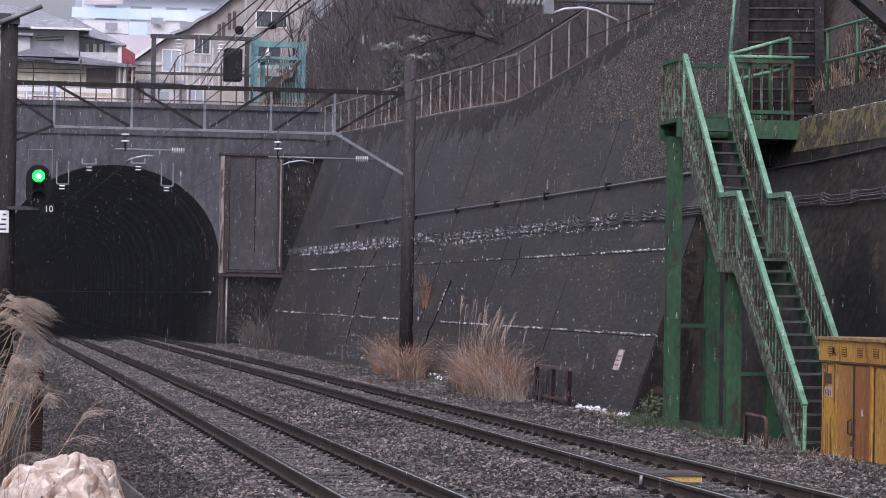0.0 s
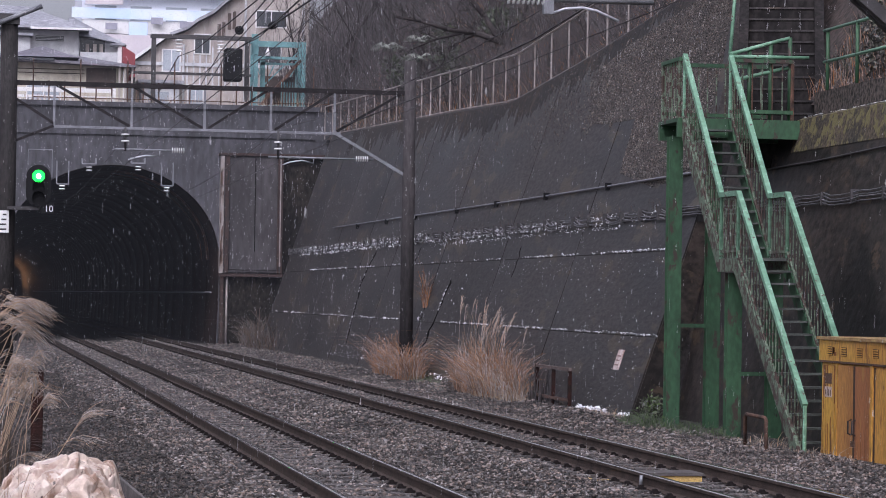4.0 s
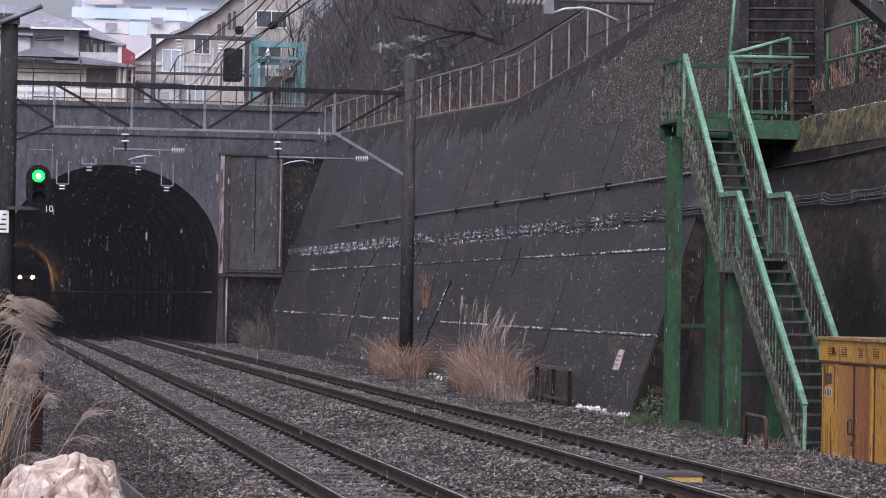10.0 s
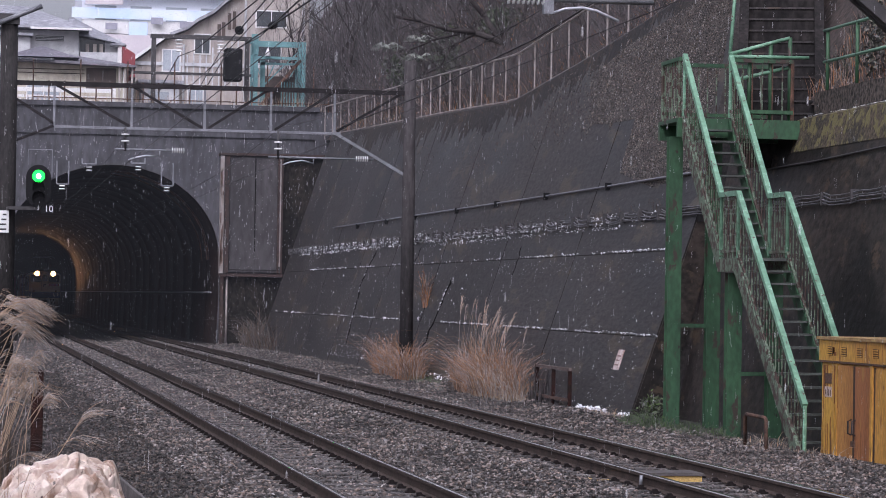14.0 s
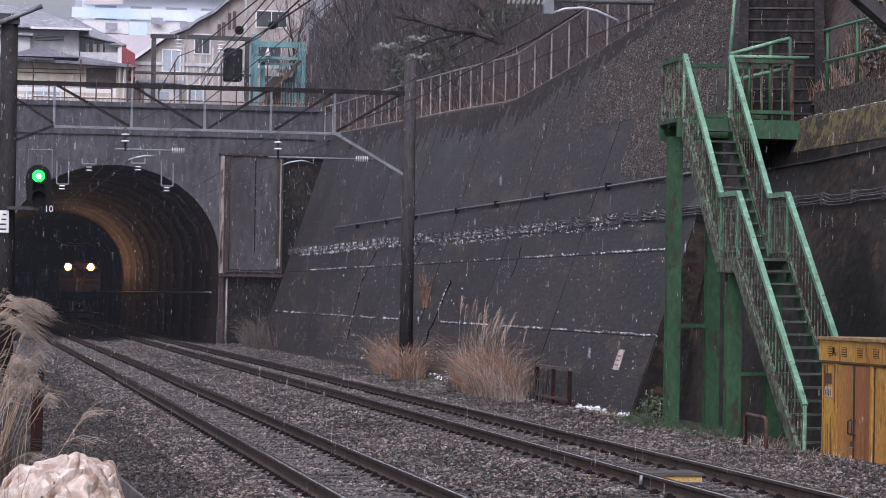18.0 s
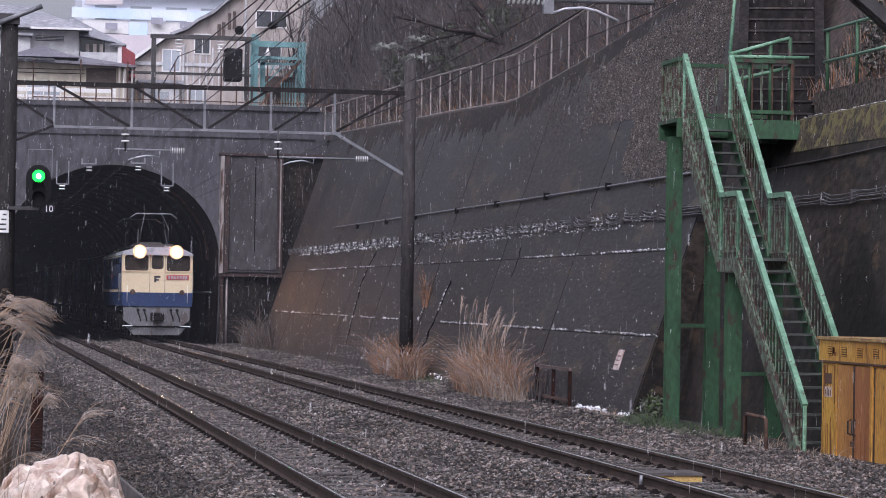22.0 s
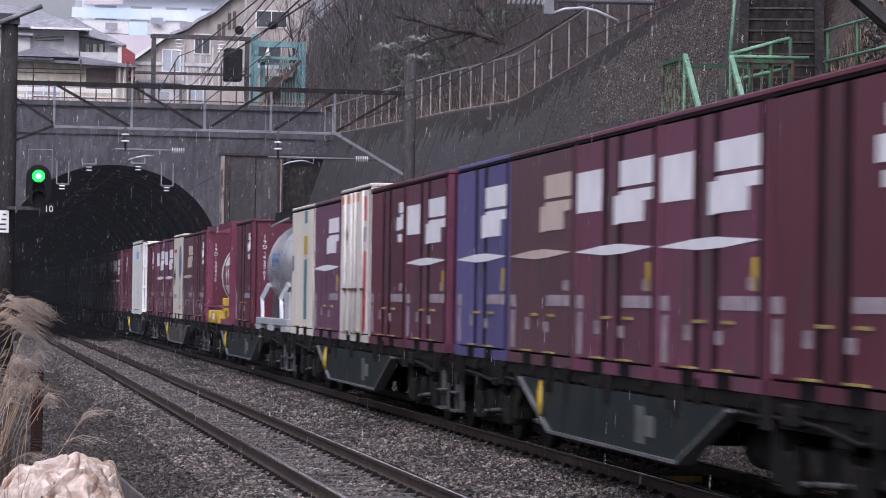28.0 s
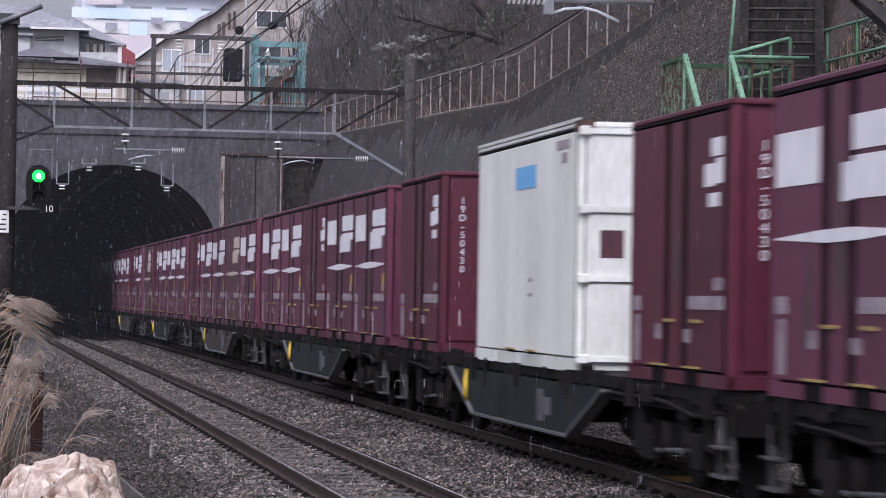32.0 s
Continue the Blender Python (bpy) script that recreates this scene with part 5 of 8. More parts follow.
    for y in (-5.0, 0.0, 5.0):
        bg = boxes("bogie", M["under"], g, (-1.12, -0.95, y - 2.0, y + 2.0, 0.55, 0.9), (0.95, 1.12, y - 2.0, y + 2.0, 0.55, 0.9), (-0.9, 0.9, y - 0.4, y + 0.4, 0.45, 1.1), bev=0.03)
        for dy in (-1.4, 1.4):
            bm = bmesh.new()
            for s in (-1, 1):
                rod(bm, (s * 0.5, y + dy, 0.56), (s * 0.63, y + dy, 0.56), 0.56, 32)
            rod(bm, (-1.0, y + dy, 0.56), (1.0, y + dy, 0.56), 0.09, 10)
            part("wheelset", bm, M["wheel"], bg)
            for x in (-1.15, 1.15):
                boxes("axle_box", M["under"], bg, (x - 0.1, x + 0.1, y + dy - 0.22, y + dy + 0.22, 0.36, 0.76), bev=0.03)
                for o in (-0.4, 0.4):
                    rods("spring", M["wheel"], bg, ((x, y + dy + o, 0.5), (x, y + dy + o, 0.95), 0.09), n=10)
            for x in (-1.2, 1.2):
                bm = bmesh.new()
                tube(bm, [(x, y + dy + 0.62, 0.95), (x, y + dy + 0.62, 0.2)], 0.03, 6)
                part("sand_pipe", bm, M["under"], bg)
    return g


RIDE = []
build_kinds()
loco = locomotive()
RIDE.append((loco, -15.9 + 7.375))
wagon0 = flat_wagon()
wagon3 = flat_wagon("girder_brown")
CONSIST = [(0.0, "A B B C V"), (19.4, "B A O D T"), (39.0, "S@3.0 A2@8.95 P@14.95"), (58.6, "A C U B B"), (78.5, "A W@9.2 A@16.95"), (98.7, "B B A B B"),
           (118.7, "B C B B A"), (138.7, "B B B A C"), (158.7, "B A B B B"), (178.7, "B B C B A")]
spare = {}
for i, (w, load) in enumerate(CONSIST):
    wg = wagon0 if i == 0 else wagon3 if i == 3 else copy_thing(wagon3 if i in (6, 8) else wagon0, Matrix())
    RIDE.append((wg, w + 9.33))
    for j, item in enumerate(load.split()):
        key, _, at = item.partition("@")
        mid = float(at) if at else 1.855 + 3.735 * j
        first = key not in spare
        spare[key] = True
        ob = KIND[key] if first else copy_thing(KIND[key], Matrix())
        RIDE.append((ob, w + mid))

# ---- the hill behind the wall and over the tunnel ----
def hill_z(x, y):
    """Hillside to the side of the line, rising from the wall's top."""
    e = wall_x(wall_top(max(y, 50.3))) + 0.75
    base = wall_top(max(y, 50.3)) - 0.05
    return base + max(0.0, x - e) * (0.8 + 0.5 * min(1.0, max(0.0, (y - 70) / 30))) + 0.25 * noise.noise(Vector((x * 0.6, y * 0.6, 0)))


hx = [0.0, 0.6, 1.3, 2.2, 3.2, 4.5, 6, 8, 11, 15, 20, 30, 45]
hy = [50.3 + i * 1.2 for i in range(0, 56)] + [122, 130, 140, 155, 175, 200]
hv, hf = [], []
for y in hy:
    e = wall_x(wall_top(y)) + 0.72
    for d in hx:
        x = e + d
        z = hill_z(x, y) if d > 0.5 else wall_top(y) - 0.04
        hv.append((x, y, min(z, 26)))
for j in range(len(hy) - 1):
    for i in range(len(hx) - 1):
        a = j * len(hx) + i
        hf.append((a, a + 1, a + 1 + len(hx), a + len(hx)))
M["hill"] = surf("leaf_litter_slope", (0.062, 0.045, 0.038), (0.025, 0.02, 0.018), 1.5, 0.95, bump=1.0, fine=9, fine_mix=0.6, spot=(0.045, 0.05, 0.02), spot_scale=0.8, spot_at=0.6)
tagged(solid("hillside", hv, hf, M["hill"], True), "steep brown wooded slope above the retaining wall", "hill", kind="structure")
tagged(solid("plateau", [(-60, 117.1, 9.1), (16.2, 117.1, 9.1), (16.2, 420, 12.5), (-60, 420, 12.5), (-60, 117.1, 8.0), (16.2, 117.1, 8.0)], [(0, 1, 2, 3), (4, 5, 1, 0)], M["hill"]),
       "level ground above the tunnel carrying the houses", "ground", kind="structure")


# ---- blades, twigs and leaves ----
def blades(name, base, height, bend, radius, azimuth, material, droop=0.0, parent=None, label="", kind="stuff", category="plants"):
    """Thin curved three-sided stalks; every argument but the material is an array with one row a stalk."""
    n = len(base)
    t = np.array([0.0, 0.4, 0.75, 1.0])
    dx, dy = np.cos(azimuth), np.sin(azimuth)
    P = np.zeros((n, 4, 3))
    P[..., 0] = base[:, None, 0] + dx[:, None] * bend[:, None] * t ** 2
    P[..., 1] = base[:, None, 1] + dy[:, None] * bend[:, None] * t ** 2
    P[..., 2] = base[:, None, 2] + height[:, None] * (t - droop * t ** 3)
    rr = np.array([1.0, 0.8, 0.55])
    v = np.zeros((n, 10, 3))
    for k in range(3):
        for j in range(3):
            a = j * 2.0944
            v[:, k * 3 + j] = P[:, k]
            v[:, k * 3 + j, 0] += radius * rr[k] * math.cos(a)
            v[:, k * 3 + j, 1] += radius * rr[k] * math.sin(a)
            v[:, k * 3 + j, 2] += radius * rr[k] * math.sin(a) * 0.3
    v[:, 9] = P[:, 3]
    tri = []
    for k in range(2):
        for j in range(3):
            a, b, c, d = k * 3 + j, k * 3 + (j + 1) % 3, k * 3 + 3 + (j + 1) % 3, k * 3 + 3 + j
            tri += [(a, b, c), (a, c, d)]
    for j in range(3):
        tri.append((6 + j, 6 + (j + 1) % 3, 9))
    tri = np.array(tri)
    f = (tri[None] + (np.arange(n) * 10)[:, None, None]).reshape(-1, 3)
    me = bpy.data.meshes.new(name)
    me.vertices.add(n * 10)
    me.vertices.foreach_set("co", v.reshape(-1))
    me.loops.add(len(f) * 3)
    me.loops.foreach_set("vertex_index", f.reshape(-1))
    me.polygons.add(len(f))
    me.polygons.foreach_set("loop_start", np.arange(0, len(f) * 3, 3))
    me.update(calc_edges=True)
    me.materials.append(material)
    ob = new(name, me)
    ob.parent = parent
    if parent is None:
        tagged(ob, label, category, kind=kind)
    elif label:
        ob["label"] = label
    return ob


M["twig"] = surf("bare_twigs", (0.112, 0.092, 0.093), (0.040, 0.033, 0.034), 4, 0.9, bump=0, island=0.6)
M["bark"] = surf("wet_dark_bark", (0.045, 0.036, 0.034), (0.025, 0.02, 0.02), 5, 0.85, bump=0.6, fine=30)
M["dry"] = surf("dry_straw_grass", (0.50, 0.36, 0.235), (0.29, 0.19, 0.12), 3, 0.85, bump=0, island=0.45)
M["dry_red"] = surf("rusty_dry_grass", (0.41, 0.20, 0.086), (0.17, 0.078, 0.034), 3, 0.85, bump=0, island=0.5)
M["plume"] = surf("pampas_plume", (0.52, 0.37, 0.255), (0.33, 0.22, 0.145), 3, 0.9, bump=0, island=0.5)
M["dead_dark"] = surf("dark_dead_leaf", (0.13, 0.09, 0.06), (0.06, 0.04, 0.03), 3, 0.9, bump=0, island=0.6)
M["leaf"] = surf("evergreen_leaf", (0.055, 0.075, 0.035), (0.03, 0.045, 0.02), 3, 0.5, bump=0, island=0.5)
M["grass"] = surf("short_green_grass", (0.10, 0.15, 0.05), (0.06, 0.10, 0.03), 3, 0.8, bump=0, island=0.4)

rng = np.random.default_rng(11)


def slope_points(n, y0, y1, d0, d1):
    y = y0 + (y1 - y0) * rng.random(n)
    d = d0 + (d1 - d0) * rng.random(n) ** 1.3
    out = np.zeros((n, 3))
    for i in range(n):
        e = wall_x(wall_top(y[i])) + 0.75
        out[i] = (e + d[i], y[i], hill_z(e + d[i], y[i]) - 0.1)
    return out


def scrub(name, n, y0, y1, d0, d1, h0, h1, r, material, label, b=0.5):
    p = slope_points(n, y0, y1, d0, d1)
    hgt = h0 + (h1 - h0) * rng.random(n) ** 1.6
    return blades(name, p, hgt, b * hgt * (0.2 + rng.random(n) * 1.7), r * (0.5 + rng.random(n)), rng.random(n) * 6.283, material, label=label)


scrub("undergrowth", 10500, 62, 118, 0.3, 9, 0.4, 1.9, 0.011, M["twig"], "dense bare grey-brown twigs on the slope", 0.7)
scrub("undergrowth", 4500, 117, 175, 0.5, 16, 1.5, 4.5, 0.022, M["twig"], "tall bare grey brushwood on the hilltop", 0.5)
scrub("undergrowth", 5000, 51, 90, 0.4, 6, 0.4, 1.5, 0.008, M["twig"], "dense bare grey-brown twigs on the slope", 0.7)
scrub("dead_grass", 5000, 51, 116, 0.2, 5, 0.25, 0.8, 0.008, M["dry_red"], "brown dead grass behind the fence", 0.8)
scrub("undergrowth", 6500, 90, 150, 0.5, 14, 0.8, 3.2, 0.016, M["twig"], "tall bare grey-brown brushwood on the far slope", 0.6)


scrub("undergrowth", 9000, 52, 118, 0.3, 8, 0.15, 0.8, 0.010, M["twig"], "low tangled brushwood on the slope", 1.6)
scrub("undergrowth", 3000, 60, 116, 0.4, 7, 0.2, 0.9, 0.010, M["dead_dark"], "dark dead stems on the slope", 1.3)


def bare_tree(at, height, lean, seed, label):
    """A leafless tree: tapered trunk, forking limbs, fine twigs."""
    rnd = random.Random(seed)
    t = thing("bare_tree", label, "tree", at=pose(*at), group="bare trees")
    wood, fine = bmesh.new(), []

    def grow(p, d, length, r, level, bm):
        steps = 3
        for k in range(steps):
            q = p + d * (length / steps)
            rod(bm, p, q, r * (1 - 0.2 * k), 6 if level < 2 else 4, r * (1 - 0.2 * (k + 1)))
            p = q
            d = (d + Vector((rnd.uniform(-0.22, 0.22), rnd.uniform(-0.22, 0.22), rnd.uniform(-0.05, 0.16)))).normalized()
            if level < 3 and k > 0:
                for _ in range(2):
                    e = (d + Vector((rnd.uniform(-0.9, 0.9), rnd.uniform(-0.9, 0.9), rnd.uniform(-0.1, 0.6)))).normalized()
                    target = bm
                    grow(p, e, length * rnd.uniform(0.5, 0.72), r * 0.5, level + 1, target)

    grow(Vector((0, 0, -0.3)), Vector((lean, 0.0, 1)).normalized(), height * 0.5, height * 0.017, 0, wood)
    part("trunk", wood, M["bark"], t, "dark wet trunk and limbs")
    n = 260
    a = rng.random(n) * 6.283
    rad = height * 0.36 * np.sqrt(rng.random(n))
    base = np.stack([rad * np.cos(a) + lean * height * 0.3, rad * np.sin(a), height * (0.35 + 0.5 * rng.random(n))], -1)
    blades("twig_crown", base, 0.3 + 0.8 * rng.random(n), 0.5 * rng.random(n), 0.008 * np.ones(n), rng.random(n) * 6.283, M["twig"], parent=t)["kind"] = "stuff"
    return t


def on_hill(y, d):
    e = wall_x(wall_top(y)) + 0.75
    return (e + d, y, hill_z(e + d, y))


for i, (y, d, hgt, lean) in enumerate(((73, 2.0, 5.5, -0.35), (79, 3.2, 6.0, -0.1), (86, 2.4, 5.0, 0.1), (94, 3.5, 6.5, -0.2), (102, 3.0, 6.0, 0.15), (109, 5.0, 7.0, -0.1), (66, 2.6, 5.0, -0.5), (60, 3.0, 4.5, 0.2), (116, 4.0, 6.5, 0.0))):
    bare_tree(on_hill(y, d), hgt, lean, 40 + i, "leafless dark tree with tangled twigs on the slope")


def leaning_tree(at, lines, label):
    """A tree with heavy limbs that reach out over the slope."""
    rnd = random.Random(77)
    t = thing("leaning_tree", label, "tree", at=pose(*at))
    for pts, r in lines:
        bm = bmesh.new()
        P = [Vector(p) - Vector(at) for p in pts]
        for k, (p, q) in enumerate(zip(P, P[1:])):
            r0, r1 = r * (1 - 0.7 * k / (len(P) - 1)), r * (1 - 0.7 * (k + 1) / (len(P) - 1))
            rod(bm, p, q, r0, 7, r1)
            for _ in range(5):
                s_ = p.lerp(q, rnd.random())
                d = (q - p).normalized() * 0.5 + Vector((rnd.uniform(-0.8, 0.4), rnd.uniform(-0.5, 0.5), rnd.uniform(-0.5, 1)))
                e = s_ + d * rnd.uniform(0.3, 0.9)
                rod(bm, s_, e, r1 * 0.4, 4, 0.012)
                for _ in range(3):
                    rod(bm, s_.lerp(e, rnd.uniform(0.4, 1)), e + Vector((rnd.uniform(-0.4, 0.4), rnd.uniform(-0.3, 0.3), rnd.uniform(-0.2, 0.5))), 0.012, 3, 0.006)
        part("limb", bm, M["bark"], t)
    return t


leaning_tree((15.9, 84, 8.6), (
    (((15.9, 84, 8.6), (16.2, 84, 9.5), (15.6, 84, 10.4), (15.05, 84, 11.0), (14.6, 84, 11.9)), 0.13),
    (((16.15, 84, 9.6), (15.3, 83.8, 9.85), (14.4, 83.6, 9.9), (13.6, 83.5, 10.1), (12.8, 83.4, 10.2)), 0.10),
    (((15.9, 84, 9.7), (15.0, 84, 9.85), (14.2, 84.2, 9.65), (13.4, 84.2, 9.3)), 0.06),
    (((15.3, 84, 9.8), (14.6, 84, 9.4), (14.3, 84, 8.8), (14.5, 84, 8.4)), 0.035)),
    "dark leaning tree with heavy bare limbs over the slope")


def leaf_clump(name, at, r, n, size, material, label, category="shrub"):
    t = thing(name, label, category, at=pose(*at))
    a, b = rng.random(n) * 6.283, np.arccos(2 * rng.random(n) - 1)
    d = np.stack([np.sin(b) * np.cos(a), np.sin(b) * np.sin(a), np.cos(b) * 0.8], -1)
    p = d * (r * (0.45 + 0.6 * rng.random(n)))[:, None] * (0.75 + 0.35 * np.sin(3 * a) * np.cos(2 * b))[:, None]
    p[:, 2] += r * 0.7
    u = rng.normal(size=(n, 3))
    u /= np.linalg.norm(u, axis=1)[:, None]
    w = np.cross(u, rng.normal(size=(n, 3)))
    w /= np.linalg.norm(w, axis=1)[:, None]
    s = size * (0.6 + 0.8 * rng.random(n))[:, None]
    v = np.stack([p - u * s, p + w * s * 0.4, p + u * s, p - w * s * 0.4], 1).reshape(-1, 3)
    me = bpy.data.meshes.new("foliage")
    me.from_pydata(v.tolist(), [], [(4 * i, 4 * i + 1, 4 * i + 2, 4 * i + 3) for i in range(n)])
    me.materials.append(material)
    ob = new("foliage", me)
    ob.parent = t
    ob["kind"] = "stuff"
    return t


for y, d, r in ((99, 1.0, 1.0), (96, 1.8, 1.1), (91, 1.2, 0.9), (88, 2.2, 1.0), (104, 1.4, 1.0)):
    leaf_clump("evergreen_shrub", on_hill(y, d), r, 700, 0.09, M["leaf"], "dark evergreen shrub among bare twigs behind the fence")


def fan_palm(at, hgt, n):
    t = thing("fan_palm", "small fan palm with pale drooping fronds on the slope", "palm", at=pose(*at))
    rods("trunk", M["bark"], t, ((0, 0, -0.4), (0, 0, hgt), 0.09))
    for k in range(n):
        a = k * 6.283 / n
        bm = bmesh.new()
        c = Vector((0.35 * math.cos(a), 0.35 * math.sin(a), hgt + 0.15 + 0.1 * (k % 2)))
        rod(bm, (0, 0, hgt), c, 0.012, 5)
        for j in range(11):
            b = a + (j - 5) * 0.22
            tip = c + Vector((0.45 * math.cos(b), 0.45 * math.sin(b), -0.15 - 0.1 * abs(j - 5) / 5))
            s = Vector((-math.sin(b), math.cos(b), 0)) * 0.02
            m_ = c.lerp(tip, 0.5)
            q = [bm.verts.new(x) for x in (c, m_ + s, tip, m_ - s)]
            bm.faces.new(q)
        part("frond", bm, M["palm"], t)
    return t


M["palm"] = surf("palm_frond_with_snow", (0.30, 0.32, 0.28), (0.09, 0.12, 0.08), 3, 0.6, bump=0, island=0.3)
for ax, az, hgt in ((0.1517, 0.0890, 1.6), (0.1636, 0.0918, 1.4), (0.1638, 0.0853, 1.0)):
    y = 84.0
    while ax * y < wall_x(wall_top(y)) + 1.6:
        y += 0.5
    fan_palm((ax * y, y, hill_z(ax * y, y)), max(hgt, 1.804 + az * y - hill_z(ax * y, y)), 9)


# ---- fence on the wall's top ----
def fence():
    f = thing("fence", "weathered pipe fence with upright bars along the wall top", "fence")
    yy = [50.04 + 1.8 * k for k in range(27)] + [99.26, 101.6, 103.9, 106.3, 108.9, 111.4]
    P = [(wall_x(wall_top(y)) + 0.12, y, wall_top(y)) for y in yy]
    for p in P:
        rods("post", M["fence"], f, ((p[0], p[1], p[2] - 0.1), (p[0], p[1], p[2] + 1.22), 0.021), n=6)
    for a, b in zip(P, P[1:]):
        for h, r in ((1.2, 0.026), (0.06, 0.018)):
            rods("rail", M["fence"], f, ((a[0], a[1], a[2] + h), (b[0], b[1], b[2] + h), r), n=6)
    return f


fence()


# ---- on the wall: pebble facing, ledges, cables, pipe, notice, snow ----
def wall_patch(name, loops, material, label, proud=0.006):
    """A thin facing on the leaning wall; loops of (y, z)."""
    bm = bmesh.new()
    for loop in loops:
        front = [bm.verts.new((wall_x(z) - proud, y, z)) for y, z in loop]
        back = [bm.verts.new((wall_x(z) + 0.05, y, z)) for y, z in loop]
        bm.faces.new(front)
        for i in range(len(loop)):
            bm.faces.new((front[i], front[(i + 1) % len(loop)], back[(i + 1) % len(loop)], back[i]))
    return tagged(part(name, bm, material), label, "facing", kind="structure")


FACING = [(48.2, 4.1), (51.5, 3.95), (54.7, 4.35), (55.0, 5.46), (57.5, 5.5), (59.4, 5.6), (60.9, 6.75), (58, 7.2), (55.2, 7.45), (52.2, 7.75), (50.2, 7.7)]
wall_patch("pebble_facing", [FACING], M["pebble"], "rough brown pebble facing on the upper wall")


def inside(y, z, loop):
    hit, n = False, len(loop)
    for i in range(n):
        (a, b), (c, d) = loop[i], loop[(i + 1) % n]
        if (b > z) != (d > z) and y < (c - a) * (z - b) / (d - b) + a:
            hit = not hit
    return hit


def chips(name, pts, sizes, material, label, category):
    """Many small lumps as one object."""
    n = len(pts)
    basev = np.array([(1, 0, 0), (-1, 0, 0), (0, 1, 0), (0, -1, 0), (0, 0, 1), (0, 0, -1)], float)
    v = basev[None] * (0.6 + 0.8 * rng.random((n, 6, 1))) + 0.3 * (rng.random((n, 6, 3)) - 0.5)
    v = v * sizes[:, None, :] + pts[:, None, :]
    tri = np.array([(0, 2, 4), (2, 1, 4), (1, 3, 4), (3, 0, 4), (2, 0, 5), (1, 2, 5), (3, 1, 5), (0, 3, 5)])
    f = (tri[None] + (np.arange(n) * 6)[:, None, None]).reshape(-1, 3)
    me = bpy.data.meshes.new(name)
    me.from_pydata(v.reshape(-1, 3).tolist(), [], f.tolist())
    me.materials.append(material)
    return tagged(new(name, me), label, category, kind="stuff")


M["pebble_stone"] = surf("facing_pebble", (0.140, 0.114, 0.095), (0.042, 0.034, 0.029), 4, 0.6, bump=0.1, island=0.95)
M["wet_streak"] = surf("damp_brown_streak", (0.034, 0.0275, 0.0235), (0.012, 0.0102, 0.0095), 0.9, 0.7, bump=0.5, fine=18, fine_mix=0.5, stretch=(0.6, 0.5, 0.2), spec=0.3, spot=(0.050, 0.038, 0.026), spot_scale=2.5, spot_at=0.58)
ends = [50.4 + 0.11 * i for i in range(463)]
runs = [(y, wall_top(y) - max(0.12, 0.55 + 0.9 * noise.noise(Vector((y * 0.35, 1, 0))) + 0.5 * noise.noise(Vector((y * 2.3, 4, 0))) + 0.45 * noise.noise(Vector((y * 6.1, 7, 0))))) for y in ends]
wall_patch("wall_streaks", [runs + [(y, wall_top(y) - 0.03) for y in ends[::-11]]], M["wet_streak"], "dark damp streaks running down from the wall top", 0.004)
pp = []
while len(pp) < 12000:
    y, z = 48 + 13 * rng.random(), 3.9 + 4 * rng.random()
    if inside(y, z, FACING):
        pp.append((wall_x(z) - 0.012, y, z))
while len(pp) < 14500:  # the facing thins out raggedly along its far edge
    y = 57 + 8.5 * rng.random() ** 2
    z = 5.5 + 1.6 * rng.random() + 0.25 * math.sin(y * 2.3)
    if z < wall_top(y) - 0.15:
        pp.append((wall_x(z) - 0.008, y, z))
pp = np.array(pp)
n = len(pp)
chips("facing_pebbles", pp, np.stack([0.010 + 0.010 * rng.random(n), 0.010 + 0.018 * rng.random(n) ** 2, 0.009 + 0.014 * rng.random(n) ** 2], -1), M["pebble_stone"], "small brown and grey pebbles set in the facing", "pebbles")

for z, y0, y1 in ((2.72, 48, 107.9), (1.2, 47.6, 107.9)):
    bm = bmesh.new()
    prism(bm, [(wall_x(z) - 0.012, z), (wall_x(z) + 0.1, z + 0.012), (wall_x(z) + 0.1, z - 0.03), (wall_x(z) - 0.002, z - 0.03)], "y", y0, y1)
    tagged(part("wall_ledge", bm, M["wall"]), "narrow pour-joint ledge along the concrete wall", "ledge", kind="structure")

# clinging snow: along the ledges, on the cables, on the wall and at its foot
sp, ss_ = [], []


def snow(y, z, size, out=0.02, tall=1.0):
    size *= 0.5 + 1.1 * rng.random() ** 3
    sp.append((wall_x(z) - out, y, z))
    ss_.append((size * 0.5, size * (0.6 + 2.6 * rng.random() ** 2) / tall, size * (0.2 + 0.6 * rng.random() ** 2) * tall))


for z, y0, y1, n in ((2.745, 48, 62, 230), (2.745, 62, 100, 220), (1.225, 47.6, 70, 360), (1.225, 75, 106, 210)):
    c = y0
    k = 0
    while k < n:
        c = y0 + (y1 - y0) * rng.random()
        for _ in range(int(2 + 7 * rng.random())):
            snow(c + 0.22 * rng.normal(), z + 0.01 * rng.normal(), 0.027 if c < 75 else 0.034)
            k += 1
for _ in range(430):
    y = 50 + 54 * rng.random() ** 0.8
    z = 3.22 + 0.11 * int(3 * rng.random()) + (0.10 if y > 75 else 0)
    for _ in range(int(1 + 9 * rng.random() ** 1.5)):
        snow(y + 0.28 * rng.normal(), z + 0.022 * rng.normal(), 0.026 if y < 75 else 0.036, 0.08)
for _ in range(600):
    y = 50 + 55 * rng.random() ** 0.8
    snow(y, 3.32 + 0.10 * rng.normal() + (0.12 if y > 75 else 0), 0.023, 0.07)
for _ in range(450):
    snow(48 + 50 * rng.random(), 0.0 + 2.6 * rng.random() ** 1.4, 0.017, tall=1.8)
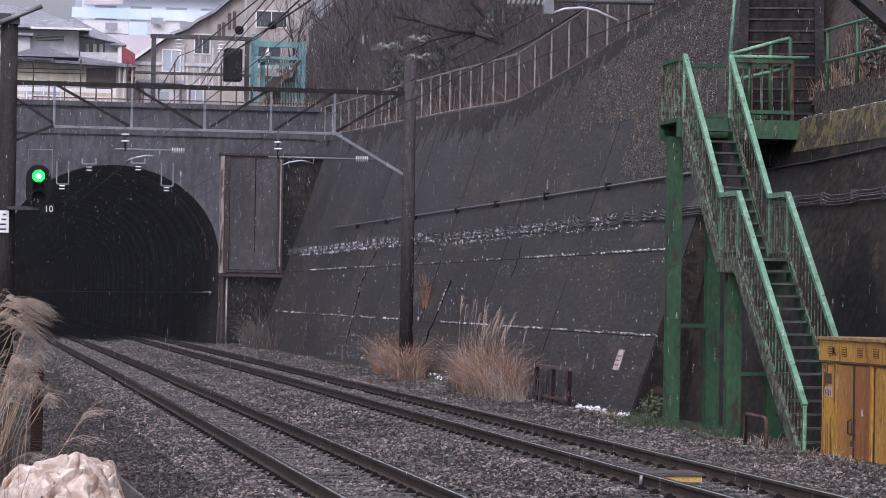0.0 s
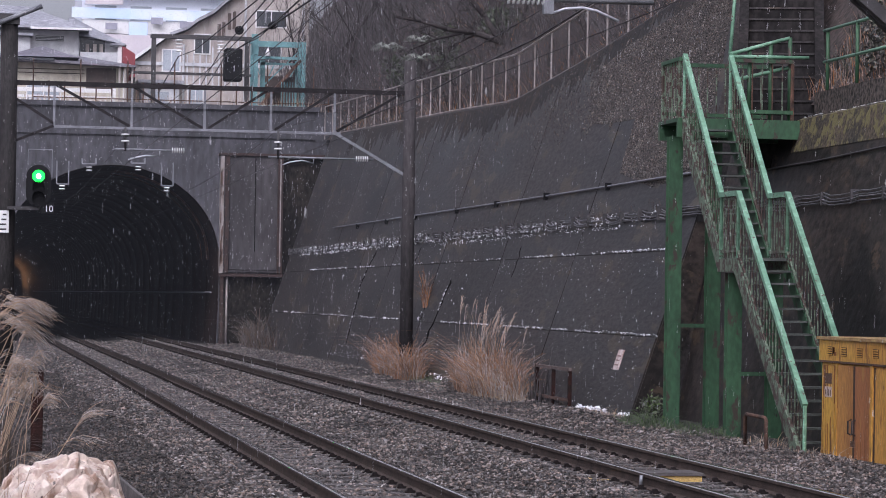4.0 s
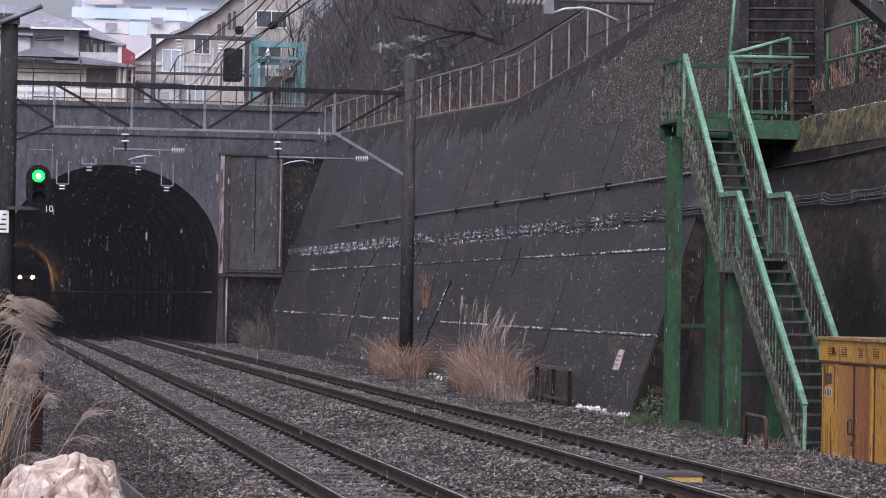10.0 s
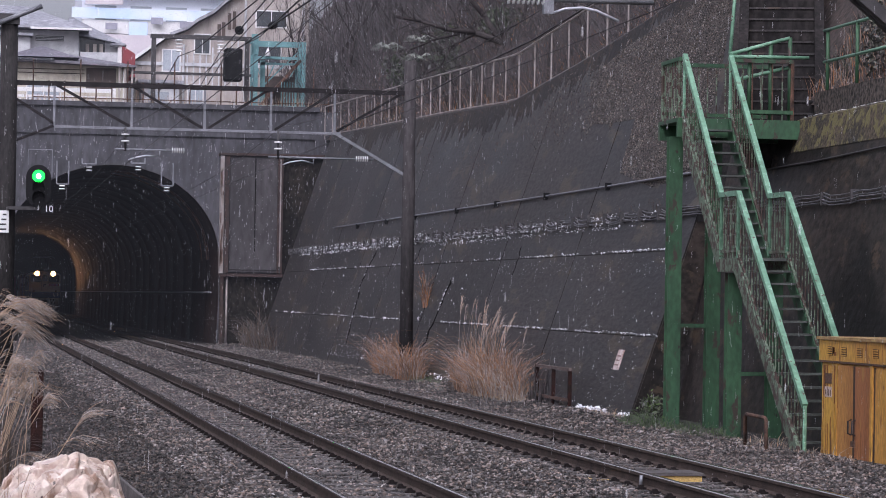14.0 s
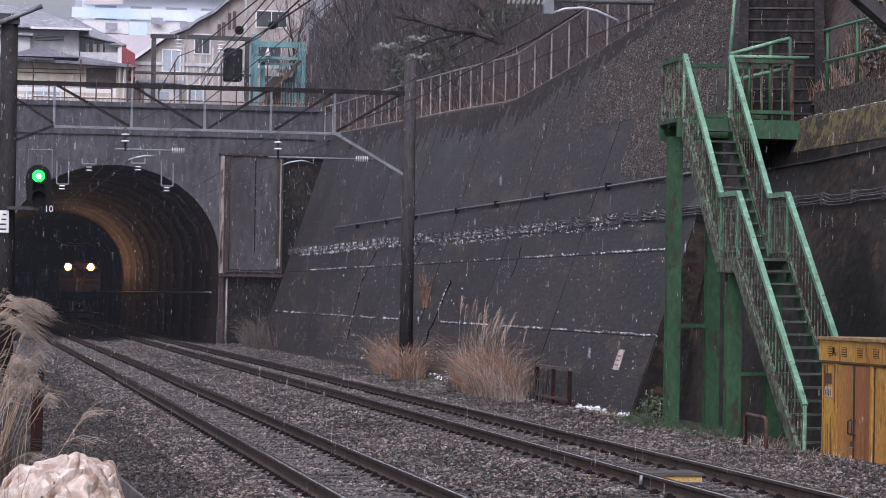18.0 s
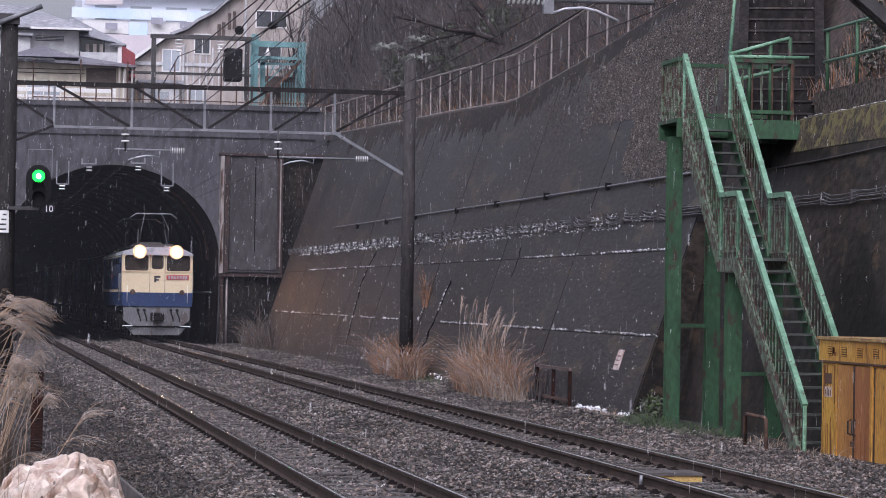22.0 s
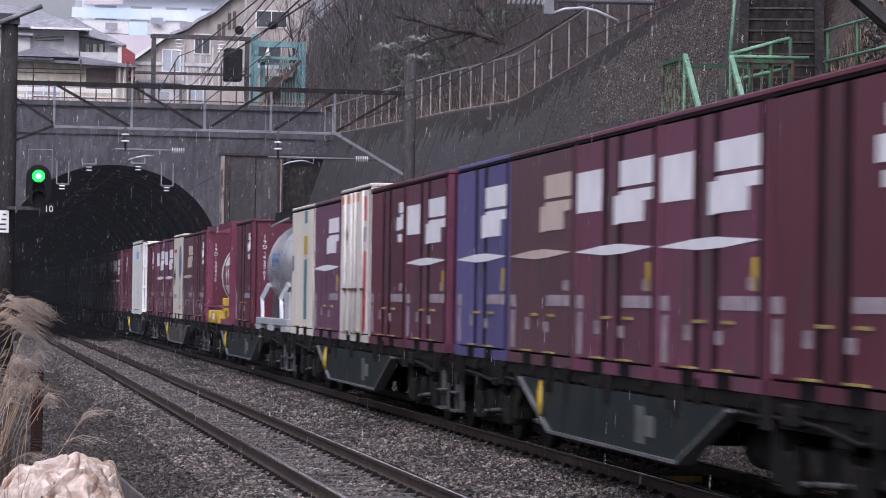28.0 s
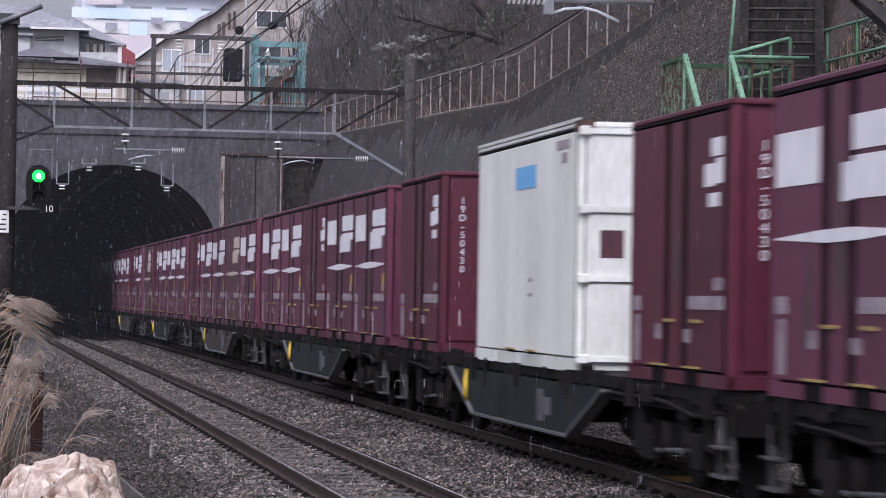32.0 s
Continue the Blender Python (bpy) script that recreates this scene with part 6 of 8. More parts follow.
for _ in range(90):  # grains gathered in small runs
    y, z = 47.7 + 6.5 * rng.random() ** 1.3, -0.1 + 2.0 * rng.random() ** 1.3
    for _ in range(int(1 + 7 * rng.random() ** 2)):
        snow(y + 0.10 * rng.normal(), z + 0.07 * rng.normal(), 0.011, tall=1.8)
for _ in range(260):  # grains caught below the pour joint
    snow(48 + 16 * rng.random(), 2.35 + 0.3 * rng.random(), 0.011)
for _ in range(260):
    snow(49 + 50 * rng.random(), 2.8 + 3.5 * rng.random(), 0.014)
for _ in range(260):
    y = 49.0 + 2.6 * rng.random() if rng.random() < 0.7 else 47.4 + 0.7 * rng.random()
    snow(y, -0.17 + 0.025 * rng.normal(), 0.042, 0.03)
for _ in range(160):
    y = 62 + 11 * rng.random()
    snow(y, -0.10 + 0.06 * rng.normal(), 0.036, 0.03)
for _ in range(120):
    y = 80 + 8 * rng.random()
    snow(y, 0.0 + 0.35 * rng.random() ** 2, 0.022, 0.02)
for ya, za, yb, zb, n in ((70.1, 2.1, 70.3, 1.5, 34), (72.6, 1.9, 72.8, 1.2, 24), (85.9, 2.3, 84.8, 0.5, 40), (84.9, 3.4, 85.8, 2.4, 16), (88.9, 1.5, 88, 1.0, 14)):
    for _ in range(n):
        t = rng.random()
        snow(ya + (yb - ya) * t + 0.1 + 0.08 * rng.normal(), za + (zb - za) * t, 0.03, 0.015)
chips("snow_patches", np.array(sp), np.array(ss_), M["snow"], "thin patches of wet snow clinging to the wall", "snow")

# open cracks running up the wall, with snow and weeds in them
def crack(pts, w):
    bm = bmesh.new()
    line = []
    for (ya, za), (yb, zb) in zip(pts, pts[1:]):
        for k in range(6):
            line.append((ya + (yb - ya) * k / 6 + 0.09 * rng.normal(), za + (zb - za) * k / 6))
    line.append(pts[-1])
    prev = None
    for i, (y, z) in enumerate(line):
        a = w * (0.35 + 1.1 * rng.random()) * (0.3 if i in (0, len(line) - 1) else 1)
        row = [bm.verts.new((wall_x(z) + o, y + d, z)) for d, o in ((-a, 0.01), (-a, -0.006), (a, -0.006), (a, 0.01))]
        if prev:
            for k in range(3):
                bm.faces.new((prev[k], prev[k + 1], row[k + 1], row[k]))
        prev = row
    tagged(part("wall_crack", bm, M["black_joint"]), "dark weedy crack running up the leaning wall", "crack", kind="structure")


crack([(70.0, 2.3), (70.3, 1.56), (70.7, 0.98), (70.8, 0.2)], 0.10)
crack([(85.0, 3.2), (86.0, 2.25), (85.5, 1.6), (84.7, 0.4)], 0.11)
crack([(62.2, 3.0), (62.3, 2.3)], 0.035)
crack([(76.5, 3.2), (77.2, 2.5)], 0.05)

n = 1100
wy, wz = 50 + 34 * rng.random(n) ** 1.2, rng.random(n)
wz = np.array([wall_top(y) - 0.1 - 1.7 * q ** 1.5 for y, q in zip(wy, wz)])
blades("wall_weeds", np.stack([wall_x(wz) + 0.01, wy, wz], -1), 0.08 + 0.22 * rng.random(n), 0.04 + 0.16 * rng.random(n), 0.006 * np.ones(n), math.pi + rng.normal(size=n) * 0.9, M["dead_dark"], 0.9, label="small dead weeds clinging to the upper wall")
n = 450
wy, wz = 49 + 40 * rng.random(n), 3.25 + 0.35 * rng.random(n)
blades("wall_weeds", np.stack([wall_x(wz) - 0.02, wy, wz], -1), 0.08 + 0.2 * rng.random(n), 0.05 + 0.1 * rng.random(n), 0.005 * np.ones(n), math.pi + rng.normal(size=n) * 0.9, M["dead_dark"], 0.6, label="dark dead weeds among the cables")

# cable bundle and pipe
M["steel_cable"] = surf("grey_cable_sheath", (0.15, 0.15, 0.16), (0.08, 0.08, 0.085), 4, 0.5, bump=0)
CLIPS = [31.0 + 1.45 * i for i in range(54)]
for k in range(4):
    z = 3.32 + 0.05 * k
    pts = []
    for i, (a, b) in enumerate(zip(CLIPS, CLIPS[1:])):
        dip = (0.4 if a < 47 else 1.0) * (0.03 + 0.022 * math.sin(i * 1.7 + k * 2.3) + 0.012 * k)
        for q in (0.0, 0.25, 0.5, 0.75):
            y = a + (b - a) * q
            pts.append(((wall_x(z) if y > 47 else near_x(z)) - 0.06 - 0.02 * (k % 2), y, z + 0.02 * math.sin(i * 2.9) - dip * 4 * q * (1 - q) + 0.0016 * (y - 40)))
    wire("cable", pts, 0.012, "sagging grey cable clipped along the wall", "steel_cable")
for y in CLIPS:
    z = 3.27 + 0.0016 * (y - 40)
    bm = bmesh.new()
    wx_ = wall_x(z) if y > 47 else near_x(z)
    box(bm, wx_ - (0.10 if y > 47 else 0.085), wx_ + 0.1, y - 0.012, y + 0.012, z + (0.0 if y > 47 else 0.03), z + 0.23)
    tagged(part("cable_bracket", bm, M["steel_dark"]), "small steel bracket holding the cables on the wall", "bracket", group="cable brackets")
wire("pipe", [(wall_x(4.12) - 0.06, y, 4.10 + 0.0025 * max(0, y - 60)) for y in (47.5, 52, 60, 70, 80, 90, 97)], 0.024, "grey conduit pipe running along the wall", "galv")
wire("pipe", [(near_x(4.05) - 0.03, y, 3.98 + 0.013 * (46.5 - y) + 0.02 * math.sin(y)) for y in (30, 34, 38, 42, 46.5)], 0.018, "thin dark pipe along the near wall", "steel_dark")
for y in (49.5, 55.2, 61.2, 67.0, 72.5, 79.3, 84.7, 91):
    bm = bmesh.new()
    wx_ = wall_x(4.12)
    box(bm, wx_ - 0.11, wx_ + 0.05, y - 0.04, y + 0.04, 4.02, 4.17)
    tagged(part("pipe_clamp", bm, M["black"]), "black clamp holding the pipe on the wall", "clamp", group="pipe clamps")
bm = bmesh.new()
prism(bm, [(wall_x(0.57) - 0.02, 0.57), (wall_x(0.93) - 0.02, 0.93), (wall_x(0.93) + 0.02, 0.93), (wall_x(0.57) + 0.02, 0.57)], "y", 49.35, 49.75)
M["notice_print"] = surf("faded_red_print", (0.36, 0.24, 0.22), (0.46, 0.36, 0.34), 12, 0.7, bump=0)
sg = tagged(part("wall_notice", bm, M["notice_plate"]), "small faded pinkish notice plate fixed on the leaning wall", "sign")
for k in range(3):
    bm = bmesh.new()
    z = 0.66 + 0.08 * k
    box(bm, wall_x(z) - 0.03, wall_x(z) - 0.02, 49.42, 49.68, z - 0.015, z + 0.015)
    part("text_bar", bm, M["notice_print"], sg)

# ---- the near ledge, upper slope and steps by the stairs ----
bm = bmesh.new()
prism(bm, [(near_x(4.22) - 0.01, 4.22), (near_x(4.74) - 0.012, 4.74), (near_x(4.74) + 0.08, 4.78), (13.45, 4.78), (13.45, 4.22)], "y", 20, 43.6)
tagged(part("wall_cap", bm, M["wall_moss"]), "mossy green and brown upper edge of the near wall", "wall", kind="structure")
boxes("upper_wall", M["pebble"], None, (13.42, 13.8, 20, 43.3, 4.4, 5.17))
tagged(bpy.data.objects["upper_wall"], "low stained concrete kerb wall above the ledge", "wall", kind="structure")
nz = [(13.8, 5.1), (15.0, 7.0), (17, 10.5), (24, 18), (40, 26)]
uv = [(x + 0.1 * noise.noise(Vector((x, y, 3))), y, z + 0.15 * noise.noise(Vector((x, y * 0.7, 9)))) for y in [20 + 1.3 * i for i in range(0, 25)] for x, z in nz]
uf = [(j * 5 + i, j * 5 + i + 1, j * 5 + i + 6, j * 5 + i + 5) for j in range(24) for i in range(4)]
tagged(solid("upper_slope", uv, uf, M["hill"], True), "weedy brown slope above the near wall", "hill", kind="structure")
M["creeper"] = surf("faded_creeper", (0.10, 0.10, 0.075), (0.035, 0.035, 0.027), 3, 0.7, bump=0, island=0.9)
n = 4200
yy = 30 + 15 * rng.random(n)
xx = 13.85 + 3.2 * rng.random(n) ** 1.4
zz = np.interp(xx, [13.8, 15.0, 17], [5.05, 6.95, 10.4])
blades("weeds", np.stack([xx, yy, zz], -1), 0.1 + 0.35 * rng.random(n), 0.25 * rng.random(n), 0.007 * np.ones(n), rng.random(n) * 6.283, M["dry_red"], label="short rusty dead weeds on the slope")
n = 6000
yy = 31 + 14 * rng.random(n)
xx = 14.0 + 2.6 * rng.random(n)
zz = np.interp(xx, [13.8, 15.0, 17], [5.05, 6.95, 10.4])
blades("weeds", np.stack([xx, yy, zz], -1), 0.08 + 0.3 * rng.random(n), 0.35 * rng.random(n), 0.012 * np.ones(n), rng.random(n) * 6.283, M["creeper"], label="low dark green creepers on the slope")
for k in range(9):
    cx, cy = 14.05 + 0.32 * (k % 3), 36.6 + 0.85 * k
    leaf_clump("creeper", (cx, cy, np.interp(cx, [13.8, 15.0, 17], [5.05, 6.95, 10.4]) - 0.25), 0.55, 420, 0.045, M["creeper"], "dull green creeper spread over the near slope")
# snow lines on the ledge
sp2 = np.array([(near_x(4.76) + 0.03 + 0.05 * rng.random(), 38.2 + 5.3 * rng.random(), 4.785) for _ in range(60)])
chips("snow_patches", sp2, np.array([(0.02, 0.05, 0.008)] * 60) * (0.4 + rng.random((60, 1))), M["snow"], "thin wet snow lying on the ledge", "snow")


M["step_damp"] = surf("damp_dark_concrete", (0.024, 0.021, 0.02), (0.010, 0.009, 0.009), 1.5, 0.8, bump=0.3, fine=12, fine_mix=0.5, stretch=(1, 1, 0.5), spec=0.2)


def concrete_steps():
    s = thing("concrete_steps", "dark damp concrete steps climbing the slope from the platform", "steps")
    d = Vector((0.28, 0.96, 0))
    side = Vector((0.96, -0.28, 0))
    p0 = Vector((12.72, 44.75, 4.72))
    for i in range(16):
        a = p0 + d * (0.27 * i)
        bm = bmesh.new()
        z0, z1 = 4.0, 4.72 + 0.22 * (i + 1)
        c = [a, a + side * 1.12, a + side * 1.12 + d * 0.5, a + d * 0.5]
        lo_ = [bm.verts.new((q.x, q.y, z1 - 0.9)) for q in c]
        hi_ = [bm.verts.new((q.x, q.y, z1)) for q in c]
        bm.faces.new(hi_)
        bm.faces.new(lo_[::-1])
        for k in range(4):
            bm.faces.new((lo_[k], lo_[(k + 1) % 4], hi_[(k + 1) % 4], hi_[k]))
        st = part("step", bm, M["step_damp"], s)
        bm = bmesh.new()
        e = Vector((a.x, a.y, z1 - 0.025)) - d * 0.008
        bar(bm, (e.x, e.y, e.z), (e.x + side.x * 1.12, e.y + side.y * 1.12, e.z), 0.02, 0.03)
        part("nosing", bm, M["wall"], st, "paler step edge")
    for off in (-0.16, 1.12):
        bm = bmesh.new()
        a, b = p0 + side * off, p0 + side * off + d * 4.4
        q = [a, a + side * 0.16, b + side * 0.16, b]
        lo_ = [bm.verts.new((v.x, v.y, 4.2 + (0 if k < 2 else 3.0))) for k, v in enumerate(q)]
        hi_ = [bm.verts.new((v.x, v.y, 5.0 + (0 if k < 2 else 3.6))) for k, v in enumerate(q)]
        bm.faces.new(hi_)
        bm.faces.new(lo_[::-1])
        for k in range(4):
            bm.faces.new((lo_[k], lo_[(k + 1) % 4], hi_[(k + 1) % 4], hi_[k]))
        part("side_kerb", bm, M["step_damp"], s)
    return s


concrete_steps()


def pipe_rail(name, label, runs, posts, r=0.03):
    g = thing(name, label, "railing", group="green railings")
    for p, q in runs:
        rods("rail", M["green_light"], g, (p, q, r), n=8)
    for p, q in posts:
        rods("post", M["green"], g, (p, q, r * 1.15), n=8)
    return g


pipe_rail("railing", "green pipe railing beside the upper platform", [((12.06, 43.45, 5.76), (13.06, 43.5, 6.05)), ((12.15, 43.5, 5.35), (13.06, 43.5, 5.58)), ((12.05, 43.4, 5.72), (13.38, 43.5, 5.74)), ((12.08, 43.5, 5.76), (12.28, 43.8, 7.4))],
          [((12.40, 43.5, 4.72), (12.40, 43.5, 5.86)), ((12.75, 43.5, 4.72), (12.75, 43.5, 5.96)), ((13.07, 43.5, 4.72), (13.07, 43.5, 6.06))])
pipe_rail("railing", "green pipe railing with snow on the kerb wall", [((13.56, 43.25, 6.16), (13.60, 36.0, 6.14)), ((13.56, 43.25, 5.66), (13.60, 36.0, 5.64))],
          [((13.57, y, 5.1), (13.57, y, 6.17)) for y in (43.1, 41.6, 40.1, 38.6, 37.1)], 0.026)


def platform_guard():
    """Guard rails of the upper stair platform."""
    g = thing("platform_guard", "peeling green guard rail round the stair platform", "railing", group="green railings")
    for p, q in (((11.25, 43.4, 5.66), (11.25, 44.55, 5.66)), ((11.25, 44.55, 5.66), (13.1, 44.55, 5.66)), ((12.1, 43.42, 5.66), (13.1, 43.42, 5.66)), ((12.1, 43.42, 4.85), (13.1, 43.42, 4.85)), ((11.25, 44.55, 4.85), (13.1, 44.55, 4.85))):
        bm = bmesh.new()
        bar(bm, p, q, 0.06, 0.06)
        part("rail", bm, M["green"], g)
    for i in range(8):
        rods("baluster", M["green_old"], g, ((11.25, 43.45 + 0.155 * i, 4.72), (11.25, 43.45 + 0.155 * i, 5.66), 0.012 if i not in (0, 7) else 0.03), n=5)
    for i in range(13):
        rods("baluster", M["green_old"], g, ((11.25 + 0.15 * i, 44.55, 4.72), (11.25 + 0.15 * i, 44.55, 5.66), 0.012), n=5)
    for i in range(7):
        w = 0.03 if i in (0, 6) else 0.012
        rods("baluster", M["rust" if i in (2, 4, 6) else "green_old"], g, ((12.1 + 0.165 * i, 43.42, 4.72), (12.1 + 0.165 * i, 43.42, 5.66), w), n=5)
    return g


platform_guard()

# ---- on the portal ----
boxes("portal_coping", M["portal"], None, (-20, 14.7, PY - 0.12, PY + 1.2, 9.42, 9.62))
tagged(bpy.data.objects["portal_coping"], "concrete coping along the top of the portal", "coping", kind="structure")
boxes("portal_band", M["portal"], None, (-20, 14.5, PY - 0.07, PY, 8.28, 8.42))
tagged(bpy.data.objects["portal_band"], "raised concrete band across the portal", "trim", kind="structure")


def relay_box():
    c = thing("steel_box", "tall weathered grey steel box hung beside the tunnel mouth", "box")
    boxes("body", M["panel"], c, (10.7, 13.1, PY - 0.55, PY - 0.004, 2.75, 7.5))
    for x0, x1 in ((10.98, 12.01), (12.05, 12.93)):
        boxes("door", M["panel"], c, (x0, x1, PY - 0.59, PY - 0.55, 2.84, 7.44), bev=0.01)
    boxes("door_seam", M["black_joint"], c, (12.01, 12.05, PY - 0.57, PY - 0.55, 3.6, 7.44))
    boxes("edge_frame", M["fence"], c, (10.61, 10.74, PY - 0.64, PY - 0.004, 2.7, 7.5), label="pale worn corner post")
    boxes("edge_frame", M["rust_dark"], c, (10.78, 10.95, PY - 0.66, PY - 0.55, 2.7, 7.5), label="rusty corner post")
    boxes("edge_frame", M["rust_dark"], c, (12.95, 13.03, PY - 0.64, PY - 0.55, 2.7, 7.55), label="rusty corner post")
    boxes("edge_frame", M["fence"], c, (13.045, 13.09, PY - 0.63, PY - 0.55, 3.0, 7.4), label="pale worn angle strip")
    boxes("edge_frame", M["rust_dark"], c, (13.1, 13.17, PY - 0.64, PY - 0.004, 2.7, 7.55), label="rusty corner post")
    boxes("top_frame", M["rust_dark"], c, (10.55, 14.9, PY - 0.68, PY - 0.004, 7.52, 7.62), label="rusty top angle")
    boxes("bottom_frame", M["rust_dark"], c, (10.6, 13.2, PY - 0.62, PY - 0.004, 2.56, 2.69))
    rn = random.Random(4)
    for _ in range(22):
        x, z, w, l = rn.choice((10.62, 10.66, 10.70, 10.80, 10.86, 10.91)), rn.uniform(2.8, 7.0), rn.uniform(0.008, 0.02), rn.uniform(0.15, 0.7)
        boxes("paint_flake", M["rust" if x < 10.75 else "girder"], c, (x - w, x + w, PY - 0.665, PY - 0.62, z, min(7.4, z + l)))
    boxes("leg", M["rust_dark"], c, (10.66, 10.78, PY - 0.5, PY - 0.38, -0.3, 2.57))
    rods("conduit", M["fence"], c, ((10.93, PY - 0.42, -0.3), (10.93, PY - 0.42, 2.57), 0.045))
    return c


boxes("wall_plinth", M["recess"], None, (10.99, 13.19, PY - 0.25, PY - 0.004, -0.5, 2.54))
# dark block put where the slot beside the box lies in shade
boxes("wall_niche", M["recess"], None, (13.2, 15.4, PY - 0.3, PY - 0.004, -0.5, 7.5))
tagged(bpy.data.objects["wall_niche"], "dark panel standing in for the shaded slot between the steel box and the cutting", "wall", kind="structure")
tagged(bpy.data.objects["wall_plinth"], "dark brown stained plinth under the steel box", "wall", kind="structure")
relay_box()


# brown slab darkens the wall below the housing for both stain and shade
boxes("stained_plinth", M["wall_brown"], None, (10.66, 12.7, PY - 0.12, PY - 0.004, -0.45, 2.58))
tagged(bpy.data.objects["stained_plinth"], "dark slab under the relay housing, stain and shade in its colour", "wall", kind="structure")


def portal_bracket(x, z, wide):
    b = thing("insulator_bracket", "small steel bracket with white insulator over the tunnel mouth", "bracket", group="insulator brackets")
    y = PY - 0.35
    if wide:
        boxes("arm", M["galv"], b, (x - 0.3, x + 0.3, y, y + 0.05, z + 0.05, z + 0.1))
        for dx in (-0.28, 0.28):
            boxes("arm", M["galv"], b, (x + dx - 0.03, x + dx + 0.03, y, PY, z + 0.1, z + 0.3))
    else:
        for dx in (-0.22, 0.26):
            boxes("arm", M["galv"], b, (x + dx - 0.025, x + dx + 0.025, y, y + 0.05, z, z + 0.95))
            boxes("arm", M["galv"], b, (x + dx - 0.02, x + dx + 0.02, y, PY, z + 0.9, z + 0.95))
        boxes("arm", M["galv"], b, (x - 0.22, x + 0.26, y, y + 0.05, z - 0.02, z + 0.03))
    for k in range(2):
        rods("insulator", M["porcelain"], b, ((x, y, z - 0.1 - 0.12 * k), (x, y, z - 0.05 - 0.12 * k), 0.12), n=12)
    return b


portal_bracket(5.25, 6.98, True)
portal_bracket(7.24, 7.05, True)
portal_bracket(4.17, 6.2, False)
portal_bracket(8.41, 6.22, False)


# ---- signal, notice and catenary arms at the gantry ----
def signal():
    s = thing("railway_signal", "round-ended black colour-light signal showing green on the mast", "signal")
    y = 69.35
    bm = bmesh.new()
    prof = [(1.93 + 0.30 * math.cos(a), 4.60 + 0.30 * math.sin(a)) for a in [math.pi * k / 10 for k in range(11)]]
    prof += [(1.93 + 0.30 * math.cos(a), 4.18 + 0.30 * math.sin(a)) for a in [math.pi + math.pi * k / 10 for k in range(11)]]
    prism(bm, prof, "y", y, y + 0.06)
    part("backboard", bm, M["black"], s, "black oval backboard")
    boxes("housing", M["black"], s, (1.75, 2.11, y + 0.06, y + 0.3, 4.0, 4.78))
    # whitish disc added for the burnt-out centre of the lit lens
    rods("lamp_core", M["lamp_core"], s, ((1.93, y - 0.035, 4.62), (1.93, y - 0.02, 4.62), 0.06), n=14, label="bright centre of the lit lens")
    for z, on in ((4.62, True), (4.35, False), (4.10, False)):
        bm = bmesh.new()
        n = 14
        for k in range(n):
            a0, a1 = math.radians(-20 + 220 * k / n), math.radians(-20 + 220 * (k + 1) / n)
            q = [(1.93 + 0.155 * math.cos(a), yy, z + 0.155 * math.sin(a)) for a, yy in ((a0, y), (a1, y), (a1, y - 0.2), (a0, y - 0.2))]
            bm.faces.new([bm.verts.new(p) for p in q])
        part("hood", bm, M["black"], s)
        rods("lens", M["lamp_green" if on else "black"], s, ((1.93, y - 0.02, z), (1.93, y, z), 0.15), n=20, label="glowing green lens" if on else "dark lens")
    boxes("bracket_arm", M["steel_dark"], s, (1.2, 1.95, y + 0.1, y + 0.6, 3.80, 3.88))
    boxes("bracket_arm", M["steel_dark"], s, (1.9, 1.97, y + 0.1, y + 0.2, 3.85, 4.1))
    for p, q in (((1.68, y + 0.2, 4.9), (1.68, y + 0.2, 5.28)), ((2.26, y + 0.2, 4.6), (2.26, y + 0.2, 5.28)), ((1.68, y + 0.2, 5.28), (2.26, y + 0.2, 5.28))):
        rods("cage_bar", M["galv"], s, (p, q, 0.012), n=5)
    lettering("plate_number", "10", 0.22, pose(2.19, y, 3.76, 90, 0, 9), M["white"], s)
    boxes("number_backing", M["black"], s, (2.0, 2.30, y + 0.02, y + 0.04, 3.72, 3.98))
    return s


signal()
nb = boxes("mast_notice", M["white"], None, (0.96, 1.24, 69.72, 69.74, 3.24, 3.78))
tagged(nb, "white notice with dark printed lines on the concrete mast", "sign")
for k in range(4):
    boxes("text_bar", M["steel_dark"], nb, (1.0 + 0.03 * k, 1.18, 69.71, 69.719, 3.3 + 0.12 * k, 3.34 + 0.12 * k))


def steady(name, label, y, x0, x1, z, ins, arm, drop, post_top, flip=False):
    """A pipe bracket with a ribbed insulator and a curved registration arm."""
    g = thing(name, label, "bracket", group="catenary brackets")
    rods("pipe", M["galv"], g, ((x0, y, z), (x1, y, z - 0.01), 0.026))
    for k in range(6):
        rods("insulator_shed", M["porcelain"], g, ((ins + 0.055 * k, y, z), (ins + 0.055 * k + 0.02, y, z), 0.07), n=12)
    bm = bmesh.new()
    tube(bm, arm, 0.02, 6)
    part("registration_arm", bm, M["alu"], g, "curved pale registration arm")
    rods("clamp", M["steel_dark"], g, ((drop, y, post_top), (drop, y, z - 0.05), 0.03))
    for k in range(2):
        rods("insulator_shed", M["porcelain"], g, ((drop, y, z + 0.18 + 0.16 * k), (drop, y, z + 0.22 + 0.16 * k), 0.1), n=12)
    return g


